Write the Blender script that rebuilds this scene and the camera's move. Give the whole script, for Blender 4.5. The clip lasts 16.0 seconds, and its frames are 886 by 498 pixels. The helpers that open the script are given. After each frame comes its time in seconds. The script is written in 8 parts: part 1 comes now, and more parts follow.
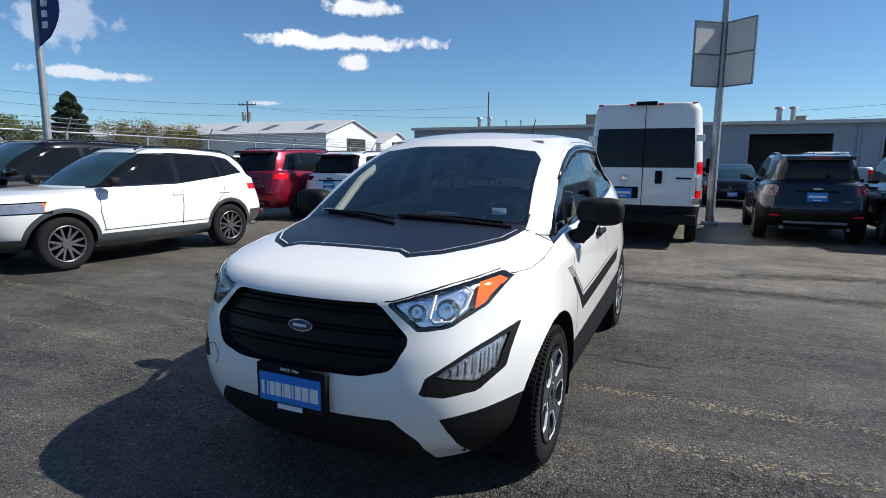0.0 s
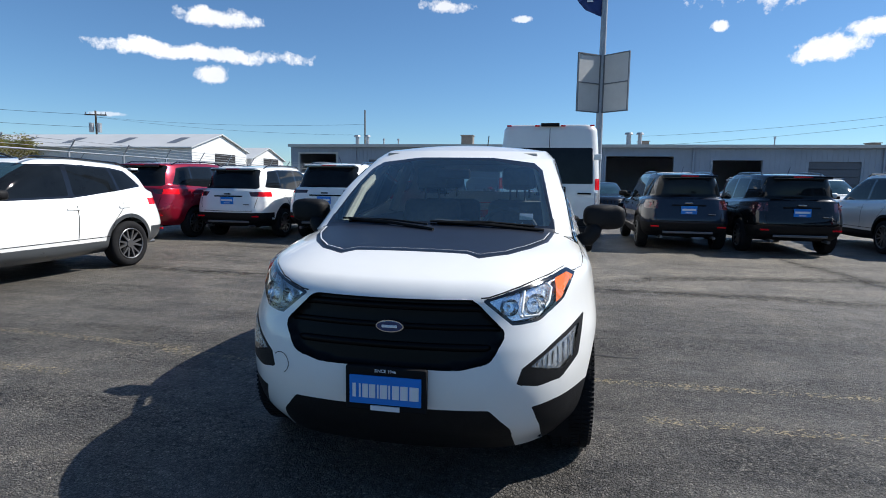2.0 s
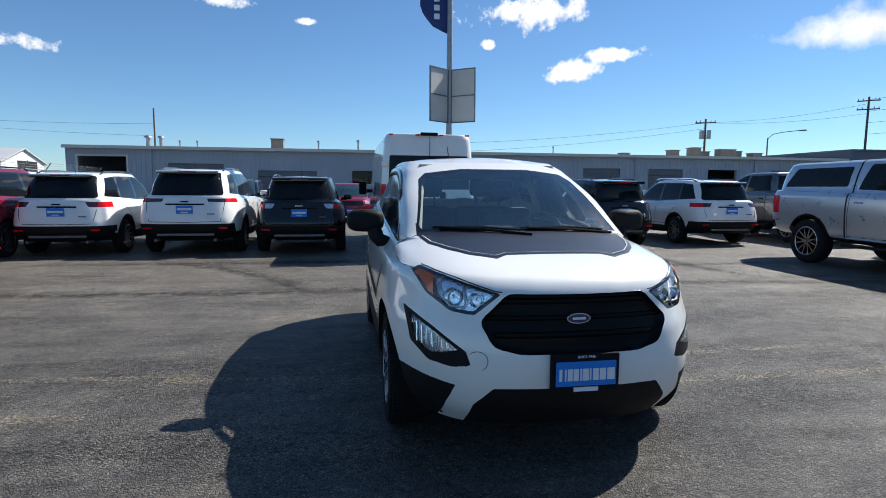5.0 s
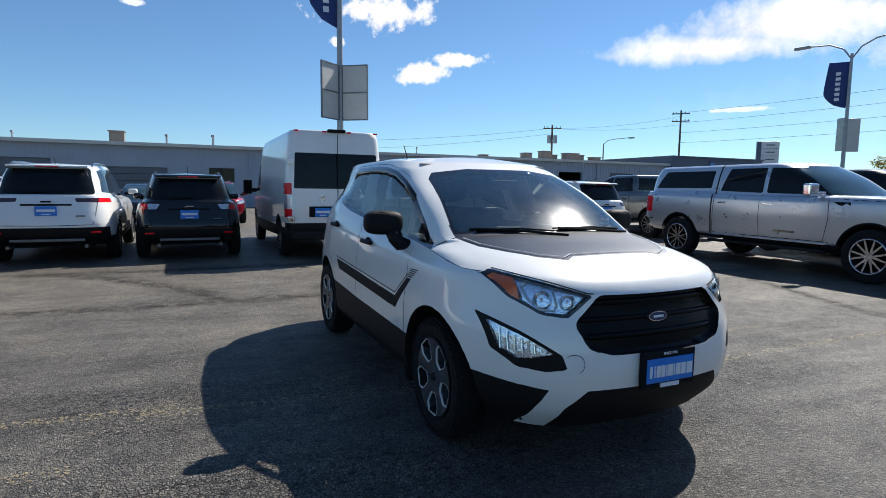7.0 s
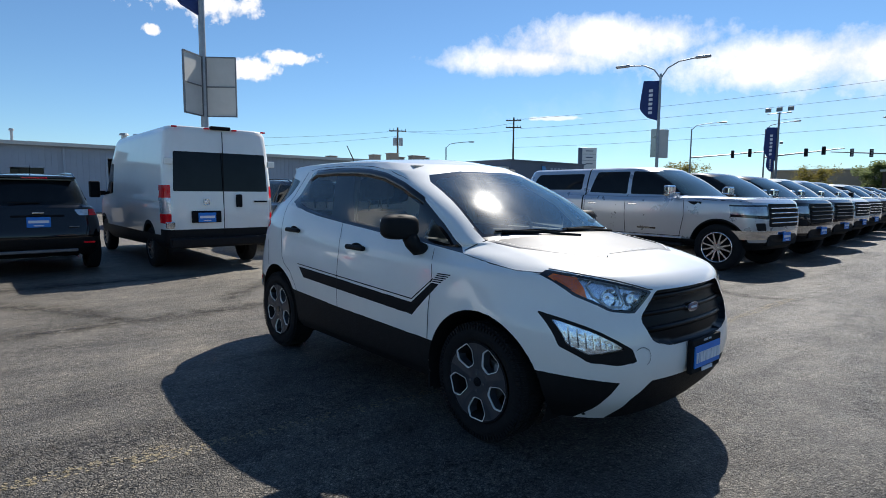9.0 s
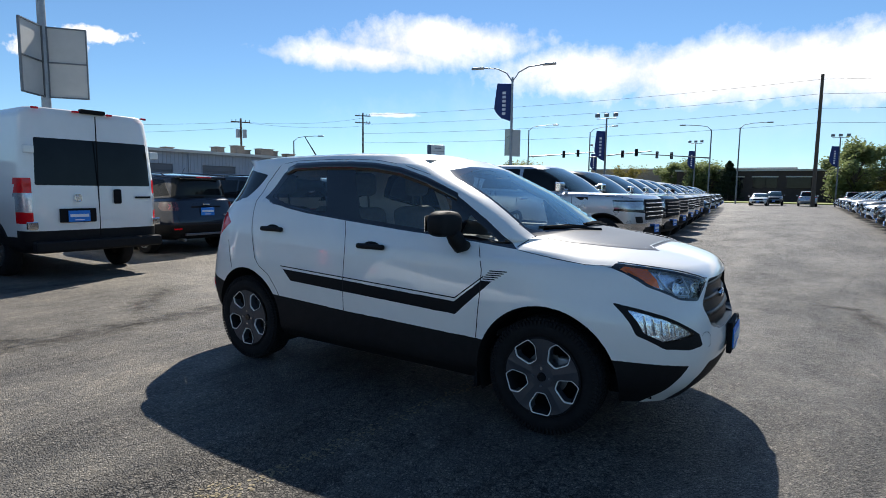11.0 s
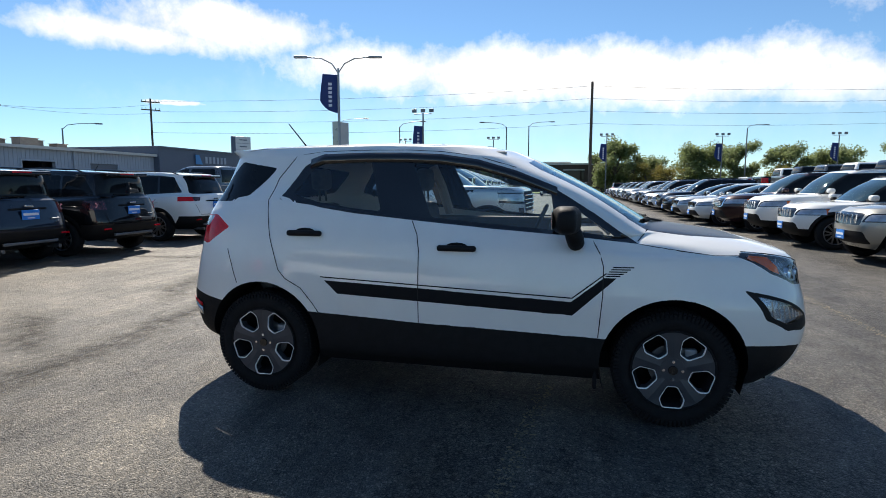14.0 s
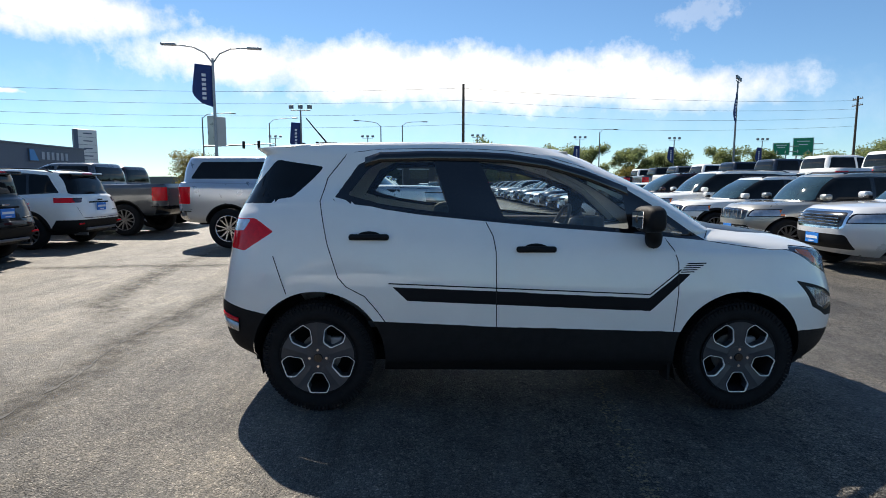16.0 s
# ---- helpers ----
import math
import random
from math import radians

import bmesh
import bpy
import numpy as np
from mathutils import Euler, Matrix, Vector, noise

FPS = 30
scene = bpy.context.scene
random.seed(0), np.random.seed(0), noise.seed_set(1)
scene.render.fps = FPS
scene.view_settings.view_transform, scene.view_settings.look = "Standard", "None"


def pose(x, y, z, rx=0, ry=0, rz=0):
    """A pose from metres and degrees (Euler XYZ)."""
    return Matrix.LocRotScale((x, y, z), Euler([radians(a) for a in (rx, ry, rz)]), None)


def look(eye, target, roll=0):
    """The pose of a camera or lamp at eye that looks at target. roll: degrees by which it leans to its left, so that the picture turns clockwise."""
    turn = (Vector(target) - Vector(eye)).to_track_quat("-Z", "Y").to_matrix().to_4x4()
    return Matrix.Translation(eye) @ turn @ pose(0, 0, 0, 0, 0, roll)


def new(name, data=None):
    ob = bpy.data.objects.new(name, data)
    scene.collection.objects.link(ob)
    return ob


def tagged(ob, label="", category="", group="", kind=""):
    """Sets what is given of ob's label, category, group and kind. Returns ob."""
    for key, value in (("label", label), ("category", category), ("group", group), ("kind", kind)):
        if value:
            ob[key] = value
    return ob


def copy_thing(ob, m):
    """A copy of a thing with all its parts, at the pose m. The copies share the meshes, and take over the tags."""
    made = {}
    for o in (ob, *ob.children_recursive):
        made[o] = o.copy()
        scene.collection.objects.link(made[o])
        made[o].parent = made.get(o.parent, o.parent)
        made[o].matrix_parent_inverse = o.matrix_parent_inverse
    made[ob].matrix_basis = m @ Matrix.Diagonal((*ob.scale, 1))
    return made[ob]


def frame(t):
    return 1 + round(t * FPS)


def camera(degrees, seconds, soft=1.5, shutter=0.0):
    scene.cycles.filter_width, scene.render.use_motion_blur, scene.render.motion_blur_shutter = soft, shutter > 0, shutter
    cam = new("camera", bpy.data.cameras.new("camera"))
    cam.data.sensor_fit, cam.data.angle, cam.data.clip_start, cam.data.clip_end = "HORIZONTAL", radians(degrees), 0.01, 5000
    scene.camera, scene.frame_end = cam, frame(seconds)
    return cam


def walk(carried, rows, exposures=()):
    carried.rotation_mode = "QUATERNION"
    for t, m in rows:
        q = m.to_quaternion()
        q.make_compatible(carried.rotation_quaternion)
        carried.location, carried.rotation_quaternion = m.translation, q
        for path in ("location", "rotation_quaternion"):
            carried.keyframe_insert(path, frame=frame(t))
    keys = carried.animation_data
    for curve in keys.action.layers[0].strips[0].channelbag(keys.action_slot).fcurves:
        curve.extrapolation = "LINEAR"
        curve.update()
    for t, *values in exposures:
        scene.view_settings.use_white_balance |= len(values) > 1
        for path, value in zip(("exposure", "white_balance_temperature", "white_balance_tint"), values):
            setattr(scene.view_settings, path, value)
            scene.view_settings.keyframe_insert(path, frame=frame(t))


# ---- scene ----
cam = camera(76.5, 16.0, soft=0.9)
PATH = [
    (0, (3.817, 1.419, 1.43), (2.012, 0.614, 1.124), 0.4),
    (0.5, (3.972, 1.268, 1.41), (2.115, 0.575, 1.147), 0.5),
    (1, (4.08, 1.089, 1.396), (2.177, 0.519, 1.163), 0.7),
    (1.5, (4.157, 0.879, 1.367), (2.226, 0.412, 1.133), 0.7),
    (2, (4.219, 0.632, 1.368), (2.268, 0.261, 1.13), 0.8),
    (2.5, (4.293, 0.368, 1.375), (2.326, 0.096, 1.137), 0.8),
    (3, (4.402, 0.095, 1.383), (2.422, -0.07, 1.15), 0.9),
    (3.5, (4.484, -0.17, 1.403), (2.497, -0.183, 1.181), 0.9),
    (4, (4.519, -0.465, 1.385), (2.535, -0.336, 1.164), 0.8),
    (4.2, (4.554, -0.602, 1.4), (2.575, -0.425, 1.176), 0.8),
    (6.3, (4.275, -1.765, 1.369), (2.393, -1.122, 1.159), 0.4),
    (6.5, (4.207, -1.861, 1.384), (2.346, -1.161, 1.167), 0.7),
    (7, (4.069, -2.11, 1.386), (2.264, -1.274, 1.173), 0.7),
    (7.5, (3.937, -2.369, 1.366), (2.197, -1.405, 1.163), 0.7),
    (8, (3.786, -2.582, 1.377), (2.118, -1.496, 1.177), 0.7),
    (8.5, (3.613, -2.8, 1.365), (2.025, -1.602, 1.165), 0.6),
    (9, (3.416, -3.004, 1.38), (1.917, -1.695, 1.179), 0.5),
    (9.2, (3.337, -3.071, 1.365), (1.873, -1.723, 1.166), 0.5),
    (11.3, (2.266, -3.796, 1.367), (1.247, -2.088, 1.153), 0.6),
    (11.5, (2.143, -3.837, 1.36), (1.163, -2.108, 1.144), 0.5),
    (12, (1.859, -3.95, 1.371), (0.979, -2.167, 1.155), 0.5),
    (12.5, (1.589, -4.02, 1.367), (0.817, -2.187, 1.152), 0.3),
    (13, (1.283, -4.04, 1.362), (0.629, -2.163, 1.143), 0.2),
    (13.5, (0.984, -4.064, 1.375), (0.439, -2.153, 1.15), 0.1),
    (14, (0.683, -4.101, 1.359), (0.242, -2.164, 1.132), 0.1),
    (14.5, (0.387, -4.121, 1.383), (0.064, -2.161, 1.157), 0.1),
    (15, (0.074, -4.114, 1.36), (-0.131, -2.138, 1.132), 0.0),
    (15.5, (-0.242, -4.112, 1.382), (-0.334, -2.128, 1.152), 0.1),
    (16, (-0.553, -4.119, 1.364), (-0.531, -2.132, 1.134), 0.1),
]
walk(cam, [(t, look(eye, target, roll)) for t, eye, target, roll in PATH],
     exposures=[(0.0, 0.31, 6250, 10), (2.0, 0.41, 6200, 10), (4.0, 0.50, 6250, 10), (6.5, 0.50, 6450, 10), (9.0, 0.48, 6500, 10), (12.0, 0.58, 6650, 10), (16.0, 0.64, 6850, 10)])

# ---- light ----
SUN = Vector((-0.42, 0.875, 0.98)).normalized()
world = bpy.data.worlds.new("sky")
scene.world = world
world.use_nodes = True
wn = world.node_tree.nodes
wl = world.node_tree.links
wn.clear()
sky = wn.new("ShaderNodeTexSky")
sky.sky_type = "NISHITA"
sky.sun_disc = False
sky.sun_elevation = math.asin(SUN.z)
sky.sun_rotation = math.atan2(SUN.x, SUN.y)
sky.altitude = 900
sky.air_density, sky.dust_density, sky.ozone_density = 1.0, 0.10, 4.6
bgn = wn.new("ShaderNodeBackground")
bgn.inputs["Strength"].default_value = 0.084
won = wn.new("ShaderNodeOutputWorld")
wl.new(bgn.outputs[0], won.inputs[0])
# scattered cumulus and a long cloud bank: compass angle, height angle, half width, half height, thickness
CLOUDS = [
    (-2.568, 0.195, 0.141, 0.013, 1.0), (-2.574, 0.163, 0.026, 0.018, 1.0), (-2.582, 0.248, 0.058, 0.014, 1.0), (-2.168, 0.124, 0.077, 0.009, 0.7), (-2.153, 0.191, 0.065, 0.03, 0.35), (-2.422, 0.094, 0.025, 0.004, 0.6),
    (2.814, 0.285, 0.099, 0.028, 1.0), (2.754, 0.196, 0.046, 0.018, 1.0), (2.687, 0.218, 0.045, 0.012, 1.0), (2.893, 0.24, 0.016, 0.009, 1.0), (-2.953, 0.289, 0.042, 0.012, 0.9), (-3.084, 0.268, 0.014, 0.005, 0.8),
    (2.281, 0.222, 0.187, 0.030, 1.0), (2.17, 0.245, 0.20, 0.040, 1.0), (1.90, 0.195, 0.18, 0.045, 1.0), (2.230, 0.127, 0.038, 0.004, 0.7), (1.68, 0.188, 0.36, 0.055, 1.0), (1.40, 0.170, 0.32, 0.052, 1.0), (1.16, 0.150, 0.18, 0.040, 0.8), (1.60, 0.125, 0.70, 0.080, 0.12), (1.15, 0.26, 0.05, 0.03, 0.22),
]


def wmath(op, a, b=None, c=None):
    n = wn.new("ShaderNodeMath")
    n.operation = op
    for i, v in enumerate((a, b, c)):
        if v is None:
            continue
        if isinstance(v, (int, float)):
            n.inputs[i].default_value = v
        else:
            wl.new(v, n.inputs[i])
    return n.outputs[0]


wtc = wn.new("ShaderNodeTexCoord")
wsep = wn.new("ShaderNodeSeparateXYZ")
wl.new(wtc.outputs["Generated"], wsep.inputs[0])


def wnoise(scale, detail, rough):
    n = wn.new("ShaderNodeTexNoise")
    n.inputs["Scale"].default_value, n.inputs["Detail"].default_value, n.inputs["Roughness"].default_value = scale, detail, rough
    wl.new(wtc.outputs["Generated"], n.inputs["Vector"])
    return n.outputs["Fac"]


az = wmath("ARCTAN2", wsep.outputs[1], wsep.outputs[0])
el = wmath("ARCSINE", wsep.outputs[2])
puff = wmath("SUBTRACT", wnoise(9.0, 9, 0.62), 0.5)
wisp = wmath("SUBTRACT", wnoise(34.0, 8, 0.65), 0.5)
rough_edge = wmath("ADD", wmath("MULTIPLY", puff, 2.6), wmath("MULTIPLY", wisp, 2.2))
soft_edge = wmath("ADD", wmath("MULTIPLY", puff, 1.5), wmath("MULTIPLY", wisp, 0.8))
cover = 0.0
for k, (a0, e0, wa, we, dense) in enumerate(CLOUDS):
    bank = wa > 0.15
    u = wmath("MULTIPLY", wmath("SUBTRACT", az, a0), 1 / wa)
    v = wmath("MULTIPLY", wmath("SUBTRACT", el, e0), 1 / we)
    r2 = wmath("ADD", wmath("MULTIPLY", u, u), wmath("MULTIPLY", v, v))
    d = wmath("SUBTRACT", wmath("ADD", soft_edge if bank else rough_edge, 1.05), wmath("SQRT", r2))
    d = wmath("MULTIPLY", wmath("SMOOTH_MIN", wmath("MAXIMUM", wmath("MULTIPLY", d, 1.5 if bank else 2.4), 0.0), 1.0, 0.15), dense)
    cover = wmath("MAXIMUM", d, cover)
shade = wn.new("ShaderNodeMapRange")
shade.inputs["From Min"].default_value, shade.inputs["From Max"].default_value = -0.2, 0.2
shade.inputs["To Min"].default_value, shade.inputs["To Max"].default_value = 8.4, 10.5
wl.new(puff, shade.inputs["Value"])
ctint = wn.new("ShaderNodeCombineXYZ")
wl.new(shade.outputs[0], ctint.inputs[0])
wl.new(shade.outputs[0], ctint.inputs[1])
wl.new(wmath("MULTIPLY", shade.outputs[0], 1.02), ctint.inputs[2])
tone = wn.new("ShaderNodeMix")
tone.data_type, tone.blend_type = "RGBA", "MULTIPLY"
tone.inputs["Factor"].default_value = 1.0
tone.inputs["B"].default_value = (0.80, 0.97, 1.04, 1)
wl.new(sky.outputs[0], tone.inputs["A"])
cmix = wn.new("ShaderNodeMix")
cmix.data_type = "RGBA"
wl.new(wmath("MINIMUM", cover, 0.97), cmix.inputs["Factor"])
wl.new(tone.outputs["Result"], cmix.inputs["A"])
wl.new(ctint.outputs[0], cmix.inputs["B"])
wl.new(cmix.outputs["Result"], bgn.inputs[0])

sun = new("sun", bpy.data.lights.new("sun", "SUN"))
sun.data.energy, sun.data.angle, sun.data.color = 5.0, radians(0.53), (1.0, 0.95, 0.87)
sun.matrix_world = look(SUN * 60, (0, 0, 0))


# ---- materials ----
def nodes_of(m):
    m.use_nodes = True
    return m.node_tree.nodes, m.node_tree.links, m.node_tree.nodes["Principled BSDF"]


def surface(name, color, rough=0.5, metal=0.0, coat=0.0, vary=0.0, scale=6.0, bump=0.0, bump_scale=60.0, rough_vary=0.0, spec=0.5):
    m = bpy.data.materials.new(name)
    n, l, b = nodes_of(m)
    b.inputs["Base Color"].default_value = (*color, 1)
    b.inputs["Roughness"].default_value = rough
    b.inputs["Metallic"].default_value = metal
    b.inputs["Coat Weight"].default_value = coat
    b.inputs["Coat Roughness"].default_value = 0.03
    b.inputs["Specular IOR Level"].default_value = spec
    tc = n.new("ShaderNodeTexCoord")
    if vary or rough_vary:
        t = n.new("ShaderNodeTexNoise")
        t.inputs["Scale"].default_value = scale
        t.inputs["Detail"].default_value = 8
        t.inputs["Roughness"].default_value = 0.65
        l.new(tc.outputs["Object"], t.inputs["Vector"])
        if vary:
            r = n.new("ShaderNodeMapRange")
            r.inputs["From Min"].default_value, r.inputs["From Max"].default_value = 0.3, 0.7
            r.inputs["To Min"].default_value, r.inputs["To Max"].default_value = 1 - vary, 1 + vary
            l.new(t.outputs["Fac"], r.inputs["Value"])
            mx = n.new("ShaderNodeMix")
            mx.data_type, mx.blend_type = "RGBA", "MULTIPLY"
            mx.inputs["Factor"].default_value = 1
            mx.inputs["A"].default_value = (*color, 1)
            l.new(r.outputs["Result"], mx.inputs["B"])
            l.new(mx.outputs["Result"], b.inputs["Base Color"])
        if rough_vary:
            r = n.new("ShaderNodeMapRange")
            r.inputs["From Min"].default_value, r.inputs["From Max"].default_value = 0.3, 0.7
            r.inputs["To Min"].default_value, r.inputs["To Max"].default_value = max(0.0, rough - rough_vary), rough + rough_vary
            l.new(t.outputs["Fac"], r.inputs["Value"])
            l.new(r.outputs["Result"], b.inputs["Roughness"])
    if bump:
        t = n.new("ShaderNodeTexNoise")
        t.inputs["Scale"].default_value = bump_scale
        t.inputs["Detail"].default_value = 6
        l.new(tc.outputs["Object"], t.inputs["Vector"])
        bp = n.new("ShaderNodeBump")
        bp.inputs["Strength"].default_value = bump
        bp.inputs["Distance"].default_value = 0.01
        l.new(t.outputs["Fac"], bp.inputs["Height"])
        l.new(bp.outputs["Normal"], b.inputs["Normal"])
    return m


def paint(name, color, metal=0.0, spec=0.5):
    return surface(name, color, rough=0.35 if metal == 0 else 0.3, metal=metal, coat=1.0, vary=0.03, scale=3.0, rough_vary=0.05, spec=spec)


def clear_glass(name, tint, ior=1.9, dust_glare=0.0):
    """Thin pane: tinted see-through with a mirror-like gloss and a teal film that paints in sky glare."""
    m = bpy.data.materials.new(name)
    n, l, b = nodes_of(m)
    out = n["Material Output"]
    tr = n.new("ShaderNodeBsdfTransparent")
    tr.inputs["Color"].default_value = (*tint, 1)
    gl = n.new("ShaderNodeBsdfGlossy")
    gl.inputs["Roughness"].default_value = 0.04
    gl.inputs["Color"].default_value = (0.70, 0.93, 1.0, 1) if dust_glare else (0.92, 0.97, 1.0, 1)
    fr = n.new("ShaderNodeFresnel")
    fr.inputs["IOR"].default_value = ior
    mx = n.new("ShaderNodeMixShader")
    l.new(fr.outputs[0], mx.inputs[0])
    l.new(tr.outputs[0], mx.inputs[1])
    l.new(gl.outputs[0], mx.inputs[2])
    last = mx.outputs[0]
    if dust_glare:
        # teal film: sky reflection and sun haze are put into its colour
        df = n.new("ShaderNodeBsdfDiffuse")
        df.inputs["Color"].default_value = (0.46, 0.70, 0.73, 1)
        halo = n.new("ShaderNodeBsdfGlossy")
        halo.inputs["Roughness"].default_value = 0.20
        both = n.new("ShaderNodeMixShader")
        both.inputs[0].default_value = 0.60
        l.new(df.outputs[0], both.inputs[1])
        l.new(halo.outputs[0], both.inputs[2])
        tc = n.new("ShaderNodeTexCoord")
        t = n.new("ShaderNodeTexNoise")
        t.inputs["Scale"].default_value, t.inputs["Detail"].default_value = 5.0, 8
        l.new(tc.outputs["Object"], t.inputs["Vector"])
        r = n.new("ShaderNodeMapRange")
        r.inputs["From Min"].default_value, r.inputs["From Max"].default_value = 0.3, 0.7
        r.inputs["To Min"].default_value, r.inputs["To Max"].default_value = dust_glare * 0.6, dust_glare * 1.5
        l.new(t.outputs["Fac"], r.inputs["Value"])
        m2 = n.new("ShaderNodeMixShader")
        l.new(r.outputs["Result"], m2.inputs[0])
        l.new(last, m2.inputs[1])
        l.new(both.outputs[0], m2.inputs[2])
        last = m2.outputs[0]
    l.new(last, out.inputs["Surface"])
    n.remove(b)
    return m


M_WHITE = paint("white_paint", (0.83, 0.825, 0.79))
M_SILVER = paint("silver_paint", (0.50, 0.53, 0.57), 0.6)
M_PALESILVER = paint("pale_silver_paint", (0.66, 0.67, 0.68), 0.2)
M_BLACKP = paint("black_paint", (0.006, 0.006, 0.007), 0.0, 0.05)
M_NAVY = paint("navy_paint", (0.010, 0.016, 0.030), 0.2, 0.1)
M_GREYP = paint("grey_paint", (0.10, 0.11, 0.12), 0.5)
M_REDP = paint("red_paint", (0.26, 0.008, 0.025), 0.4, 0.2)
M_BROWNP = paint("maroon_paint", (0.028, 0.009, 0.010), 0.3, 0.1)
M_BLUEP = paint("blue_paint", (0.03, 0.10, 0.30), 0.4)
M_CHAMP = paint("champagne_paint", (0.36, 0.35, 0.31), 0.6)
M_TRIM = surface("black_trim", (0.008, 0.008, 0.009), rough=0.62, spec=0.22, vary=0.25, scale=20, bump=0.15, bump_scale=500)
M_GLOSSBLACK = surface("gloss_black", (0.008, 0.008, 0.009), rough=0.12, coat=0.5)
M_GLASS = clear_glass("car_glass", (0.84, 0.91, 0.91), 1.7)
# windscreen with the painted glare film over the clear pane
M_GLAREGLASS = clear_glass("glare_windscreen_glass", (0.76, 0.89, 0.89), 2.0, 0.024)
# parked windscreens: the mirrored sky is painted into the teal base
M_SCREEN = surface("sky_teal_windscreen", (0.022, 0.048, 0.060), rough=0.04, spec=0.8, coat=0.15, vary=0.35, scale=2.5)
M_SMOKELENS = surface("smoked_lens", (0.055, 0.012, 0.014), rough=0.1, coat=1.0, vary=0.3, scale=30)
M_CHROMEWHEEL = surface("bright_alloy", (0.55, 0.56, 0.58), rough=0.22, metal=1.0, vary=0.1, scale=20)
M_TREDWHEEL = surface("grey_alloy", (0.20, 0.20, 0.205), rough=0.35, metal=0.8, vary=0.1, scale=20)
M_TINT = surface("tinted_glass", (0.008, 0.010, 0.012), rough=0.03, spec=0.22, vary=0.3, scale=3)
M_RUBBER = surface("tyre_rubber", (0.010, 0.010, 0.011), rough=0.85, spec=0.25, vary=0.3, scale=15, bump=0.3, bump_scale=200)
M_ALLOY = surface("machined_alloy", (0.86, 0.86, 0.86), rough=0.3, metal=0.2, vary=0.06, scale=30)
M_DARKALLOY = surface("dark_alloy", (0.16, 0.165, 0.175), rough=0.4, metal=0.6, vary=0.1)
M_CHROME = surface("chrome", (0.78, 0.79, 0.8), rough=0.1, metal=1.0)
M_REDLENS = surface("red_lens", (0.72, 0.006, 0.014), rough=0.12, coat=0.2, spec=0.3, vary=0.15, scale=40)
M_CLEARLENS = surface("clear_lens", (0.55, 0.58, 0.62), rough=0.1, metal=0.5, coat=1.0, vary=0.35, scale=25, bump=0.4, bump_scale=40)
M_ROSE = surface("rose_lens", (0.75, 0.30, 0.30), rough=0.2, coat=0.5)
M_HEADLAMP = surface("parked_headlamp", (0.42, 0.44, 0.47), rough=0.10, metal=0.5, coat=1.0, vary=0.35, scale=7, bump=0.12, bump_scale=9)
M_AMBER = surface("amber_lens", (0.85, 0.17, 0.025), rough=0.1, coat=1.0, vary=0.12, scale=60)
M_PLATEBLUE = surface("plate_blue", (0.012, 0.20, 0.66), rough=0.4, vary=0.06)
M_INK = surface("white_ink", (0.75, 0.77, 0.8), rough=0.5)
M_DARK = surface("dark_plastic", (0.008, 0.008, 0.009), rough=0.8, spec=0.2)
M_POLE = surface("galvanised_steel", (0.33, 0.35, 0.37), rough=0.5, metal=0.5, vary=0.15, scale=8)
M_SIDING = surface("blue_grey_siding", (0.33, 0.38, 0.45), rough=0.55, vary=0.08, scale=0.6)
M_WHITESIDING = surface("white_siding", (0.72, 0.72, 0.70), rough=0.6, vary=0.06, scale=0.8)
M_WOOD = surface("weathered_pole_wood", (0.10, 0.075, 0.055), rough=0.85, vary=0.25, scale=6, bump=0.3)


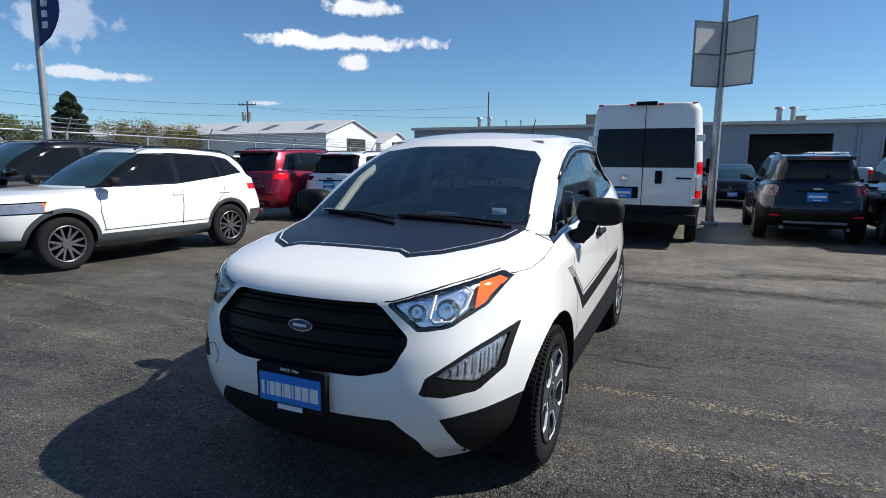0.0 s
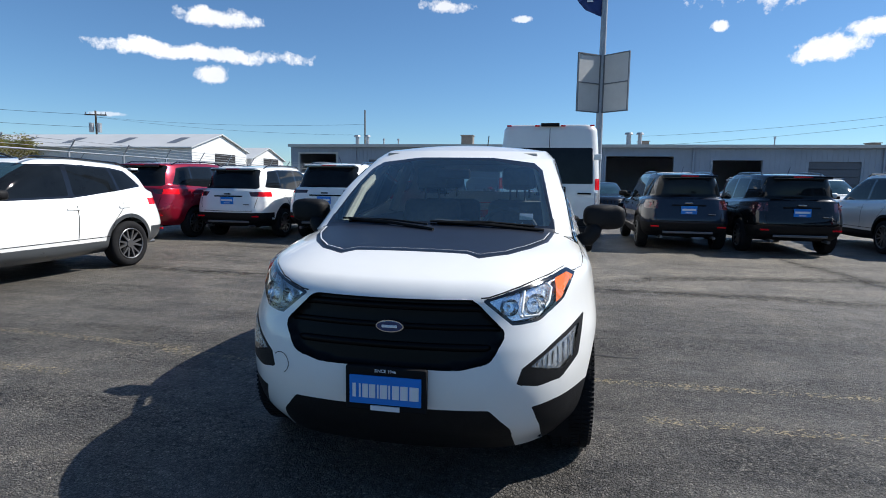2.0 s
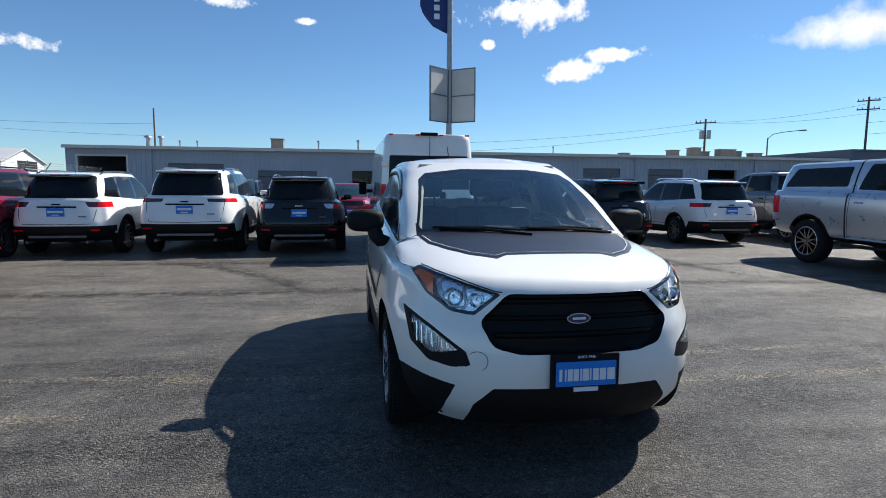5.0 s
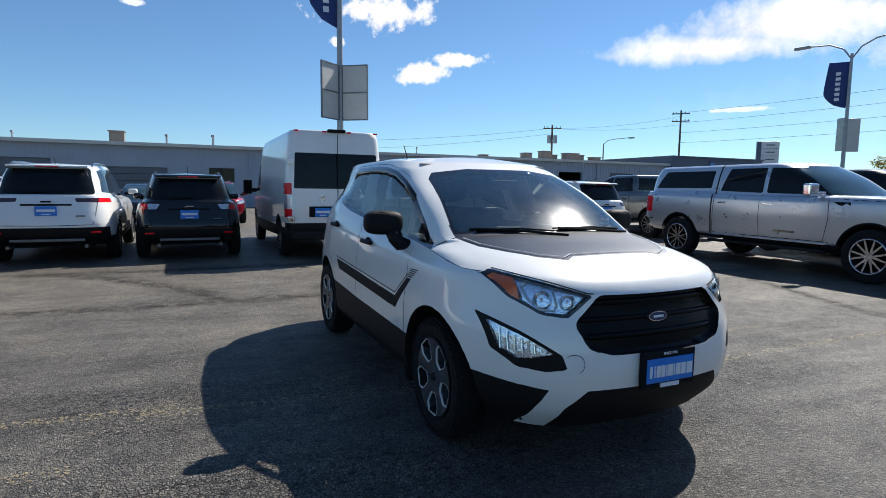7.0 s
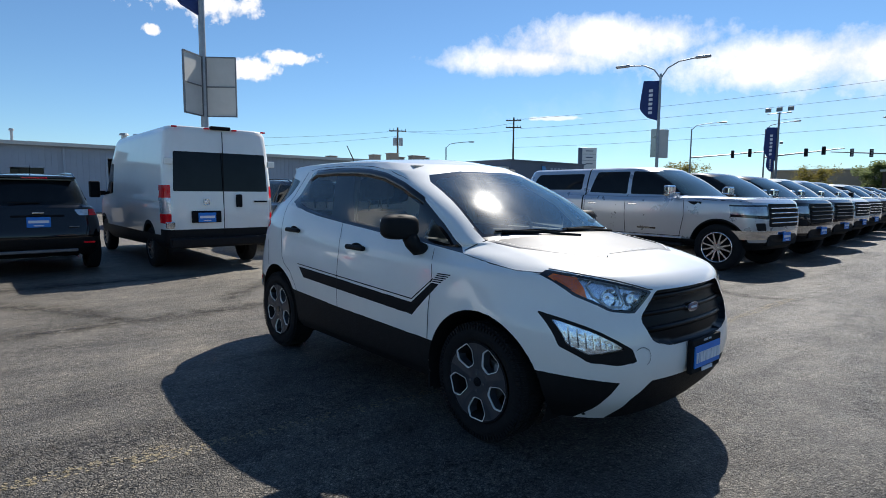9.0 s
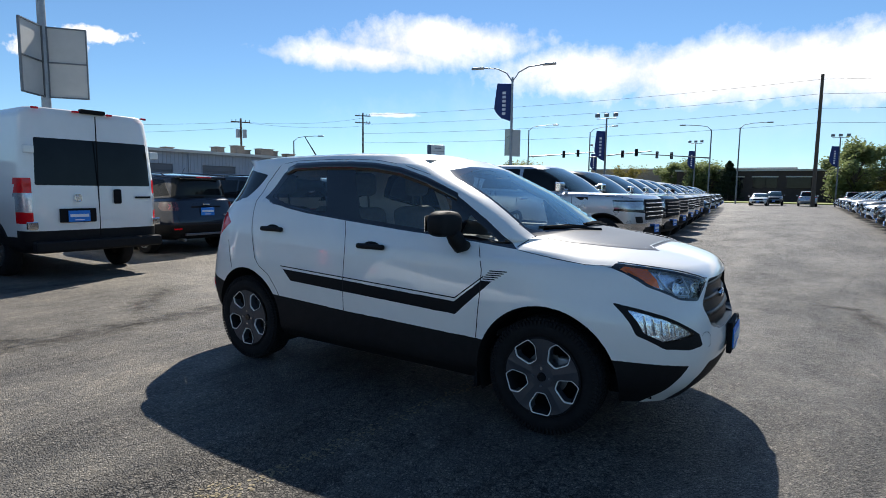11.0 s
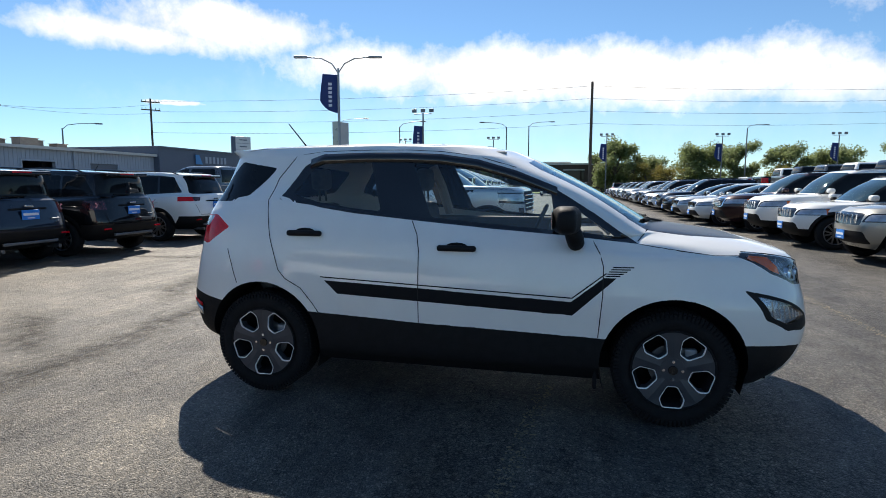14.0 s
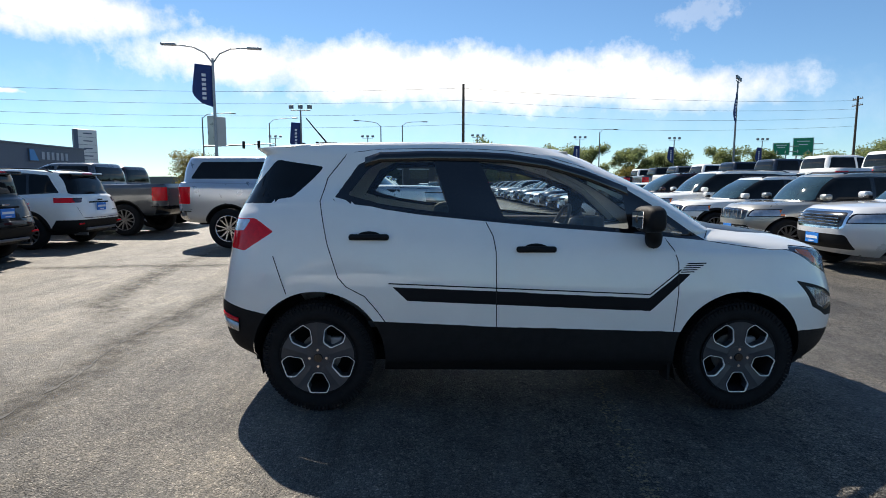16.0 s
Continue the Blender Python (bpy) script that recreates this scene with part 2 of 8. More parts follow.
def asphalt_material():
    """Worn asphalt: stones with dark gaps between them, smooth-rolled and ravelled spots, drag marks, dust with backlit
    glare painted in.
    """
    m = bpy.data.materials.new("worn_asphalt")
    n, l, b = nodes_of(m)
    tc = n.new("ShaderNodeTexCoord")

    def link(v, socket):
        if isinstance(v, (int, float)):
            socket.default_value = v
        else:
            l.new(v, socket)

    def tex(scale, detail=8, rough=0.6, stretch=None, warp=0.0):
        t = n.new("ShaderNodeTexNoise")
        t.inputs["Scale"].default_value, t.inputs["Detail"].default_value, t.inputs["Roughness"].default_value = scale, detail, rough
        t.inputs["Distortion"].default_value = warp
        l.new(tc.outputs["Object"], t.inputs["Vector"])
        if stretch:
            mp = n.new("ShaderNodeMapping")
            mp.inputs["Scale"].default_value, mp.inputs["Rotation"].default_value = stretch[:3], (0, 0, stretch[3])
            l.new(tc.outputs["Object"], mp.inputs["Vector"])
            l.new(mp.outputs[0], t.inputs["Vector"])
        return t.outputs["Fac"]

    def ramp(src, stops):
        r = n.new("ShaderNodeValToRGB")
        while len(r.color_ramp.elements) < len(stops):
            r.color_ramp.elements.new(0.5)
        for e, (p, c) in zip(r.color_ramp.elements, stops):
            e.position, e.color = p, (c, c, c, 1) if isinstance(c, float) else (*c, 1)
        l.new(src, r.inputs[0])
        return r.outputs[0]

    def mix(kind, fac, a, c):
        x = n.new("ShaderNodeMix")
        x.data_type, x.blend_type = "RGBA", kind
        for k, v in (("Factor", fac), ("A", a), ("B", c)):
            link(v, x.inputs[k])
        return x.outputs["Result"]

    def calc(op, a, c=0.0):
        x = n.new("ShaderNodeMath")
        x.operation = op
        link(a, x.inputs[0])
        link(c, x.inputs[1])
        return x.outputs[0]

    def stones(scale, feature="F1"):
        t = n.new("ShaderNodeTexVoronoi")
        t.feature = feature
        t.inputs["Scale"].default_value = scale
        if feature != "DISTANCE_TO_EDGE":
            t.inputs["Randomness"].default_value = 0.9
        # wobble the cells, so that no stone is a clean polygon
        ns = n.new("ShaderNodeTexNoise")
        ns.inputs["Scale"].default_value, ns.inputs["Detail"].default_value = scale * 0.6, 4
        l.new(tc.outputs["Object"], ns.inputs["Vector"])
        mx = n.new("ShaderNodeMix")
        mx.data_type, mx.blend_type = "RGBA", "LINEAR_LIGHT"
        mx.inputs["Factor"].default_value = 0.5 / scale
        l.new(tc.outputs["Object"], mx.inputs["A"])
        l.new(ns.outputs["Color"], mx.inputs["B"])
        l.new(mx.outputs["Result"], t.inputs["Vector"])
        return t

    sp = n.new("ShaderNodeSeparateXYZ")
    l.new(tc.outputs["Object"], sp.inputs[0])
    # mask rising towards the back, for the dust and the painted glare
    dust_glare = n.new("ShaderNodeMapRange")
    dust_glare.inputs["From Min"].default_value, dust_glare.inputs["From Max"].default_value = 2.5, -1.5
    l.new(calc("ADD", calc("MULTIPLY", tex(0.5, 6, 0.6), 5.0), sp.outputs[0]), dust_glare.inputs["Value"])
    big = ramp(tex(0.20, 7, 0.65), [(0.32, (0.080, 0.075, 0.068)), (0.5, (0.107, 0.100, 0.090)), (0.66, (0.142, 0.132, 0.116))])
    mid = ramp(tex(1.7, 9, 0.72), [(0.3, 0.68), (0.5, 1.0), (0.70, (1.36, 1.32, 1.25))])
    ravel = ramp(tex(0.62, 8, 0.68, (1.5, 0.5, 1.0, 0.15), 0.3), [(0.37, 0.12), (0.50, 0.6), (0.58, 1.0)])
    ravel = calc("MULTIPLY", ravel, calc("SUBTRACT", 1.0, calc("MULTIPLY", dust_glare.outputs["Result"], 0.6)))
    fine = stones(120)
    fc = n.new("ShaderNodeSeparateColor")
    l.new(fine.outputs["Color"], fc.inputs[0])
    grain = ramp(fc.outputs[0], [(0.0, 0.50), (0.5, 0.95), (0.88, (1.28, 1.27, 1.25)), (1.0, (2.3, 2.26, 2.2))])
    coarse = stones(44)
    cc = n.new("ShaderNodeSeparateColor")
    l.new(coarse.outputs["Color"], cc.inputs[0])
    lump = ramp(cc.outputs[0], [(0.0, 0.80), (0.6, 1.0), (1.0, (1.30, 1.28, 1.25))])
    gaps = stones(44, "DISTANCE_TO_EDGE").outputs["Distance"]
    gap = ramp(gaps, [(0.02, 0.22), (0.13, 1.0)])
    pit = ramp(tex(26, 5, 0.62, (1.0, 0.8, 1.0, 0.25), 0.4), [(0.39, 0.20), (0.46, 1.0)])
    c = mix("MULTIPLY", 1.0, mix("MULTIPLY", 1.0, big, mid), mix("MULTIPLY", 0.85, grain, lump))
    c = mix("MULTIPLY", ravel, c, mix("MULTIPLY", 1.0, gap, pit))
    c = mix("MULTIPLY", 0.28, c, ramp(tex(90, 3, 0.5), [(0.36, 0.5), (0.5, 1.0)]))
    # long drags of grime and scraped pale streaks along the parking rows
    c = mix("MULTIPLY", 1.0, c, ramp(tex(1.0, 9, 0.72, (2.6, 0.42, 1.0, 0.12)), [(0.34, 0.60), (0.46, 1.0), (0.56, 1.0), (0.70, (1.34, 1.31, 1.25))]))
    c = mix("MULTIPLY", 1.0, c, ramp(tex(1.0, 6, 0.7, (7.0, 1.1, 1.0, -0.1)), [(0.36, 0.72), (0.46, 1.0), (0.66, (1.15, 1.14, 1.11))]))
    # tan grit that has gathered in shallow hollows
    c = mix("MIX", calc("MULTIPLY", ramp(tex(0.33, 6, 0.7, (1.0, 0.5, 1.0, 0.2)), [(0.58, 0.0), (0.72, 0.6)]), ramp(tex(14, 5, 0.7), [(0.42, 0.0), (0.6, 1.0)])), c, ramp(tex(120, 2), [(0.3, (0.12, 0.10, 0.075)), (0.7, (0.23, 0.20, 0.15))]))
    # towards the back of the lot: pale dust, with backlit glare put into the colour
    c = mix("MULTIPLY", 1.0, c, ramp(dust_glare.outputs["Result"], [(0.0, 0.95), (1.0, (1.46, 1.43, 1.36))]))
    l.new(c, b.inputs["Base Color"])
    l.new(ramp(tex(5, 5, 0.6), [(0.3, 0.48), (0.7, 0.62)]), b.inputs["Roughness"])
    b.inputs["Specular IOR Level"].default_value = 0.30
    edge = calc("MINIMUM", gaps, 0.16)
    rise = calc("MULTIPLY", calc("ADD", calc("MULTIPLY", edge, 3.2), calc("MULTIPLY", pit, 0.5)), calc("ADD", calc("MULTIPLY", ravel, 0.85), 0.12))
    h = calc("ADD", rise, calc("MULTIPLY", fine.outputs["Distance"], -0.5))
    bp = n.new("ShaderNodeBump")
    bp.inputs["Strength"].default_value, bp.inputs["Distance"].default_value = 1.0, 0.012
    l.new(h, bp.inputs["Height"])
    l.new(bp.outputs[0], b.inputs["Normal"])
    return m


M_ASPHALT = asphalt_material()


# ---- mesh helpers ----
def mesh_from(name, verts, faces, material, smooth=False):
    me = bpy.data.meshes.new(name)
    me.from_pydata([tuple(map(float, v)) for v in verts], [], [tuple(map(int, f)) for f in faces])
    me.materials.append(material)
    if smooth:
        me.shade_smooth()
    me.update()
    return me


def put(name, me, parent=None, m=None, label=""):
    ob = new(name, me)
    ob.parent = parent
    if m is not None:
        ob.matrix_basis = m
    return tagged(ob, label)


def bm_mesh(name, bm, material, smooth=False):
    bmesh.ops.recalc_face_normals(bm, faces=bm.faces)
    me = bpy.data.meshes.new(name)
    bm.to_mesh(me)
    bm.free()
    me.materials.append(material)
    if smooth:
        me.shade_smooth()
    return me


def part(name, bm, material, parent, label="", smooth=False):
    return put(name, bm_mesh(name, bm, material, smooth), parent, None, label)


def thing(name, label, category, m=None, group="", kind=""):
    ob = new(name)
    ob.empty_display_size = 0.1
    if m is not None:
        ob.matrix_basis = m
    return tagged(ob, label, category, group, kind)


def add_box(bm, c, s, m=None, bevel=0.0):
    r = bmesh.ops.create_cube(bm, size=1.0)
    vs = r["verts"]
    bmesh.ops.scale(bm, vec=s, verts=vs)
    if bevel:
        es = list({e for v in vs for e in v.link_edges})
        g = bmesh.ops.bevel(bm, geom=es, offset=bevel, segments=2, affect="EDGES", profile=0.5)
        vs = list({v for f in g["faces"] for v in f.verts} | {v for v in vs if v.is_valid})
    bmesh.ops.translate(bm, vec=c, verts=vs)
    if m is not None:
        bmesh.ops.transform(bm, matrix=m, verts=vs)
    return vs


def box(c, s, m=None, bevel=0.0):
    bm = bmesh.new()
    add_box(bm, c, s, m, bevel)
    return bm


def add_tube(bm, a, b, r1, r2=None, seg=12, caps=True):
    a, b = Vector(a), Vector(b)
    r2 = r1 if r2 is None else r2
    d = b - a
    m = Matrix.Translation((a + b) / 2) @ d.to_track_quat("Z", "Y").to_matrix().to_4x4()
    return bmesh.ops.create_cone(bm, cap_ends=caps, segments=seg, radius1=r1, radius2=r2, depth=d.length, matrix=m)["verts"]


def tube(a, b, r1, r2=None, seg=12):
    bm = bmesh.new()
    add_tube(bm, a, b, r1, r2, seg)
    return bm


def add_path(bm, pts, r, seg=8):
    """A round bar bent along the points."""
    pts = [Vector(p) for p in pts]
    rings = []
    for i, p in enumerate(pts):
        d = (pts[min(i + 1, len(pts) - 1)] - pts[max(i - 1, 0)]).normalized()
        q = d.to_track_quat("Z", "Y")
        rad = r[i] if isinstance(r, (list, tuple)) else r
        rings.append([bm.verts.new(p + q @ Vector((math.cos(6.28319 * k / seg) * rad, math.sin(6.28319 * k / seg) * rad, 0))) for k in range(seg)])
    for a, b in zip(rings, rings[1:]):
        for k in range(seg):
            bm.faces.new((a[k], a[(k + 1) % seg], b[(k + 1) % seg], b[k]))
    bm.faces.new(rings[0][::-1])
    bm.faces.new(rings[-1])


def prism(pts, thick, axis="y", at=0.0):
    """A flat plate of the outline pts, thick along axis, from at to at + thick."""
    bm = bmesh.new()
    place = {"y": lambda a, b, t: (a, t, b), "x": lambda a, b, t: (t, a, b), "z": lambda a, b, t: (a, b, t)}[axis]
    v0 = [bm.verts.new(place(a, b, at)) for a, b in pts]
    v1 = [bm.verts.new(place(a, b, at + thick)) for a, b in pts]
    bm.faces.new(v0)
    bm.faces.new(v1[::-1])
    for i in range(len(pts)):
        j = (i + 1) % len(pts)
        bm.faces.new((v0[j], v0[i], v1[i], v1[j]))
    return bm


# ---- car shells: closed plan curves stacked from sill to roof ----
FRONT = [(0, 0), (0.15, 0.004), (0.3, 0.015), (0.5, 0.048), (0.62, 0.092), (0.72, 0.16), (0.82, 0.275), (0.90, 0.42), (0.955, 0.55), (0.985, 0.68), (1.0, 0.88)]
REAR = [(0, 0), (0.4, 0.012), (0.65, 0.034), (0.8, 0.078), (0.88, 0.14), (0.94, 0.25), (0.975, 0.42), (0.993, 0.62), (1.0, 0.85)]
GLASS = [(0, 0), (0.3, 0.014), (0.5, 0.04), (0.7, 0.088), (0.82, 0.135), (0.90, 0.185), (0.955, 0.25), (0.985, 0.34), (1.0, 0.50)]


def plan_curve(r, n):
    """Half a ring, rear centre to front centre, on the left side."""
    kf, kr = r.get("kf", 1.0), r.get("kr", 1.0)
    ft = GLASS if r.get("glass") else FRONT
    tf, tr = r.get("tf", 0.0), r.get("tr", 0.0)
    pts = [(r["xr"] + d * kr, f * r["w"] * (1 - tr * (1 - d / 0.86))) for f, d in REAR]
    pts += [(r["xf"] - d * kf, f * r["w"] * (1 - tf * (1 - d / ft[-1][1]))) for f, d in reversed(ft)]
    p = np.array(pts)
    p = p[np.r_[True, np.linalg.norm(np.diff(p, axis=0), axis=1) > 1e-6]]
    if r["w"] > 0.05:
        e = np.concatenate([[p[0] * (1, -1) + (0, -0.0) + (p[1] - p[0]) * (0, -1)], p, [p[-1] + (p[-2] - p[-1]) * (1, -1)]])
        e[0] = p[1] * (1, -1)
        e[-1] = p[-2] * (1, -1)
        out = []
        for i in range(1, len(e) - 2):
            a, b = e[i], e[i + 1]
            d = np.linalg.norm(b - a)
            m0 = (b - e[i - 1]) / (np.linalg.norm(b - a) + np.linalg.norm(a - e[i - 1])) * d
            m1 = (e[i + 2] - a) / (np.linalg.norm(e[i + 2] - b) + d) * d
            for u in np.linspace(0, 1, 24, endpoint=False):
                out.append((2 * u**3 - 3 * u**2 + 1) * a + (u**3 - 2 * u**2 + u) * m0 + (3 * u**2 - 2 * u**3) * b + (u**3 - u**2) * m1)
        p = np.array(out + [p[-1]])
    x, y = p[:, 0], p[:, 1]
    s = np.r_[0, np.cumsum(np.hypot(np.diff(x), np.diff(y)))]
    q = np.linspace(0, s[-1], n)
    x, y = np.interp(q, s, x), np.interp(q, s, y)
    zx, zz = zip(*r["z"])
    z = np.interp(x, zx, zz)
    for _ in range(3):
        z[1:-1] = (z[:-2] + 2 * z[1:-1] + z[2:]) / 4
    z = z + r.get("crown", 0.0) * (1 - (y / max(r["w"], 1e-6)) ** 2)
    return np.stack([x, y, z], 1)


def shell(rings, n, subs):
    """Grid of points [row, column, xyz] over all rings, both sides."""
    c = np.array([plan_curve(r, n) for r in rings])
    rows = []
    for i in range(len(rings) - 1):
        a, b = c[i], c[i + 1]
        p, q = c[max(i - 1, 0)], c[min(i + 2, len(rings) - 1)]
        hard0, hard1 = rings[i].get("hard"), rings[i + 1].get("hard")
        m0 = (b - a) if (hard0 or i == 0) else (b - p) / 2
        m1 = (b - a) if (hard1 or i + 2 == len(rings)) else (q - a) / 2
        ln = np.linalg.norm(b - a, axis=1)[:, None] + 1e-9
        l0 = np.linalg.norm(m0, axis=1)[:, None] + 1e-9
        l1 = np.linalg.norm(m1, axis=1)[:, None] + 1e-9
        m0, m1 = m0 * np.minimum(1, ln / l0), m1 * np.minimum(1, ln / l1)
        k = rings[i].get("sub", subs)
        for u in np.linspace(0, 1, k, endpoint=False):
            rows.append((2 * u**3 - 3 * u**2 + 1) * a + (u**3 - 2 * u**2 + u) * m0 + (3 * u**2 - 2 * u**3) * b + (u**3 - u**2) * m1)
    rows.append(c[-1])
    half = np.array(rows)
    other = half[:, -2:0:-1].copy()
    other[:, :, 1] *= -1
    return np.concatenate([half, other], axis=1)


def inside(poly, p):
    x, y = p[:, 0], p[:, 1]
    ok = np.zeros(len(p), bool)
    a = np.array(poly, float)
    b = np.roll(a, -1, axis=0)
    for (x0, y0), (x1, y1) in zip(a, b):
        if y0 == y1:
            continue
        ok ^= ((y0 > y) != (y1 > y)) & (x < (x1 - x0) * (y - y0) / (y1 - y0) + x0)
    return ok


def near_edge(poly, p):
    a = np.array(poly, float)
    b = np.roll(a, -1, axis=0)
    best, where = np.full(len(p), 1e9), p.copy()
    for s, e in zip(a, b):
        d = e - s
        u = np.clip(((p - s) @ d) / max(d @ d, 1e-12), 0, 1)
        c = s + u[:, None] * d
        dist = np.linalg.norm(p - c, axis=1)
        m = dist < best
        best[m], where[m] = dist[m], c[m]
    return best, where


def rounded(poly, r=0.03, k=4):
    out = []
    n = len(poly)
    for i in range(n):
        p, a, b = Vector(poly[i]), Vector(poly[i - 1]), Vector(poly[(i + 1) % n])
        da, db = a - p, b - p
        t = min(r, da.length * 0.45, db.length * 0.45)
        s, e = p + da.normalized() * t, p + db.normalized() * t
        for j in range(k + 1):
            u = j / k
            q = s * (1 - u) ** 2 + p * 2 * u * (1 - u) + e * u * u
            out.append((q.x, q.y))
    return out


def disc(cx, cz, r, n=40):
    return [(cx + r * math.cos(6.283185 * i / n), cz + r * math.sin(6.283185 * i / n)) for i in range(n)]


AXES = {"S": (0, 2), "F": (1, 2), "T": (0, 1)}


class Shell:
    """A skin of small faces that outlines cut cleanly into zones."""

    def __init__(self, rings, n, subs):
        g = shell(rings, n, subs)
        rows, cols = g.shape[:2]
        self.v = g.reshape(-1, 3)
        i = np.arange((rows - 1) * cols)
        r, c = i // cols, i % cols
        d = (c + 1) % cols
        f = np.stack([r * cols + c, (r + 1) * cols + c, (r + 1) * cols + d, r * cols + d], 1)
        p = self.v[f[len(f) // 3]]
        if np.dot(np.cross(p[1] - p[0], p[3] - p[0]), p.mean(0) - (p.mean(0)[0], 0, 0.7)) < 0:
            f = f[:, ::-1]
        fn = np.cross(self.v[f[:, 2]] - self.v[f[:, 0]], self.v[f[:, 3]] - self.v[f[:, 1]])
        self.n = np.zeros_like(self.v)
        for k in range(4):
            np.add.at(self.n, f[:, k], fn)
        self.n /= np.linalg.norm(self.n, axis=1)[:, None] + 1e-12
        self.f = [tuple(q) for q in f.tolist()]
        self.zone = np.zeros(len(self.f), int)
        pts = self.v[f]
        self.c = pts.mean(1)
        self.r = np.linalg.norm(pts - self.c[:, None], axis=2).max(1)

    def cut(self, zone, view, poly, keep=None, over=None):
        """Gives the faces within the outline (seen from the side S, front F or top T) to the zone."""
        ax = AXES[view]
        ok = np.ones(len(self.f), bool) if keep is None else keep(self.c)
        if over is not None:
            ok &= np.isin(self.zone, over)
        pa = np.array(poly, float)
        lo, hi = pa.min(0) - 0.1, pa.max(0) + 0.1
        p = self.c[:, ax]
        ok &= (p > lo).all(1) & (p < hi).all(1)
        cand = np.where(ok)[0]
        dist, _ = near_edge(poly, p[cand])
        hit = cand[dist <= self.r[cand]]
        ids = sorted({i for h in hit for i in self.f[h]})
        verts = {i: a for i, a in zip(ids, self.v[ids].tolist())}
        norms = {i: a for i, a in zip(ids, self.n[ids].tolist())}
        made, top = {}, len(self.v)
        start = top
        work = [self.f[i] for i in hit]
        back = self.zone[hit].tolist()
        e = [(poly[i], poly[(i + 1) % len(poly)]) for i in range(len(poly))]
        for si, (s, t) in enumerate(e):
            dx, dy = t[0] - s[0], t[1] - s[1]
            ln = math.hypot(dx, dy)
            if ln < 1e-9:
                continue
            dx, dy = dx / ln, dy / ln
            nxt, nz = [], []
            for q, z in zip(work, back):
                side, along = [], []
                for i in q:
                    x, y = verts[i][ax[0]] - s[0], verts[i][ax[1]] - s[1]
                    side.append(x * dy - y * dx)
                    along.append(x * dx + y * dy)
                if min(side) > -1e-5 or max(side) < 1e-5 or max(along) < -0.002 or min(along) > ln + 0.002:
                    nxt.append(q)
                    nz.append(z)
                    continue
                A, B = [], []
                m = len(q)
                for k in range(m):
                    i, j = q[k], q[(k + 1) % m]
                    a, b = side[k], side[(k + 1) % m]
                    if a >= -1e-5:
                        A.append(i)
                    if a <= 1e-5:
                        B.append(i)
                    if (a > 1e-5 and b < -1e-5) or (a < -1e-5 and b > 1e-5):
                        key = (min(i, j), max(i, j), si)
                        if key not in made:
                            u = a / (a - b)
                            made[key] = top
                            verts[top] = [verts[i][w] + (verts[j][w] - verts[i][w]) * u for w in range(3)]
                            norms[top] = [norms[i][w] + (norms[j][w] - norms[i][w]) * u for w in range(3)]
                            top += 1
                        A.append(made[key])
                        B.append(made[key])
                for h in (A, B):
                    if len(h) >= 3:
                        nxt.append(tuple(h))
                        nz.append(z)
            work, back = nxt, nz
        if top > start:
            self.v = np.concatenate([self.v, [verts[i] for i in range(start, top)]])
            self.n = np.concatenate([self.n, [norms[i] for i in range(start, top)]])
        stay = np.ones(len(self.f), bool)
        stay[hit] = False
        self.f = [q for q, k in zip(self.f, stay.tolist()) if k] + work
        wc = [self.v[list(q)] for q in work]
        nc = np.array([q.mean(0) for q in wc]).reshape(-1, 3)
        nr = np.array([np.linalg.norm(q - m, axis=1).max() for q, m in zip(wc, nc)])
        self.zone = np.concatenate([self.zone[stay], np.array(back, int)])
        self.c = np.concatenate([self.c[stay], nc])
        self.r = np.concatenate([self.r[stay], nr])
        p = self.c[:, ax]
        m = (p > lo).all(1) & (p < hi).all(1)
        w = np.where(m)[0]
        m[w] = inside(poly, p[w])
        if keep is not None:
            m &= keep(self.c)
        if over is not None:
            m &= np.isin(self.zone, over)
        self.zone[m] = zone

    def find(self, view, a, b, ok):
        """The third coordinate of the surface at a, b."""
        ax = AXES[view]
        k = 3 - ax[0] - ax[1]
        near = (np.abs(self.v[:, ax[0]] - a) < 0.15) & (np.abs(self.v[:, ax[1]] - b) < 0.15)
        v = self.v[near]
        v = v[ok(v)]
        if len(v) < 6:
            v = self.v[ok(self.v)]
        d = np.hypot(v[:, ax[0]] - a, v[:, ax[1]] - b)
        i = np.argpartition(d, 4)[:5]
        w = 1 / (d[i] + 1e-4) ** 2
        return float((v[i, k] * w).sum() / w.sum())

    def line(self, view, pts, ok, wide=0.005, lift=0.0015, step=0.03):
        """A narrow band lying on the surface along the points."""
        p = []
        for s, e in zip(pts, pts[1:]):
            m = max(1, int(math.hypot(e[0] - s[0], e[1] - s[1]) / step))
            p += [(s[0] + (e[0] - s[0]) * j / m, s[1] + (e[1] - s[1]) * j / m) for j in range(m)]
        p.append(pts[-1])
        ax = AXES[view]
        k = 3 - ax[0] - ax[1]
        v, f = [], []
        for i, q in enumerate(p):
            a, b = p[max(i - 1, 0)], p[min(i + 1, len(p) - 1)]
            dx, dy = b[0] - a[0], b[1] - a[1]
            h = math.hypot(dx, dy) or 1.0
            base = self.find(view, q[0], q[1], ok)
            out = math.copysign(lift, base) if view == "S" else lift
            for sgn in (-1, 1):
                c = [0.0, 0.0, 0.0]
                c[ax[0]], c[ax[1]] = q[0] - sgn * dy / h * wide / 2, q[1] + sgn * dx / h * wide / 2
                c[k] = base + out
                v.append(c)
        for i in range(len(p) - 1):
            f.append((2 * i, 2 * i + 1, 2 * i + 3, 2 * i + 2))
        return v, f

    def push(self, zone, vec):
        """Moves the inner points of a zone, so that it lies recessed."""
        own, other = set(), set()
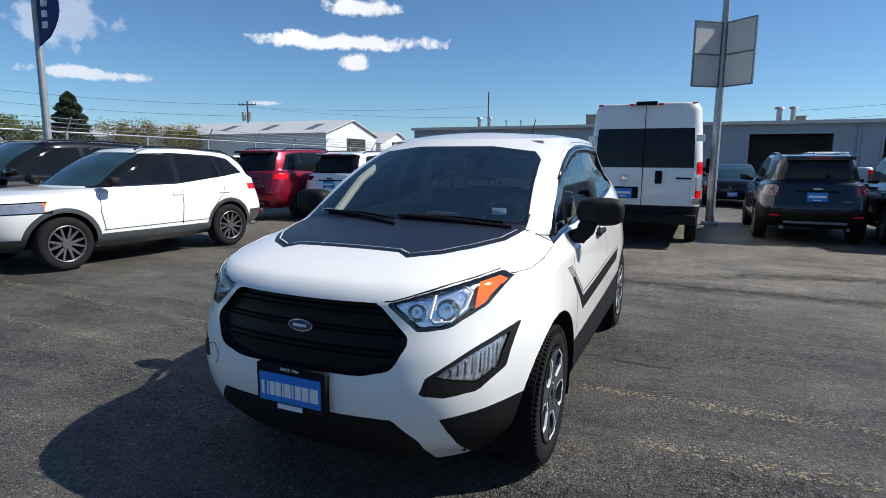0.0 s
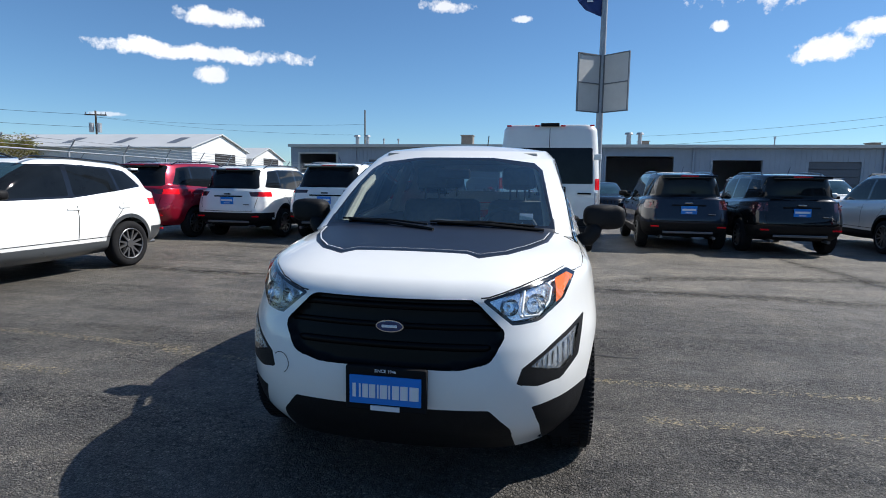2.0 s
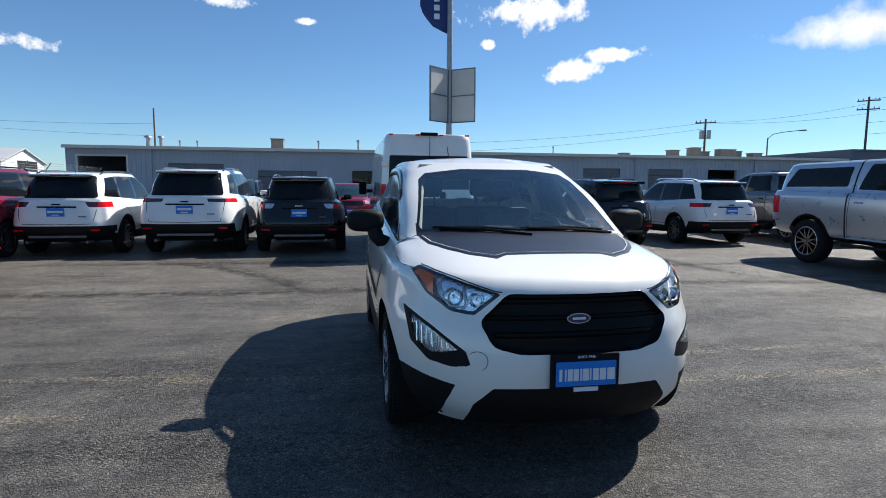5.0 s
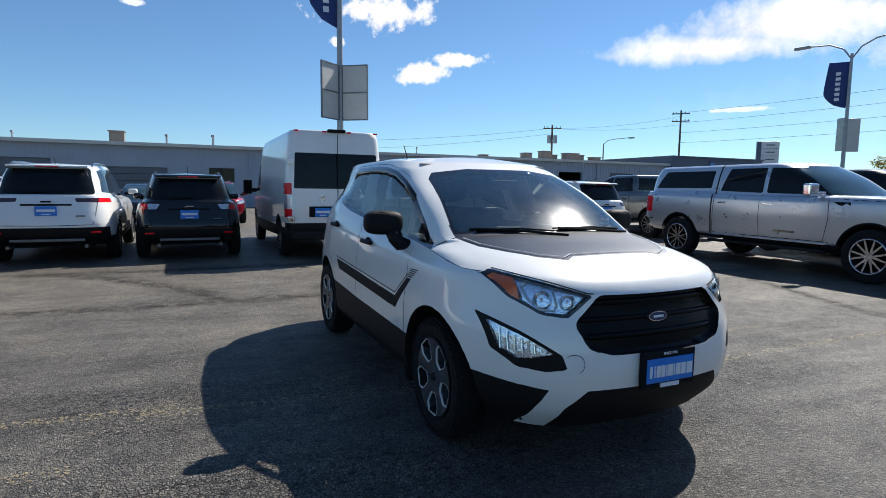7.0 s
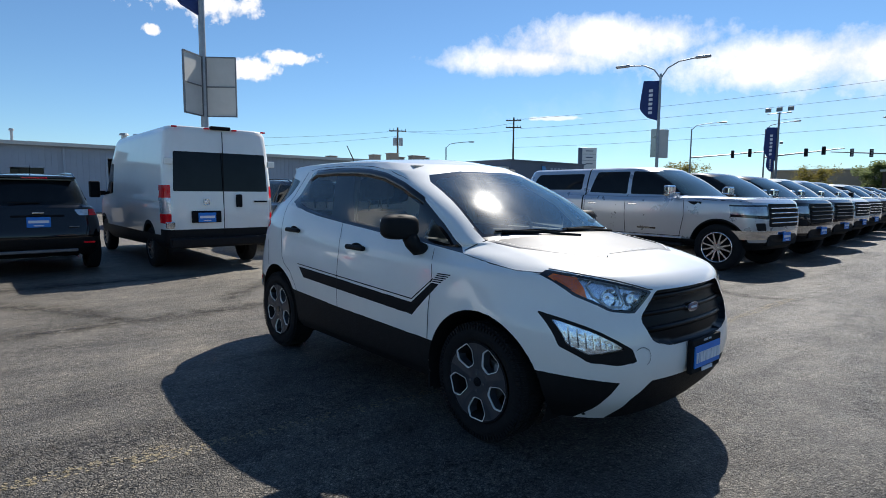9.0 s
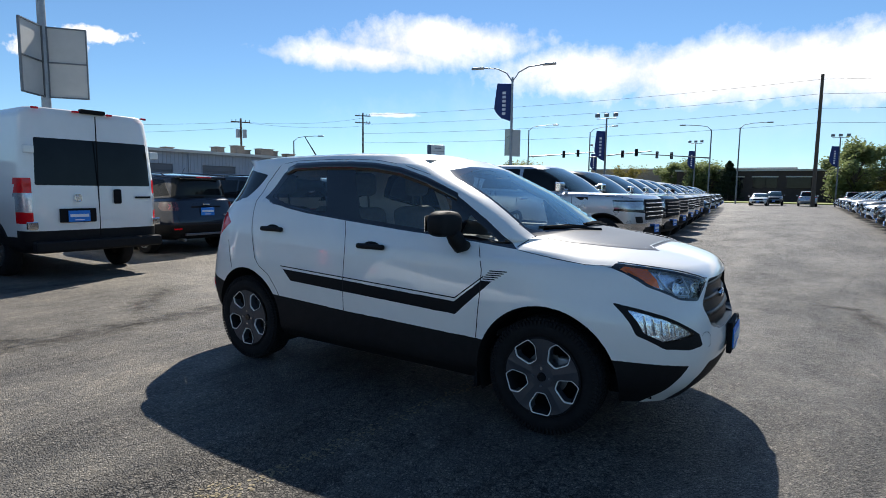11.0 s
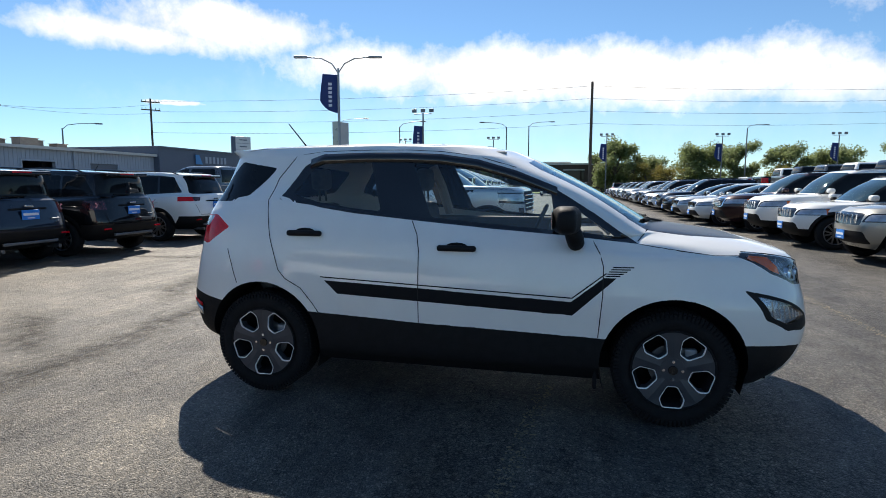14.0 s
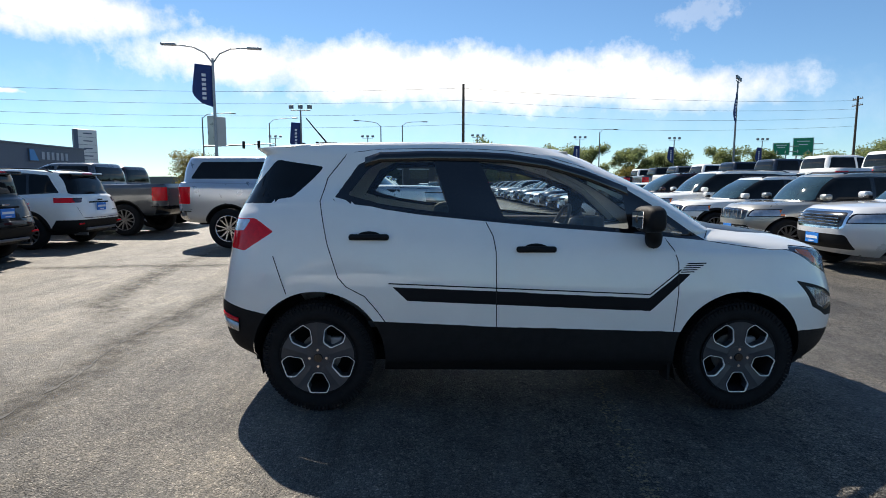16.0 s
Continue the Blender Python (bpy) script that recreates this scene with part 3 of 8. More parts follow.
        for q, z in zip(self.f, self.zone):
            (own if z == zone else other).update(q)
        self.v[list(own - other)] += np.array(vec)

    def weld(self, d=0.0022):
        """Joins points that lie closer than d along an edge."""
        to = list(range(len(self.v)))

        def root(i):
            while to[i] != i:
                i = to[i]
            return i

        v = self.v
        for q in self.f:
            for k in range(len(q)):
                i, j = q[k], q[(k + 1) % len(q)]
                if i != j and abs(v[i][0] - v[j][0]) < d and abs(v[i][1] - v[j][1]) < d and abs(v[i][2] - v[j][2]) < d:
                    a, b = root(i), root(j)
                    if a != b:
                        to[max(a, b)] = min(a, b)
        f, keep = [], []
        for n, q in enumerate(self.f):
            h = [root(i) for i in q]
            h = [i for k, i in enumerate(h) if i != h[k - 1]]
            if len(h) >= 3 and len(set(h)) == len(h):
                f.append(tuple(h))
                keep.append(n)
        self.f, self.zone, self.c, self.r = f, self.zone[keep], self.c[keep], self.r[keep]
        # put points that lie on a neighbour's edge into that edge
        for _ in range(2):
            seen = {}
            for q in self.f:
                for k in range(len(q)):
                    e = (min(q[k], q[k - 1]), max(q[k], q[k - 1]))
                    seen[e] = seen.get(e, 0) + 1
            loose = [e for e, m in seen.items() if m == 1]
            ids = np.array(sorted({i for e in loose for i in e}))
            if not len(ids):
                return
            p = self.v[ids]
            order = np.argsort(p[:, 0])
            ids, p = ids[order], p[order]
            add = {}
            for a, b in loose:
                A, B = self.v[a], self.v[b]
                lo, hi = np.searchsorted(p[:, 0], (min(A[0], B[0]) - 1e-4, max(A[0], B[0]) + 1e-4))
                d = B - A
                w = p[lo:hi] - A
                u = w @ d / max(float(d @ d), 1e-12)
                off = np.abs(w - u[:, None] * d).max(1)
                h = np.where((off < 3e-4) & (u > 0.01) & (u < 0.99))[0]
                if len(h):
                    add[(a, b)] = [int(ids[lo + i]) for i in h[np.argsort(u[h])]]
            if not add:
                return
            f = []
            for q in self.f:
                h = []
                for k in range(len(q)):
                    i, j = q[k], q[(k + 1) % len(q)]
                    h.append(i)
                    e = add.get((min(i, j), max(i, j)))
                    if e:
                        h += [x for x in (e if i < j else e[::-1]) if x not in q]
                f.append(tuple(h) if len(set(h)) == len(h) else q)
            self.f = f

    def mesh(self, name, zone, material, side=None):
        c = self.zone == zone
        if side is not None:
            c &= side(self.c)
        faces = [self.f[i] for i in np.where(c)[0]]
        if not faces:
            return None
        used = sorted({i for q in faces for i in q})
        to = {i: k for k, i in enumerate(used)}
        me = mesh_from(name, self.v[used], [tuple(to[i] for i in q) for q in faces], material, True)
        return me


def finish_shell(ob, thick):
    md = ob.modifiers.new("thickness", "SOLIDIFY")
    md.thickness, md.offset = thick, -1.0
    return ob


# ---- wheels ----
def lathe(name, prof, material, seg=40, smooth=True):
    """Turns the outline (radius, y) about the y axis."""
    v, f = [], []
    for i in range(seg):
        a = 6.283185 * i / seg
        for r, y in prof:
            v.append((r * math.cos(a), y, r * math.sin(a)))
    n = len(prof)
    for i in range(seg):
        j = (i + 1) % seg
        for k in range(n - 1):
            f.append((i * n + k, i * n + k + 1, j * n + k + 1, j * n + k))
    return mesh_from(name, v, f, material, smooth)


def tyre_mesh(r, rim, wd, seg=40):
    h = wd / 2
    return lathe("tyre", [(rim - 0.01, -h * 0.7), (rim + 0.012, -h * 0.93), ((r + rim) / 2, -h), (r - 0.03, -h * 0.93), (r - 0.008, -h * 0.8), (r, -h * 0.6), (r, h * 0.6), (r - 0.008, h * 0.8), (r - 0.03, h * 0.93), ((r + rim) / 2, h), (rim + 0.012, h * 0.93), (rim - 0.01, h * 0.7), (rim - 0.03, 0), (rim - 0.01, -h * 0.7)], M_RUBBER, seg)


def spoke_rim(rim, wd, spokes, material, edge, split=False):
    """Rim with spokes; outer face at y = -wd/2."""
    bm = bmesh.new()
    y0 = -wd / 2 + 0.012
    for k in range(spokes):
        a0 = 6.283185 * k / spokes
        for off in ((-0.09, 0.09) if split else (0.0,)):
            a = a0 + off
            d, t = Vector((math.cos(a0 + off * 0.6), 0, math.sin(a0 + off * 0.6))), Vector((-math.sin(a), 0, math.cos(a)))
            e = Vector((math.cos(a0 + off * 2.7), 0, math.sin(a0 + off * 2.7)))
            w0, w1 = (0.018, 0.013) if split else (0.045, 0.03)
            p = [d * 0.04 + t * w0, d * 0.04 - t * w0, e * (rim - 0.012) - t * w1, e * (rim - 0.012) + t * w1]
            front = [bm.verts.new(q + Vector((0, y0 + (0.012 if i < 2 else 0.0), 0))) for i, q in enumerate(p)]
            back = [bm.verts.new(q + Vector((0, y0 + 0.035, 0))) for q in p]
            bm.faces.new(front)
            for i in range(4):
                bm.faces.new((front[i], back[i], back[(i + 1) % 4], front[(i + 1) % 4]))
    add_tube(bm, (0, y0 + 0.002, 0), (0, y0 + 0.05, 0), 0.062, 0.07, 20)
    return bm_mesh("spokes", bm, material)


def rim_barrel(rim, wd, material):
    h = wd / 2
    return lathe("rim_barrel", [(rim + 0.004, -h + 0.004), (rim - 0.004, -h), (rim - 0.018, -h + 0.01), (rim - 0.03, -h + 0.05), (rim - 0.03, h * 0.6), (0.02, h * 0.6)], material, 40)


WHEELS = {}


def add_wheel(parent, x, y, r, rim, wd, look_of="dark"):
    """Wheel at x, y with its outer face away from the car's middle."""
    key = (r, rim, wd, look_of)
    if key not in WHEELS:
        face = {"dark": M_TREDWHEEL, "bright": M_CHROMEWHEEL, "steel": M_CHROMEWHEEL}[look_of]
        WHEELS[key] = (tyre_mesh(r, rim, wd, 32), spoke_rim(rim, wd, 6 if look_of != "bright" else 6, face, face, True), rim_barrel(rim, wd, M_DARK), lathe("rim_lip", [(rim + 0.006, -wd / 2 + 0.006), (rim - 0.002, -wd / 2 - 0.002), (rim - 0.016, -wd / 2 + 0.006), (rim - 0.02, -wd / 2 + 0.03)], face, 32))
    t, s, b, lip = WHEELS[key]
    m = pose(x, y, r) if y < 0 else pose(x, y, r, 0, 0, 180)
    w = put("wheel", t, parent, m)
    put("rim", b, w)
    put("spokes", s, w)
    put("rim_lip", lip, w)
    return w


# ---- parked vehicles ----
def scaled(rings, sx, sy, sz):
    out = []
    for r in rings:
        q = dict(r)
        for k in ("xf", "xr", "xc"):
            if k in q:
                q[k] = q[k] * sx
        q["w"] = q["w"] * sy
        q["z"] = [(x * sx, z * sz) for x, z in r["z"]]
        q["crown"] = q.get("crown", 0) * sz
        out.append(q)
    return out


def suv_rings(box_rear=0.0, box_front=0.0, belt=1.06, hood=1.0, roof=1.62, rise=0.0, drop=0.0):
    """Rings of a 4.4 m long, 1.85 m wide, 1.66 m high car; box_*: how upright its ends are, 0 to 1; rise, drop: of belt and roof towards the tail."""
    br, bf = box_rear, box_front
    return [
        dict(xf=2.00, xr=-2.00, w=0.80, kr=1.00, z=[(-2.2, 0.36), (-1.9, 0.30), (0, 0.24), (1.8, 0.26), (2.2, 0.3)], tf=0.025, tr=0.04),
        dict(xf=2.15, xr=-2.14, w=0.89, kr=1.00, z=[(-2.2, 0.46), (-1.5, 0.38), (0, 0.34), (2.2, 0.42)], tf=0.025, tr=0.04),
        dict(xf=2.19, xr=-2.19, w=0.915, kr=1.00, z=[(-2.2, 0.62), (0, 0.58), (2.2, 0.62)], tf=0.025, tr=0.04),
        dict(xf=2.16, xr=-2.15, w=0.92, kr=1.00, z=[(-2.2, 0.82), (0, 0.78), (2.2, 0.80)], tf=0.025, tr=0.05),
        dict(xf=2.10, xr=-2.11, w=0.90, kr=1.00, z=[(-2.2, 0.97), (0, 0.92), (2.2, hood - 0.1)], tf=0.030, tr=0.06),
        dict(xf=1.98, xr=-2.08, w=0.865, kr=1.00, z=[(-2.2, belt + rise), (0, belt - 0.06), (1.2, hood - 0.0), (2.2, hood - 0.02)], tf=0.035, tr=0.07, hard=True),
        dict(xf=1.55 + 0.1 * bf, xr=-2.05, w=0.82, kr=1.00, z=[(-2.2, belt + 0.03 + rise), (0, belt - 0.02), (1.2, hood + 0.04), (2.2, hood + 0.05)], tf=0.025, tr=0.08),
        dict(glass=1, xf=1.02, xr=-2.02, w=0.80, kr=1.00, z=[(-2.2, belt + 0.07 + rise), (0, belt), (0.9, belt + 0.0), (2.2, belt + 0.02)], tf=0.010, tr=0.10, crown=0.0, hard=True),
        dict(glass=1, xf=0.62 + 0.2 * bf, xr=-1.93 - 0.08 * br, w=0.725, kr=1.00, z=[(-2.2, belt + 0.32 + rise * 0.4 - drop * 0.4), (-0.6, belt + 0.305), (2.2, belt + 0.30)], tf=0.013, tr=0.10),
        dict(glass=1, xf=0.16 + 0.35 * bf, xr=-1.78 - 0.2 * br, w=0.635, kr=1.00, z=[(-2.2, roof - 0.05 - drop), (-1.2, roof - 0.015 - drop * 0.4), (-0.4, roof - 0.01), (2.2, roof - 0.05)], tf=0.015, tr=0.08, hard=True),
        dict(glass=1, xf=-0.02 + 0.3 * bf, xr=-1.74 - 0.2 * br, w=0.56, kr=1.00, z=[(-2.2, roof - 0.02 - drop), (-1.2, roof + 0.005 - drop * 0.4), (-0.6, roof + 0.01), (2.2, roof - 0.02)], tf=0.015, tr=0.08),
        dict(xf=-0.40, xr=-1.3, w=0.01, kf=0.4, kr=0.50, z=[(-2.2, roof + 0.0 - drop), (-0.8, roof + 0.03 - drop * 0.2), (2.2, roof + 0.01)]),
    ]


def plate_part(parent, m, w=0.31, h=0.16):
    """A blue dealer placard in a black frame, with bars where the letters stand."""
    p = put("placard", bm_mesh("placard", box((0, 0, 0), (0.012, w, h), None, 0.003), M_PLATEBLUE), parent, m, "blue dealer placard")
    put("lettering_bar", bm_mesh("bar", box((0.008, 0, 0.008), (0.004, w * 0.86, h * 0.26)), M_INK), p)
    put("lettering_bar", bm_mesh("bar", box((0.008, 0, -h * 0.33), (0.004, w * 0.42, h * 0.10)), M_INK), p)
    return p


def parked_suv(label, colour, L=4.4, W=1.85, H=1.66, wb=2.65, box_rear=0.3, box_front=0.3, belt=1.06, hood=1.0, tyre=0.35, rim=0.235, wheel="dark",
               clad=True, rails=True, lamp="wrap", front="slats", detail=1, name="parked_suv", category="car", lower=None, rise=0.03, drop=0.03, badge=False):
    root = thing(name, label, category)
    sx, sy, sz = L / 4.4, W / 1.85, H / 1.66
    rg = scaled(suv_rings(box_rear, box_front, belt, hood, 1.62, rise, drop), sx, sy, sz)
    sh = Shell(rg, 64 if detail else 44, 5 if detail else 4)
    xfw, xrw = wb / 2 + 0.06, -wb / 2 + 0.06
    B = belt * sz
    RZ = 1.62 * sz
    wide = lambda p: np.abs(p[:, 1]) > 0.42 * sy
    # lower cladding, arches, panes and lamps
    lo = 0.44 * sz
    if clad:
        sh.cut(2, "S", [(-9, -1), (9, -1), (9, lo), (-9, lo)], None)
        for x in (xfw, xrw):
            sh.cut(2, "S", disc(x, tyre, tyre + 0.115), lambda p: np.abs(p[:, 1]) > 0.7 * sy)
    for x in (xfw, xrw):
        sh.cut(9, "S", disc(x, tyre, tyre + 0.055), lambda p: np.abs(p[:, 1]) > 0.55 * sy)
    xa, xb = (0.30 + 0.27 * box_front) * sx, (-1.55 - 0.18 * box_rear) * sx
    t1, b1 = RZ - 0.085 * sz, B + 0.035 * sz
    ax = (0.86 + 0.04 * box_front) * sx
    split = -0.36 * sx
    low = lambda x: b1 + rise * sz * max(0.0, -x / 2.2)
    top = lambda x: t1 - drop * sz * max(0.0, (-0.4 - x) / 1.8)
    front_pane = [(split + 0.03, low(split)), (ax, b1 - 0.01), (xa, t1 - 0.03), (split + 0.03, t1)]
    mid_pane = [(-1.18 * sx, low(-1.18) + 0.02), (split - 0.05, low(split)), (split - 0.05, t1), (-1.12 * sx, top(-1.12))]
    rear_pane = [(xb - 0.12, low(xb) + 0.05 + rise * 0.5), (-1.23 * sx, low(-1.23) + 0.02), (-1.17 * sx, top(-1.17)), (xb + 0.1, top(xb) - 0.03)]
    # black frame round all the side panes
    sh.cut(14, "S", rounded([(xb - 0.16, low(xb) + 0.02 + rise * 0.5), (split, low(split) - 0.03), (ax + 0.07, b1 - 0.035), (xa + 0.02, t1), (split, t1 + 0.025), (-1.15 * sx, top(-1.15) + 0.025), (xb + 0.1, top(xb) - 0.005)], 0.03), wide)
    for z, pn in ((3, front_pane), (4, mid_pane), (5, rear_pane)):
        sh.cut(z, "S", rounded(pn, 0.04), wide)
    ww = 0.70 * sy
    sh.cut(6, "F", rounded([(-ww, B + 0.02), (ww, B + 0.02), (ww * 0.82, RZ - 0.06), (-ww * 0.82, RZ - 0.06)], 0.06), lambda p: (p[:, 0] > 0.1 * sx) & (p[:, 0] < 1.05 * sx))
    sh.cut(7, "F", rounded([(-ww * 0.93, B + 0.06), (ww * 0.93, B + 0.06), (ww * 0.80, RZ - 0.07), (-ww * 0.80, RZ - 0.07)], 0.06), lambda p: p[:, 0] < -1.5 * sx)
    rear_of = lambda p: p[:, 0] < -1.72 * sx
    nose = lambda p: p[:, 0] > 1.55 * sx
    for s in (1, -1):
        q = lambda pts: [(s * a * sy, c * sz) for a, c in pts]
        if lamp == "square":
            sh.cut(8, "F", rounded(q([(0.60, 0.88), (0.84, 0.88), (0.84, 1.05), (0.60, 1.05)]), 0.03), rear_of)
        elif lamp == "slim":
            sh.cut(8, "F", rounded(q([(0.40, 1.0), (0.97, 0.985), (0.97, 1.065), (0.38, 1.06)]), 0.015), rear_of)
            sh.cut(13, "F", q([(0.30, 0.9), (0.70, 0.9), (0.70, 1.2), (0.30, 1.2)]), rear_of, over=[8])
        else:
            sh.cut(8, "F", rounded(q([(0.54, 0.955), (0.97, 0.945), (0.97, 1.055), (0.48, 1.05)]), 0.02), rear_of)
            sh.cut(13, "F", q([(0.30, 0.8), (0.66, 0.8), (0.70, 1.2), (0.30, 1.2)]), rear_of, over=[8])
        sh.cut(15, "F", rounded(q([(0.51, 0.745), (0.955, 0.765), (0.955, 0.925), (0.56, 0.895)]), 0.03), nose)
        sh.cut(10, "F", rounded(q([(0.55, 0.765), (0.945, 0.785), (0.945, 0.908), (0.59, 0.880)]), 0.02), nose)
        sh.cut(17, "S", [(1.2 * sx, 0.5), (1.56 * sx, 0.5), (1.62 * sx, 1.1), (1.2 * sx, 1.1)], lambda p: p[:, 1] * s > 0.3, over=[10])
    if front == "bars":
        sh.cut(16, "F", rounded([(-0.53 * sy, 0.66 * sz), (0.53 * sy, 0.66 * sz), (0.55 * sy, 0.94 * sz), (-0.55 * sy, 0.94 * sz)], 0.09), nose)
    sh.cut(11, "F", rounded([(-0.5 * sy, 0.69 * sz), (0.5 * sy, 0.69 * sz), (0.5 * sy, 0.91 * sz), (-0.5 * sy, 0.91 * sz)], 0.06), nose)
    sh.cut(2, "F", rounded([(-0.62 * sy, 0.36 * sz), (0.62 * sy, 0.36 * sz), (0.56 * sy, 0.58 * sz), (-0.56 * sy, 0.58 * sz)], 0.06), nose)
    sh.cut(2, "F", [(-0.9, 0.2), (0.9, 0.2), (0.9, 0.60 * sz), (-0.9, 0.60 * sz)], rear_of) if clad else None
    sh.weld(0.003)
    inner_lens = M_CLEARLENS if lamp == "wrap" and colour is M_BLACKP else M_SMOKELENS
    body = put("body", sh.mesh("body", 0, colour), root)
    L_, R_ = (lambda c: c[:, 1] > 0), (lambda c: c[:, 1] < 0)
    for nm, z, mat, side in (("cladding", 2, lower or M_TRIM, None), ("windscreen", 6, M_SCREEN, None), ("rear_window", 7, M_TINT, None), ("side_window", 3, M_TINT, L_), ("side_window", 3, M_TINT, R_),
                             ("window_frame", 14, M_GLOSSBLACK, L_), ("window_frame", 14, M_GLOSSBLACK, R_), ("lamp_inner", 13, inner_lens, L_), ("lamp_inner", 13, inner_lens, R_), ("side_window", 4, M_TINT, L_), ("side_window", 4, M_TINT, R_), ("quarter_window", 5, M_TINT, L_), ("quarter_window", 5, M_TINT, R_),
                             ("tail_lamp", 8, M_SMOKELENS if lamp == "square" else M_REDLENS, L_), ("tail_lamp", 8, M_SMOKELENS if lamp == "square" else M_REDLENS, R_), ("headlight", 10, M_HEADLAMP, L_), ("headlight", 10, M_HEADLAMP, R_), ("headlight_border", 15, M_GLOSSBLACK, L_), ("headlight_border", 15, M_GLOSSBLACK, R_), ("turn_lamp", 17, M_AMBER, L_), ("turn_lamp", 17, M_AMBER, R_), ("grille_surround", 16, M_CHROME, None), ("grille", 11, M_GLOSSBLACK, None)):
        me = sh.mesh(nm, z, mat, side)
        if me:
            put(nm, me, root)
    # panel gaps of the doors and the tailgate
    if detail:
        for s in (1, -1):
            ok = lambda p: (p[:, 1] * s > 0.3) & (p[:, 2] < B + 0.1)
            for pts in ([(split - 0.01, B - 0.01), (split - 0.0, 0.75 * sz), (split + 0.02, 0.47 * sz)], [(0.90 * sx, B - 0.02), (0.92 * sx, 0.75 * sz), (0.86 * sx, 0.47 * sz)],
                        [(-1.20 * sx, B), (-1.16 * sx, 0.92 * sz), (-0.98 * sx, 0.74 * sz), (-0.88 * sx, 0.50 * sz)], [(0.90 * sx, 0.49 * sz), (-0.88 * sx, 0.50 * sz)]):
                v, f = sh.line("S", pts, ok, 0.009, 0.003, 0.06)
                put("panel_gap", mesh_from("panel_gap", v, f, M_DARK), root)
            v, f = sh.line("F", [(s * 0.70 * sy, B + 0.02), (s * 0.66 * sy, 0.80 * sz), (s * 0.62 * sy, 0.64 * sz), (0, 0.63 * sz)], lambda p: p[:, 0] < -1.6 * sx, 0.010, -0.004, 0.06)
            put("panel_gap", mesh_from("panel_gap", v, f, M_DARK), root)
        v, f = sh.line("F", [(-0.34 * sy, 0.955 * sz), (0.34 * sy, 0.955 * sz)], lambda p: p[:, 0] < -1.6 * sx, 0.03, -0.012, 0.06)
        put("tailgate_ledge", mesh_from("tailgate_ledge", v, f, M_DARK), root)
        part("emblem_bar", box((-2.14 * sx, 0, 1.005 * sz), (0.02, 0.15, 0.028), None, 0.005), M_DARK if colour is M_WHITE else M_CHROME, root)
        part("tailgate_lettering_bar", box((-2.165 * sx, -0.46 * sy, 0.78 * sz), (0.02, 0.14, 0.022), None, 0.004), M_DARKALLOY, root)
        part("skid_plate", box((-2.13 * sx, 0, 0.40 * sz), (0.05, 1.0 * sy, 0.05), None, 0.012), M_DARKALLOY, root)
        for s in (1, -1):
            part("bumper_reflector", box((-2.135 * sx, s * 0.66 * sy, 0.52 * sz), (0.03, 0.16, 0.03), pose(0, 0, 0), 0.006), M_REDLENS, root)
            part("exhaust_pipe", tube((-2.16 * sx, s * 0.52 * sy, 0.30 * sz), (-1.9 * sx, s * 0.52 * sy, 0.30 * sz), 0.03, None, 12), M_DARKALLOY, root)
        wp = sh.find("F", 0.0, B + 0.10, lambda p: p[:, 0] < -1.5 * sx)
        for s in (1, -1) if lamp == "square" else ():
            xl = sh.find("F", s * 0.72 * sy, 0.965 * sz, rear_of)
            for tilt in (45, -45):
                part("lamp_cross", box((0, 0, 0), (0.016, 0.13, 0.022), Matrix.Translation((xl - 0.004, s * 0.72 * sy, 0.965 * sz)) @ Matrix.Rotation(radians(tilt), 4, "X"), 0.003), M_ROSE, root)
        part("rear_wiper", box((wp - 0.012, 0.16, B + 0.105), (0.014, 0.40, 0.018), None, 0.004), M_DARK, root)
    # underside and wheel wells
    bm = box((0, 0, 0.36), (L * 0.86, W * 0.62, 0.14))
    add_box(bm, (0.05, 0, 0.62), (L * 0.80, W * 0.55, 0.4))
    part("underbody", bm, M_DARK, root)
    for x in (xfw, xrw):
        for s in (1, -1):
            add_wheel(root, x, s * (W / 2 - 0.115), tyre, rim, 0.22, wheel)
    if front == "slats":
        for k in range(7):
            part("grille_bar", box((2.165 * sx - 0.006 * abs(k - 3) ** 1.3, (k - 3) * 0.13 * sy, 0.80 * sz), (0.03, 0.03, 0.17 * sz), None, 0.006), M_CHROME if detail else M_GLOSSBLACK, root)
    elif front == "bars":
        for k in range(4):
            part("grille_bar", box((2.155 * sx, 0, (0.73 + 0.045 * k) * sz), (0.05, 0.86 * sy, 0.018), None, 0.005), M_CHROME, root)
    plate_part(root, pose(-2.165 * sx, 0, 0.86 * sz, 0, 0, 180))
    plate_part(root, pose(2.215 * sx, 0, 0.50 * sz))
    for s in (1, -1):
        bm = bmesh.new()
        add_box(bm, (0.78 * sx, s * (W / 2 + 0.065), B + 0.09), (0.15, 0.20, 0.125), None, 0.042)
        mir = part("wing_mirror", bm, M_TRIM if badge or lamp == "square" else colour, root, "", True)
        put("mirror_foot", bm_mesh("mirror_foot", box((0.80 * sx, s * (W / 2 - 0.03), B + 0.045), (0.09, 0.16, 0.07), None, 0.02), M_TRIM), mir)
        if rails:
            bm = bmesh.new()
            y, zr = s * 0.57 * sy, RZ
            add_path(bm, [(0.15 * sx, y, zr - 0.02), (0.02 * sx, y, zr + 0.03), (-0.7 * sx, y, zr + 0.045 - drop * 0.3), (-1.40 * sx, y, zr + 0.03 - drop * 0.6), (-1.58 * sx, y, zr - 0.03 - drop * 0.7)], 0.015, 8)
            part("roof_rail", bm, M_GLOSSBLACK, root)
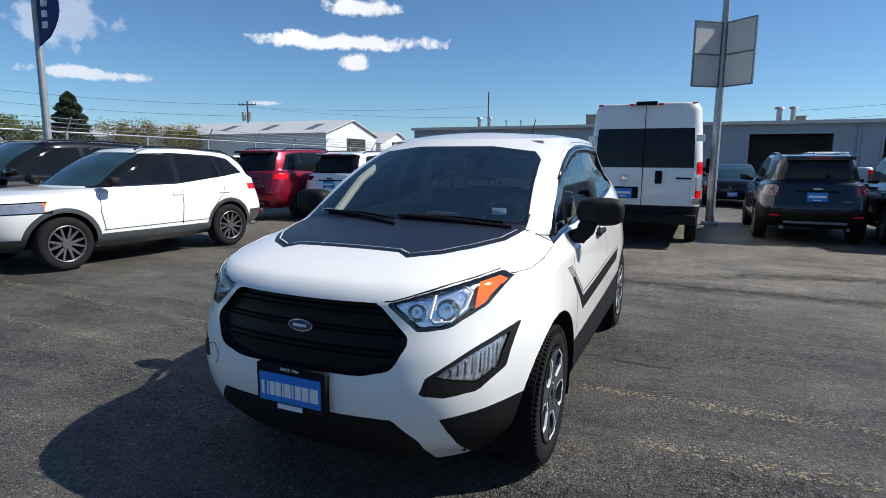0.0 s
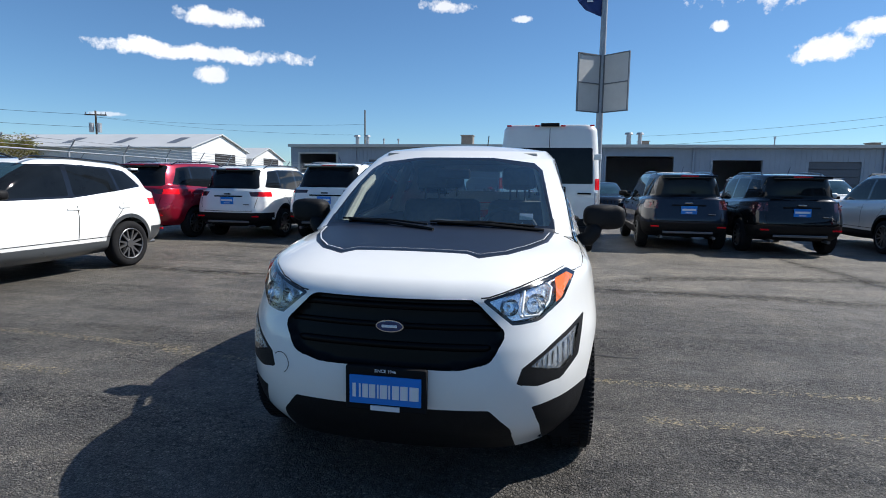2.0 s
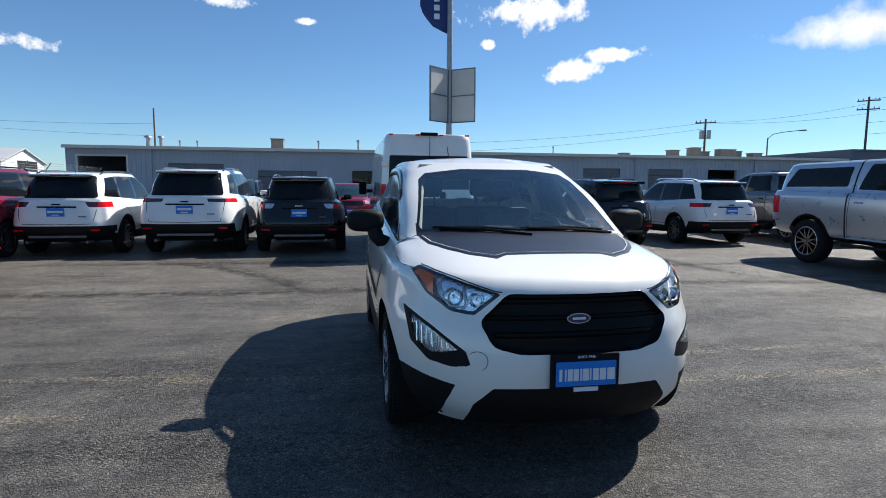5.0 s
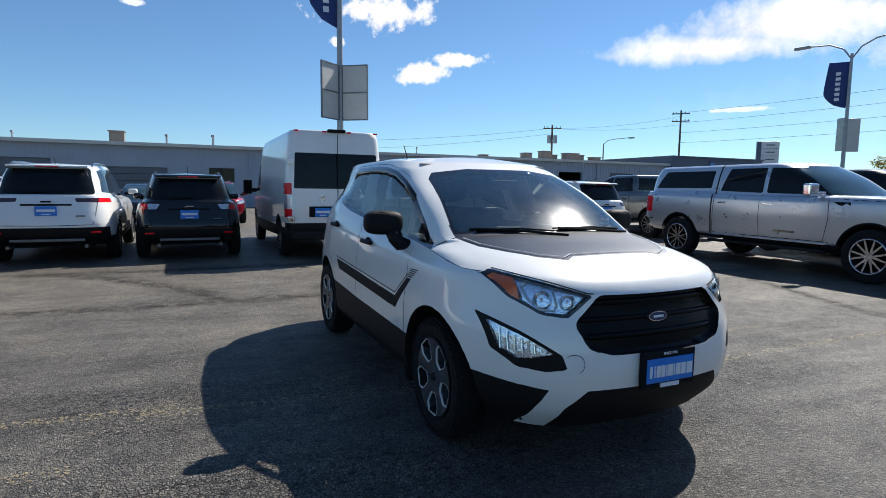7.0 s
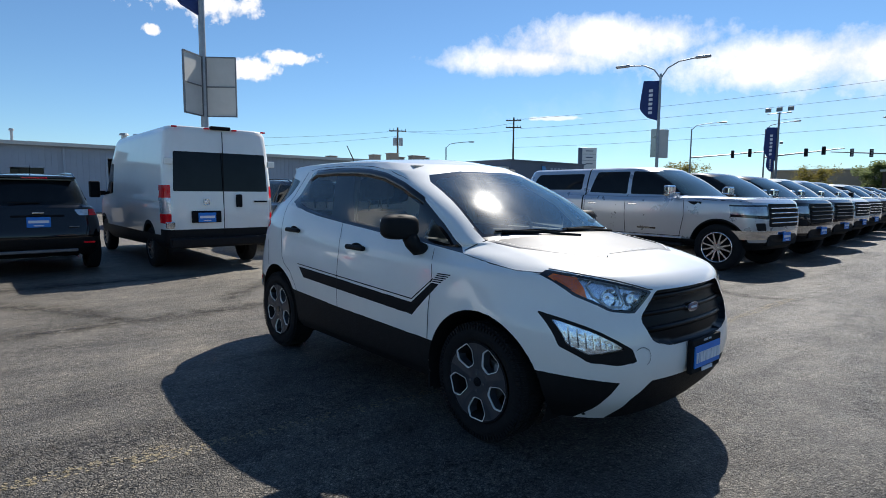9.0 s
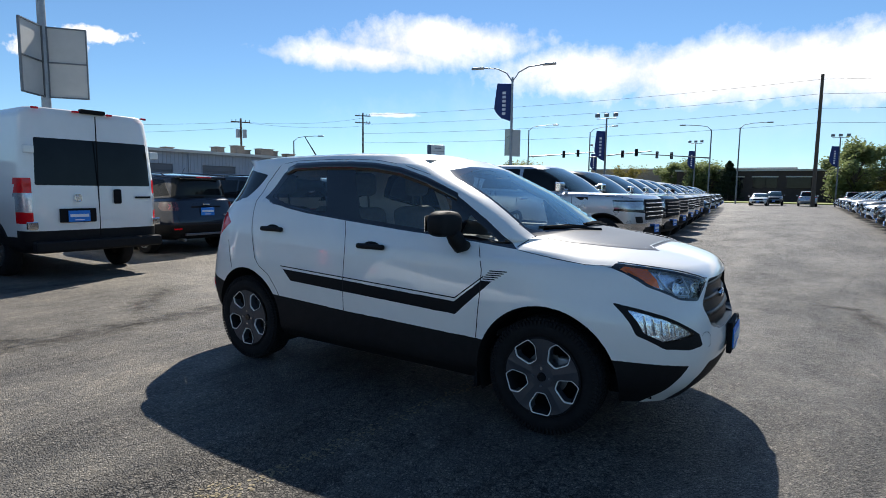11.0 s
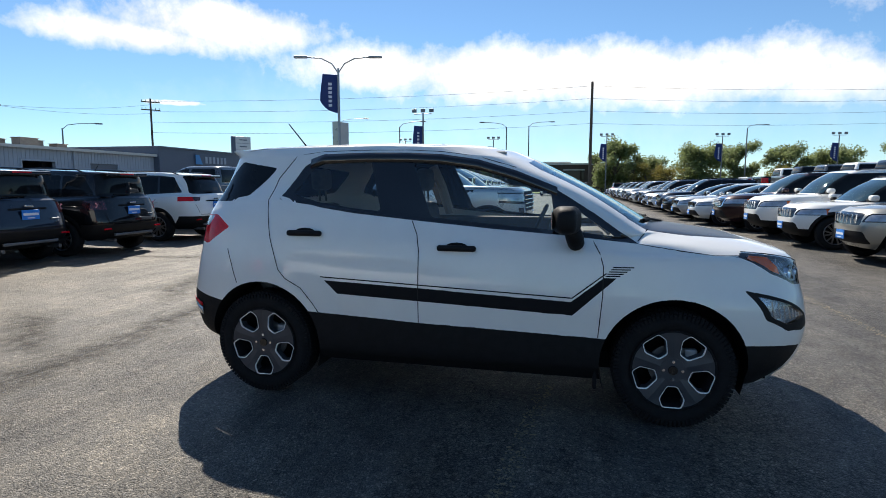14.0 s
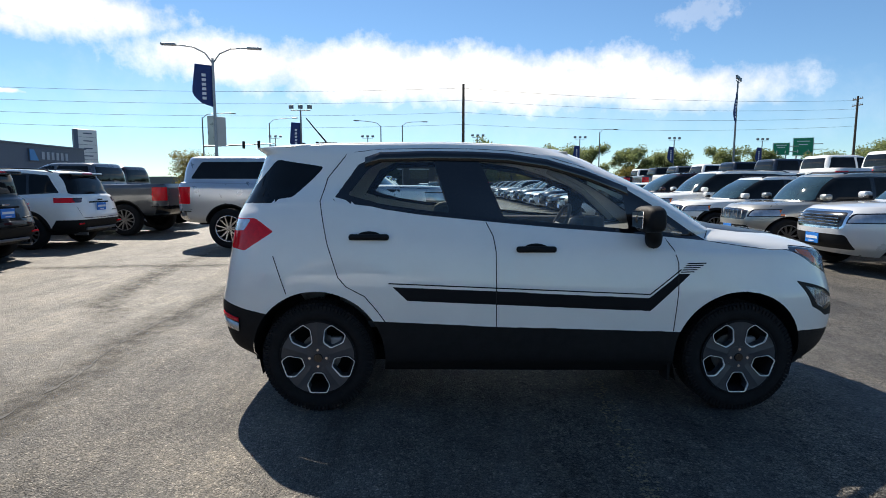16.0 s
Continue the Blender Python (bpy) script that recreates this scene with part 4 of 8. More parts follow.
        for hx in (-0.30, -1.18):
            part("door_handle", box((hx * sx, s * (W / 2 - 0.022), B - 0.13), (0.20, 0.03, 0.035), None, 0.01), colour, root)
        if badge:
            part("door_badge", box((0.42 * sx, s * (W / 2 - 0.012), 0.80 * sz), (0.36, 0.012, 0.028), None, 0.004), M_DARK, root)
    part("rear_spoiler", box((-(1.77 + 0.2 * box_rear) * sx, 0, RZ - 0.040 - drop * 0.8 * sz), (0.16, 1.10 * sy, 0.035), None, 0.014), colour, root)
    part("rear_lip", box((-(1.86 + 0.2 * box_rear) * sx, 0, RZ - 0.070 - drop * 0.85 * sz), (0.03, 1.06 * sy, 0.03), None, 0.008), M_GLOSSBLACK, root)
    part("stop_lamp", box((-(1.85 + 0.2 * box_rear) * sx, 0, RZ - 0.045 - drop * 0.85 * sz), (0.02, 0.34, 0.02), None, 0.004), M_REDLENS, root)
    part("antenna", tube((-1.25 * sx, 0, RZ - 0.01), (-1.38 * sx, 0, RZ + 0.14), 0.006, 0.003, 6), M_DARK, root)
    return root


def pickup_rings(cap=False):
    """Rings of a 5.9 m crew-cab pickup."""
    rear = -2.85 if cap else -0.98
    belt = 1.27
    return [
        dict(kf=0.28, xf=2.50, xr=-2.80, w=0.86, kr=0.35, z=[(-3, 0.55), (0, 0.42), (2.3, 0.38), (3, 0.42)], tf=0.015),
        dict(kf=0.28, xf=2.60, xr=-2.90, w=0.97, kr=0.35, z=[(-3, 0.64), (0, 0.50), (3, 0.52)], tf=0.018),
        dict(kf=0.28, xf=2.63, xr=-2.92, w=1.00, kr=0.35, z=[(-3, 0.80), (3, 0.74)], tf=0.018),
        dict(kf=0.28, xf=2.62, xr=-2.92, w=1.01, kr=0.35, z=[(-3, 1.04), (3, 1.02)], tf=0.018),
        dict(kf=0.28, xf=2.58, xr=-2.92, w=0.995, kr=0.35, z=[(-3, 1.27), (0, 1.24), (3, 1.21)], tf=0.020, hard=True),
        dict(kf=0.28, xf=2.50, xr=-2.90, w=0.96, kr=0.35, z=[(-3, 1.36), (0, 1.29), (1.2, 1.29), (3, 1.275)], tf=0.025, hard=True),
        dict(kf=0.55, xf=2.05, xr=(-2.88 if cap else -1.8), w=0.92, kr=0.35, z=[(-3, 1.37), (0, 1.30), (1.2, 1.31), (3, 1.31)], tf=0.020),
        dict(glass=1, xf=1.42, xr=rear, w=0.885, kr=0.35, z=[(-3, 1.38), (0, belt + 0.04), (1.2, belt + 0.04), (3, 1.34)], tf=0.007, hard=True),
        dict(glass=1, xf=0.98, xr=rear + 0.02, w=0.81, kr=0.35, z=[(-3, 1.64), (3, 1.62)], tf=0.010),
        dict(glass=1, xf=0.52, xr=rear + 0.09, w=0.72, kr=0.35, z=[(-3, 1.86), (3, 1.86)], tf=0.013, hard=True),
        dict(glass=1, xf=0.36, xr=rear + 0.14, w=0.63, kr=0.35, z=[(-3, 1.90), (3, 1.90)], tf=0.013),
        dict(xf=0.0, xr=rear + 0.5, w=0.01, kf=0.2, kr=0.2, z=[(-3, 1.92), (3, 1.92)]),
    ]


def parked_pickup(label, colour, cap=False, chrome=True, name="pickup_truck", detail=1, tall=1.0):
    root = thing(name, label, "pickup truck")
    sh = Shell(pickup_rings(cap), 72 if detail else 44, 5 if detail else 4)
    xfw, xrw, ty = 1.93, -1.82, 0.415
    for x in (xfw, xrw):
        sh.cut(2, "S", disc(x, ty, ty + 0.10), lambda p: np.abs(p[:, 1]) > 0.75) if detail else None
        sh.cut(9, "S", disc(x, ty, ty + 0.07), lambda p: np.abs(p[:, 1]) > 0.6)
    wide = lambda p: np.abs(p[:, 1]) > 0.5
    b1, t1 = 1.355, 1.815
    sh.cut(3, "S", rounded([(0.10, b1), (1.22, b1 - 0.02), (0.62, t1 - 0.02), (0.08, t1)], 0.04), wide)
    sh.cut(4, "S", rounded([(-0.90, b1 + 0.03), (0.02, b1), (0.0, t1), (-0.78, t1)], 0.04), wide)
    if cap:
        sh.cut(5, "S", rounded([(-2.62, b1 + 0.08), (-1.12, b1 + 0.08), (-1.12, t1 - 0.03), (-2.42, t1 - 0.03)], 0.05), wide)
        sh.cut(2, "S", [(-1.01, 0.5), (-0.975, 0.5), (-0.975, 1.95), (-1.01, 1.95)], wide)
    sh.cut(6, "F", rounded([(-0.80, 1.33), (0.80, 1.33), (0.66, 1.84), (-0.66, 1.84)], 0.05), lambda p: (p[:, 0] > 0.5) & (p[:, 0] < 1.45))
    sh.cut(7, "F", rounded([(-0.66, 1.42), (0.66, 1.42), (0.60, 1.80), (-0.60, 1.80)], 0.05), lambda p: (p[:, 0] < -0.85) & (p[:, 2] > 1.38))
    nose, tail = (lambda p: p[:, 0] > 2.15), (lambda p: p[:, 0] < -2.62)
    for s in (1, -1):
        q = lambda pts: [(s * a, c) for a, c in pts]
        sh.cut(8, "F", rounded(q([(0.82, 0.92), (1.02, 0.92), (1.02, 1.27), (0.82, 1.27)]), 0.02), tail)
        sh.cut(15, "F", rounded(q([(0.60, 0.93), (1.02, 0.96), (1.02, 1.18), (0.60, 1.18)]), 0.03), nose)
        sh.cut(10, "F", rounded(q([(0.64, 0.99), (1.02, 1.01), (1.02, 1.15), (0.64, 1.15)]), 0.02), nose)
        sh.cut(2, "F", rounded(q([(0.66, 0.74), (0.86, 0.74), (0.90, 0.87), (0.70, 0.87)]), 0.03), nose)
    sh.cut(11, "F", rounded([(-0.60, 0.80), (0.60, 0.80), (0.60, 1.20), (-0.60, 1.20)], 0.05), nose)
    sh.cut(12, "F", [(-1.1, 0.58), (1.1, 0.58), (1.1, 0.73), (-1.1, 0.73)], nose)
    sh.cut(2, "F", rounded([(-0.62, 0.40), (0.62, 0.40), (0.55, 0.66), (-0.55, 0.66)], 0.03), nose)
    sh.cut(12, "F", [(-1.1, 0.58), (1.1, 0.58), (1.1, 0.78), (-1.1, 0.78)], tail)
    sh.cut(2, "S", [(-9, 0), (9, 0), (9, 0.53), (-9, 0.53)])
    sh.weld(0.003)
    put("body", sh.mesh("body", 0, colour), root)
    L_, R_ = (lambda c: c[:, 1] > 0), (lambda c: c[:, 1] < 0)
    bright = M_CHROME if chrome else M_GLOSSBLACK
    for nm, z, mat, side in (("cladding", 2, M_TRIM, None), ("windscreen", 6, M_SCREEN, None), ("rear_window", 7, M_TINT, None), ("side_window", 3, M_TINT, L_), ("side_window", 3, M_TINT, R_),
                             ("side_window", 4, M_TINT, L_), ("side_window", 4, M_TINT, R_), ("canopy_window", 5, M_TINT, L_), ("canopy_window", 5, M_TINT, R_),
                             ("tail_lamp", 8, M_REDLENS, L_), ("tail_lamp", 8, M_REDLENS, R_), ("headlight", 10, M_HEADLAMP, L_), ("headlight", 10, M_HEADLAMP, R_), ("headlight_border", 15, M_GLOSSBLACK, L_), ("headlight_border", 15, M_GLOSSBLACK, R_), ("grille", 11, M_DARK, None), ("front_bumper", 12, bright, lambda c: c[:, 0] > 0), ("rear_bumper", 12, bright, lambda c: c[:, 0] < 0)):
        me = sh.mesh(nm, z, mat, side)
        if me:
            put(nm, me, root)
    if detail:
        for s in (1, -1):
            ok = lambda p: (p[:, 1] * s > 0.4) & (p[:, 2] < 1.36)
            for pts in ([(0.06, 1.34), (0.06, 0.9), (0.08, 0.56)], [(1.28, 1.31), (1.30, 0.95), (1.22, 0.56)], [(-0.93, 1.34), (-0.95, 0.56)], [(1.25, 0.575), (-0.93, 0.575)], [(1.35, 1.275), (2.3, 1.235)], [(-2.85, 1.335), (-1.0, 1.30)]):
                v, f = sh.line("S", pts, ok, 0.011, 0.003, 0.06)
                put("panel_gap", mesh_from("panel_gap", v, f, M_DARK), root)
            part("sill_trim", box((0.15, s * 0.99, 0.535), (2.25, 0.03, 0.022), None, 0.006), bright, root)
            v, f = sh.line("S", [(0.35, 0.70), (0.75, 0.695)], ok, 0.035, 0.004, 0.06)
            put("door_badge", mesh_from("door_badge", v, f, bright), root)
            v, f = sh.line("S", [(1.36, 1.20), (1.62, 1.195)], ok, 0.06, 0.004, 0.06)
            put("fender_vent", mesh_from("fender_vent", v, f, M_DARK), root)
    bm = box((0, 0, 0.55), (5.2, 1.2, 0.16))
    add_box(bm, (0, 0, 0.85), (4.9, 1.25, 0.5))
    part("underbody", bm, M_DARK, root)
    for x in (xfw, xrw):
        for s in (1, -1):
            add_wheel(root, x, s * 0.89, ty, 0.27, 0.25, "bright" if chrome else "dark")
    for k in range(4):
        part("grille_bar", box((2.615, 0, 0.87 + 0.085 * k), (0.05, 1.10, 0.022), None, 0.007), M_GLOSSBLACK if colour in (M_BLACKP, M_BROWNP) else bright, root)
    for s in (1, -1):
        bm = bmesh.new()
        add_box(bm, (1.10, s * 1.17, 1.42), (0.13, 0.24, 0.20), None, 0.03)
        add_box(bm, (1.12, s * 0.98, 1.36), (0.07, 0.22, 0.06), None, 0.015)
        part("wing_mirror", bm, bright if chrome else M_DARK, root)
        part("running_board", box((0.15, s * 0.98, 0.42), (2.3, 0.14, 0.05), None, 0.015), M_TRIM, root)
        for hx in (0.22, -0.74):
            part("door_handle", box((hx, s * 0.995, 1.16), (0.2, 0.035, 0.04), None, 0.012), bright, root)
    plate_part(root, pose(2.67, 0, 0.62))
    return root


def van_rings():
    h = 2.46
    return [
        dict(kf=0.9, xf=2.80, xr=-2.95, w=0.90, kr=0.30, z=[(-3, 0.40), (3, 0.30)], tf=0.025),
        dict(kf=0.9, xf=2.95, xr=-2.98, w=0.98, kr=0.30, z=[(-3, 0.52), (3, 0.46)], tf=0.025),
        dict(kf=0.9, xf=2.95, xr=-2.99, w=1.00, kr=0.30, z=[(-3, 0.95), (3, 0.85)], tf=0.025),
        dict(kf=0.9, xf=2.80, xr=-2.98, w=1.01, kr=0.30, z=[(-3, 1.20), (3, 1.15)], tf=0.030, hard=True),
        dict(kf=0.9, xf=2.20, xr=-2.97, w=1.00, kr=0.30, z=[(-3, 1.40), (3, 1.38)], tf=0.015, hard=True),
        dict(glass=1, xf=1.60, xr=-2.94, w=0.96, kr=0.30, z=[(-3, 1.95), (3, 1.9)], tf=0.013),
        dict(glass=1, xf=1.20, xr=-2.90, w=0.92, kr=0.30, z=[(-3, 2.36), (3, 2.33)], tf=0.013, hard=True),
        dict(glass=1, xf=1.05, xr=-2.86, w=0.85, kr=0.30, z=[(-3, h - 0.015), (3, h - 0.03)], tf=0.013),
        dict(xf=0.5, xr=-2.0, w=0.01, kf=0.4, kr=0.50, z=[(-3, h + 0.03), (3, h + 0.03)]),
    ]


def cargo_van():
    root = thing("cargo_van", "white high-roof cargo van with tinted rear door windows", "van")
    sh = Shell(van_rings(), 90, 7)
    rear = lambda p: p[:, 0] < -2.6
    xfw, xrw, ty = 2.0, -1.85, 0.36
    for x in (xfw, xrw):
        sh.cut(2, "S", disc(x, ty, ty + 0.13), lambda p: np.abs(p[:, 1]) > 0.75)
        sh.cut(9, "S", disc(x, ty, ty + 0.06), lambda p: np.abs(p[:, 1]) > 0.6)
    sh.cut(2, "S", [(-9, 0.0), (9, 0.0), (9, 0.62), (-9, 0.62)])
    sh.cut(2, "F", [(-1.1, 0.0), (1.1, 0.0), (1.1, 0.72), (-1.1, 0.72)], rear)
    sh.cut(7, "F", rounded([(-0.86, 1.36), (0.86, 1.36), (0.83, 2.02), (-0.83, 2.02)], 0.03), rear)
    sh.cut(6, "F", rounded([(-0.86, 1.42), (0.86, 1.42), (0.76, 2.1), (-0.76, 2.1)], 0.05), lambda p: p[:, 0] > 1.3)
    sh.cut(3, "S", rounded([(0.9, 1.30), (1.95, 1.25), (1.45, 1.92), (0.9, 1.92)], 0.05), lambda p: np.abs(p[:, 1]) > 0.6)
    for s in (1, -1):
        sh.cut(8, "F", rounded([(s * 0.90, 0.82), (s * 1.04, 0.82), (s * 1.04, 1.46), (s * 0.90, 1.46)], 0.02), rear)
        sh.cut(10, "F", [(s * 0.90, 0.98), (s * 1.04, 0.98), (s * 1.04, 1.25), (s * 0.90, 1.25)], rear, over=[8])
    sh.weld(0.003)
    put("body", sh.mesh("body", 0, M_WHITE), root)
    L_, R_ = (lambda c: c[:, 1] > 0), (lambda c: c[:, 1] < 0)
    for nm, z, mat, side in (("cladding", 2, M_TRIM, None), ("rear_window", 7, M_TINT, L_), ("rear_window", 7, M_TINT, R_), ("windscreen", 6, M_TINT, None), ("side_window", 3, M_TINT, L_), ("side_window", 3, M_TINT, R_),
                             ("upper_tail_lamp", 8, M_REDLENS, lambda c: (c[:, 1] > 0) & (c[:, 2] > 1.1)), ("upper_tail_lamp", 8, M_REDLENS, lambda c: (c[:, 1] < 0) & (c[:, 2] > 1.1)), ("lower_tail_lamp", 8, M_REDLENS, lambda c: (c[:, 1] > 0) & (c[:, 2] < 1.1)), ("lower_tail_lamp", 8, M_REDLENS, lambda c: (c[:, 1] < 0) & (c[:, 2] < 1.1)), ("reversing_lamp", 10, M_CLEARLENS, L_), ("reversing_lamp", 10, M_CLEARLENS, R_)):
        me = sh.mesh(nm, z, mat, side)
        if me:
            put(nm, me, root)
    bm = box((0, 0, 0.5), (5.4, 1.2, 0.2))
    add_box(bm, (0, 0, 0.8), (5.3, 1.3, 0.5))
    part("underbody", bm, M_DARK, root)
    for x in (xfw, xrw):
        for s in (1, -1):
            add_wheel(root, x, s * 0.87, ty, 0.21, 0.22, "dark")
    part("rear_bumper", box((-3.02, 0, 0.50), (0.16, 1.9, 0.16), None, 0.03), M_TRIM, root)
    part("door_seam", box((-2.985, 0, 1.5), (0.012, 0.012, 1.75)), M_DARK, root)
    part("door_handle", box((-3.005, -0.28, 1.20), (0.04, 0.12, 0.22), None, 0.02), M_DARK, root)
    part("plate_recess", box((-3.0, 0.32, 0.93), (0.03, 0.52, 0.2), None, 0.01), M_DARK, root)
    plate_part(root, pose(-3.03, 0.32, 0.92, 0, 0, 180))
    part("brake_lamp_housing", box((-2.90, 0, 2.44), (0.1, 0.36, 0.06), None, 0.015), M_DARK, root)
    for y in (-0.8, -0.25, 0.25, 0.8):
        part("marker_lamp", box((-2.92, y, 2.42), (0.05, 0.09, 0.028), None, 0.008), M_REDLENS, root)
    for s in (1, -1):
        for z in (0.80, 1.85):
            part("door_hinge", box((-2.96, s * 0.93, z), (0.06, 0.14, 0.11), None, 0.015), M_WHITE if z > 1 else M_CHROME, root)
        bm = bmesh.new()
        add_box(bm, (1.75, s * 1.22, 1.38), (0.14, 0.22, 0.36), None, 0.03)
        add_box(bm, (1.8, s * 1.06, 1.3), (0.08, 0.16, 0.1), None, 0.02)
        part("wing_mirror", bm, M_DARK, root)
    part("badge_bar", box((-2.995, -0.70, 1.185), (0.006, 0.26, 0.03)), M_DARK, root)
    part("emblem", box((-3.0, 0.32, 1.18), (0.015, 0.11, 0.11), None, 0.03), M_CHROME, root)
    return root


# ---- the white compact car ----
HERO_RINGS = [
    dict(xf=1.94, xr=-1.80, w=0.82, kf=0.88, z=[(-2.1, 0.34), (-1.7, 0.30), (-0.9, 0.25), (1.0, 0.24), (1.9, 0.22), (2.2, 0.22)], tf=0.03, tr=0.03),
    dict(xf=2.05, xr=-1.90, w=0.874, kf=0.90, z=[(-2.1, 0.42), (-1.6, 0.37), (-0.8, 0.33), (1.0, 0.33), (1.9, 0.35), (2.2, 0.35)], tf=0.03, tr=0.03),
    dict(xf=2.10, xr=-1.95, w=0.882, kf=0.94, z=[(-2.1, 0.60), (0, 0.52), (2.2, 0.52)], tf=0.01, tr=0.03),
    dict(xf=2.085, xr=-1.92, w=0.886, kf=0.97, z=[(-2.1, 0.78), (0, 0.70), (2.2, 0.68)], tr=0.03),
    dict(xf=2.055, xr=-1.89, w=0.872, z=[(-2.1, 0.96), (0, 0.86), (2.2, 0.80)], tf=0.01, tr=0.04),
    dict(xf=2.035, xr=-1.87, w=0.852, z=[(-2.1, 1.10), (-1.2, 1.06), (0, 0.99), (1.1, 0.95), (1.6, 0.945), (2.2, 0.885)], tf=0.03, tr=0.05),
    dict(xf=1.97, xr=-1.85, w=0.822, kf=0.95, z=[(-2.1, 1.17), (-1.2, 1.17), (0, 1.06), (1.1, 0.985), (1.6, 0.985), (2.2, 0.955)], tf=0.03, tr=0.06),
    dict(xf=1.72, xr=-1.83, w=0.797, kf=0.8, z=[(-2.1, 1.21), (-1.2, 1.23), (0, 1.10), (1.0, 1.025), (1.5, 1.035), (2.2, 1.055)], tf=0.02, tr=0.07),
    dict(xf=1.40, xr=-1.82, w=0.783, kf=0.65, z=[(-2.1, 1.23), (-1.2, 1.26), (0, 1.12), (0.9, 1.048), (1.2, 1.085), (2.2, 1.112)], tf=0.02, tr=0.07),
    dict(glass=1, kf=0.55, xf=1.20, xr=-1.81, w=0.770, z=[(-2.1, 1.25), (-1.2, 1.28), (-0.2, 1.138), (0.6, 1.072), (0.9, 1.056), (1.04, 1.072), (1.12, 1.10), (1.2, 1.128), (2.2, 1.13)], tr=0.08, hard=True),
    dict(glass=1, kf=0.72, xf=0.87, xr=-1.76, w=0.712, z=[(-2.1, 1.38), (0, 1.335), (0.9, 1.32), (2.2, 1.33)], tr=0.08),
    dict(glass=1, kf=0.9, xf=0.47, xr=-1.70, w=0.640, z=[(-2.1, 1.535), (-1.0, 1.555), (0, 1.545), (0.5, 1.51), (2.2, 1.51)], tr=0.08, hard=True, crown=0.01),
    dict(glass=1, xf=0.33, xr=-1.77, w=0.590, z=[(-2.1, 1.57), (-1.2, 1.605), (-0.5, 1.612), (0, 1.598), (0.4, 1.560), (2.2, 1.560)], tr=0.06, hard=True, crown=0.015),
    dict(glass=1, xf=0.10, xr=-1.60, w=0.40, z=[(-2.1, 1.60), (-1.2, 1.630), (-0.5, 1.638), (0, 1.622), (2.2, 1.60)], tr=0.06, crown=0.008),
    dict(xf=-0.2, xr=-1.30, w=0.01, kf=0.3, kr=0.4, z=[(-2.1, 1.62), (-0.6, 1.650), (2.2, 1.63)]),
]
BELT = [(-1.163, 1.285), (-0.872, 1.215), (-0.647, 1.182), (-0.2, 1.138), (0.215, 1.101), (0.625, 1.071), (1.06, 1.030)]
DLO_TOP = [(0.95, 1.10), (0.824, 1.191), (0.585, 1.341), (0.352, 1.433), (0.117, 1.502), (-0.113, 1.535), (-0.331, 1.547), (-0.604, 1.549), (-0.90, 1.542), (-1.03, 1.480)]
GRILLE = [(-0.345, 0.895), (0.345, 0.895), (0.478, 0.765), (0.42, 0.65), (0.295, 0.617), (-0.295, 0.617), (-0.42, 0.65), (-0.478, 0.765)]
M_VINYL = surface("black_vinyl", (0.009, 0.012, 0.021), rough=0.37, spec=0.55, coat=0.0, vary=0.12, scale=10)
M_VINYL.node_tree.nodes["Principled BSDF"].inputs["IOR"].default_value = 1.6
M_SIDEVINYL = surface("black_side_vinyl", (0.008, 0.008, 0.010), rough=0.6, spec=0.15, vary=0.12, scale=10)
M_RIM = surface("dark_grey_rim", (0.060, 0.064, 0.075), rough=0.38, metal=0.3, vary=0.1)
M_GREYGLOSS = surface("dark_grille", (0.003, 0.003, 0.004), rough=0.32, spec=0.12, vary=0.15, scale=30)
M_SEAT = surface("grey_seat_fabric", (0.13, 0.13, 0.125), rough=0.9, vary=0.2, scale=30, bump=0.3, bump_scale=300)
M_CABIN = surface("cabin_plastic", (0.10, 0.10, 0.102), rough=0.65, vary=0.15, scale=20)
M_LINING = surface("pale_cabin_lining", (0.42, 0.40, 0.36), rough=0.9, vary=0.08, scale=20)
M_GAP = surface("panel_gap", (0.01, 0.01, 0.011), rough=0.8)
M_LENS = clear_glass("lamp_lens", (0.95, 0.97, 0.99), 1.6)
M_REFLECTOR = surface("lamp_reflector", (0.86, 0.90, 0.96), rough=0.16, metal=0.8, vary=0.18, scale=25, bump=0.5, bump_scale=28)


def strip(name, vf, material, parent):
    return put(name, mesh_from(name, vf[0], vf[1], material), parent)


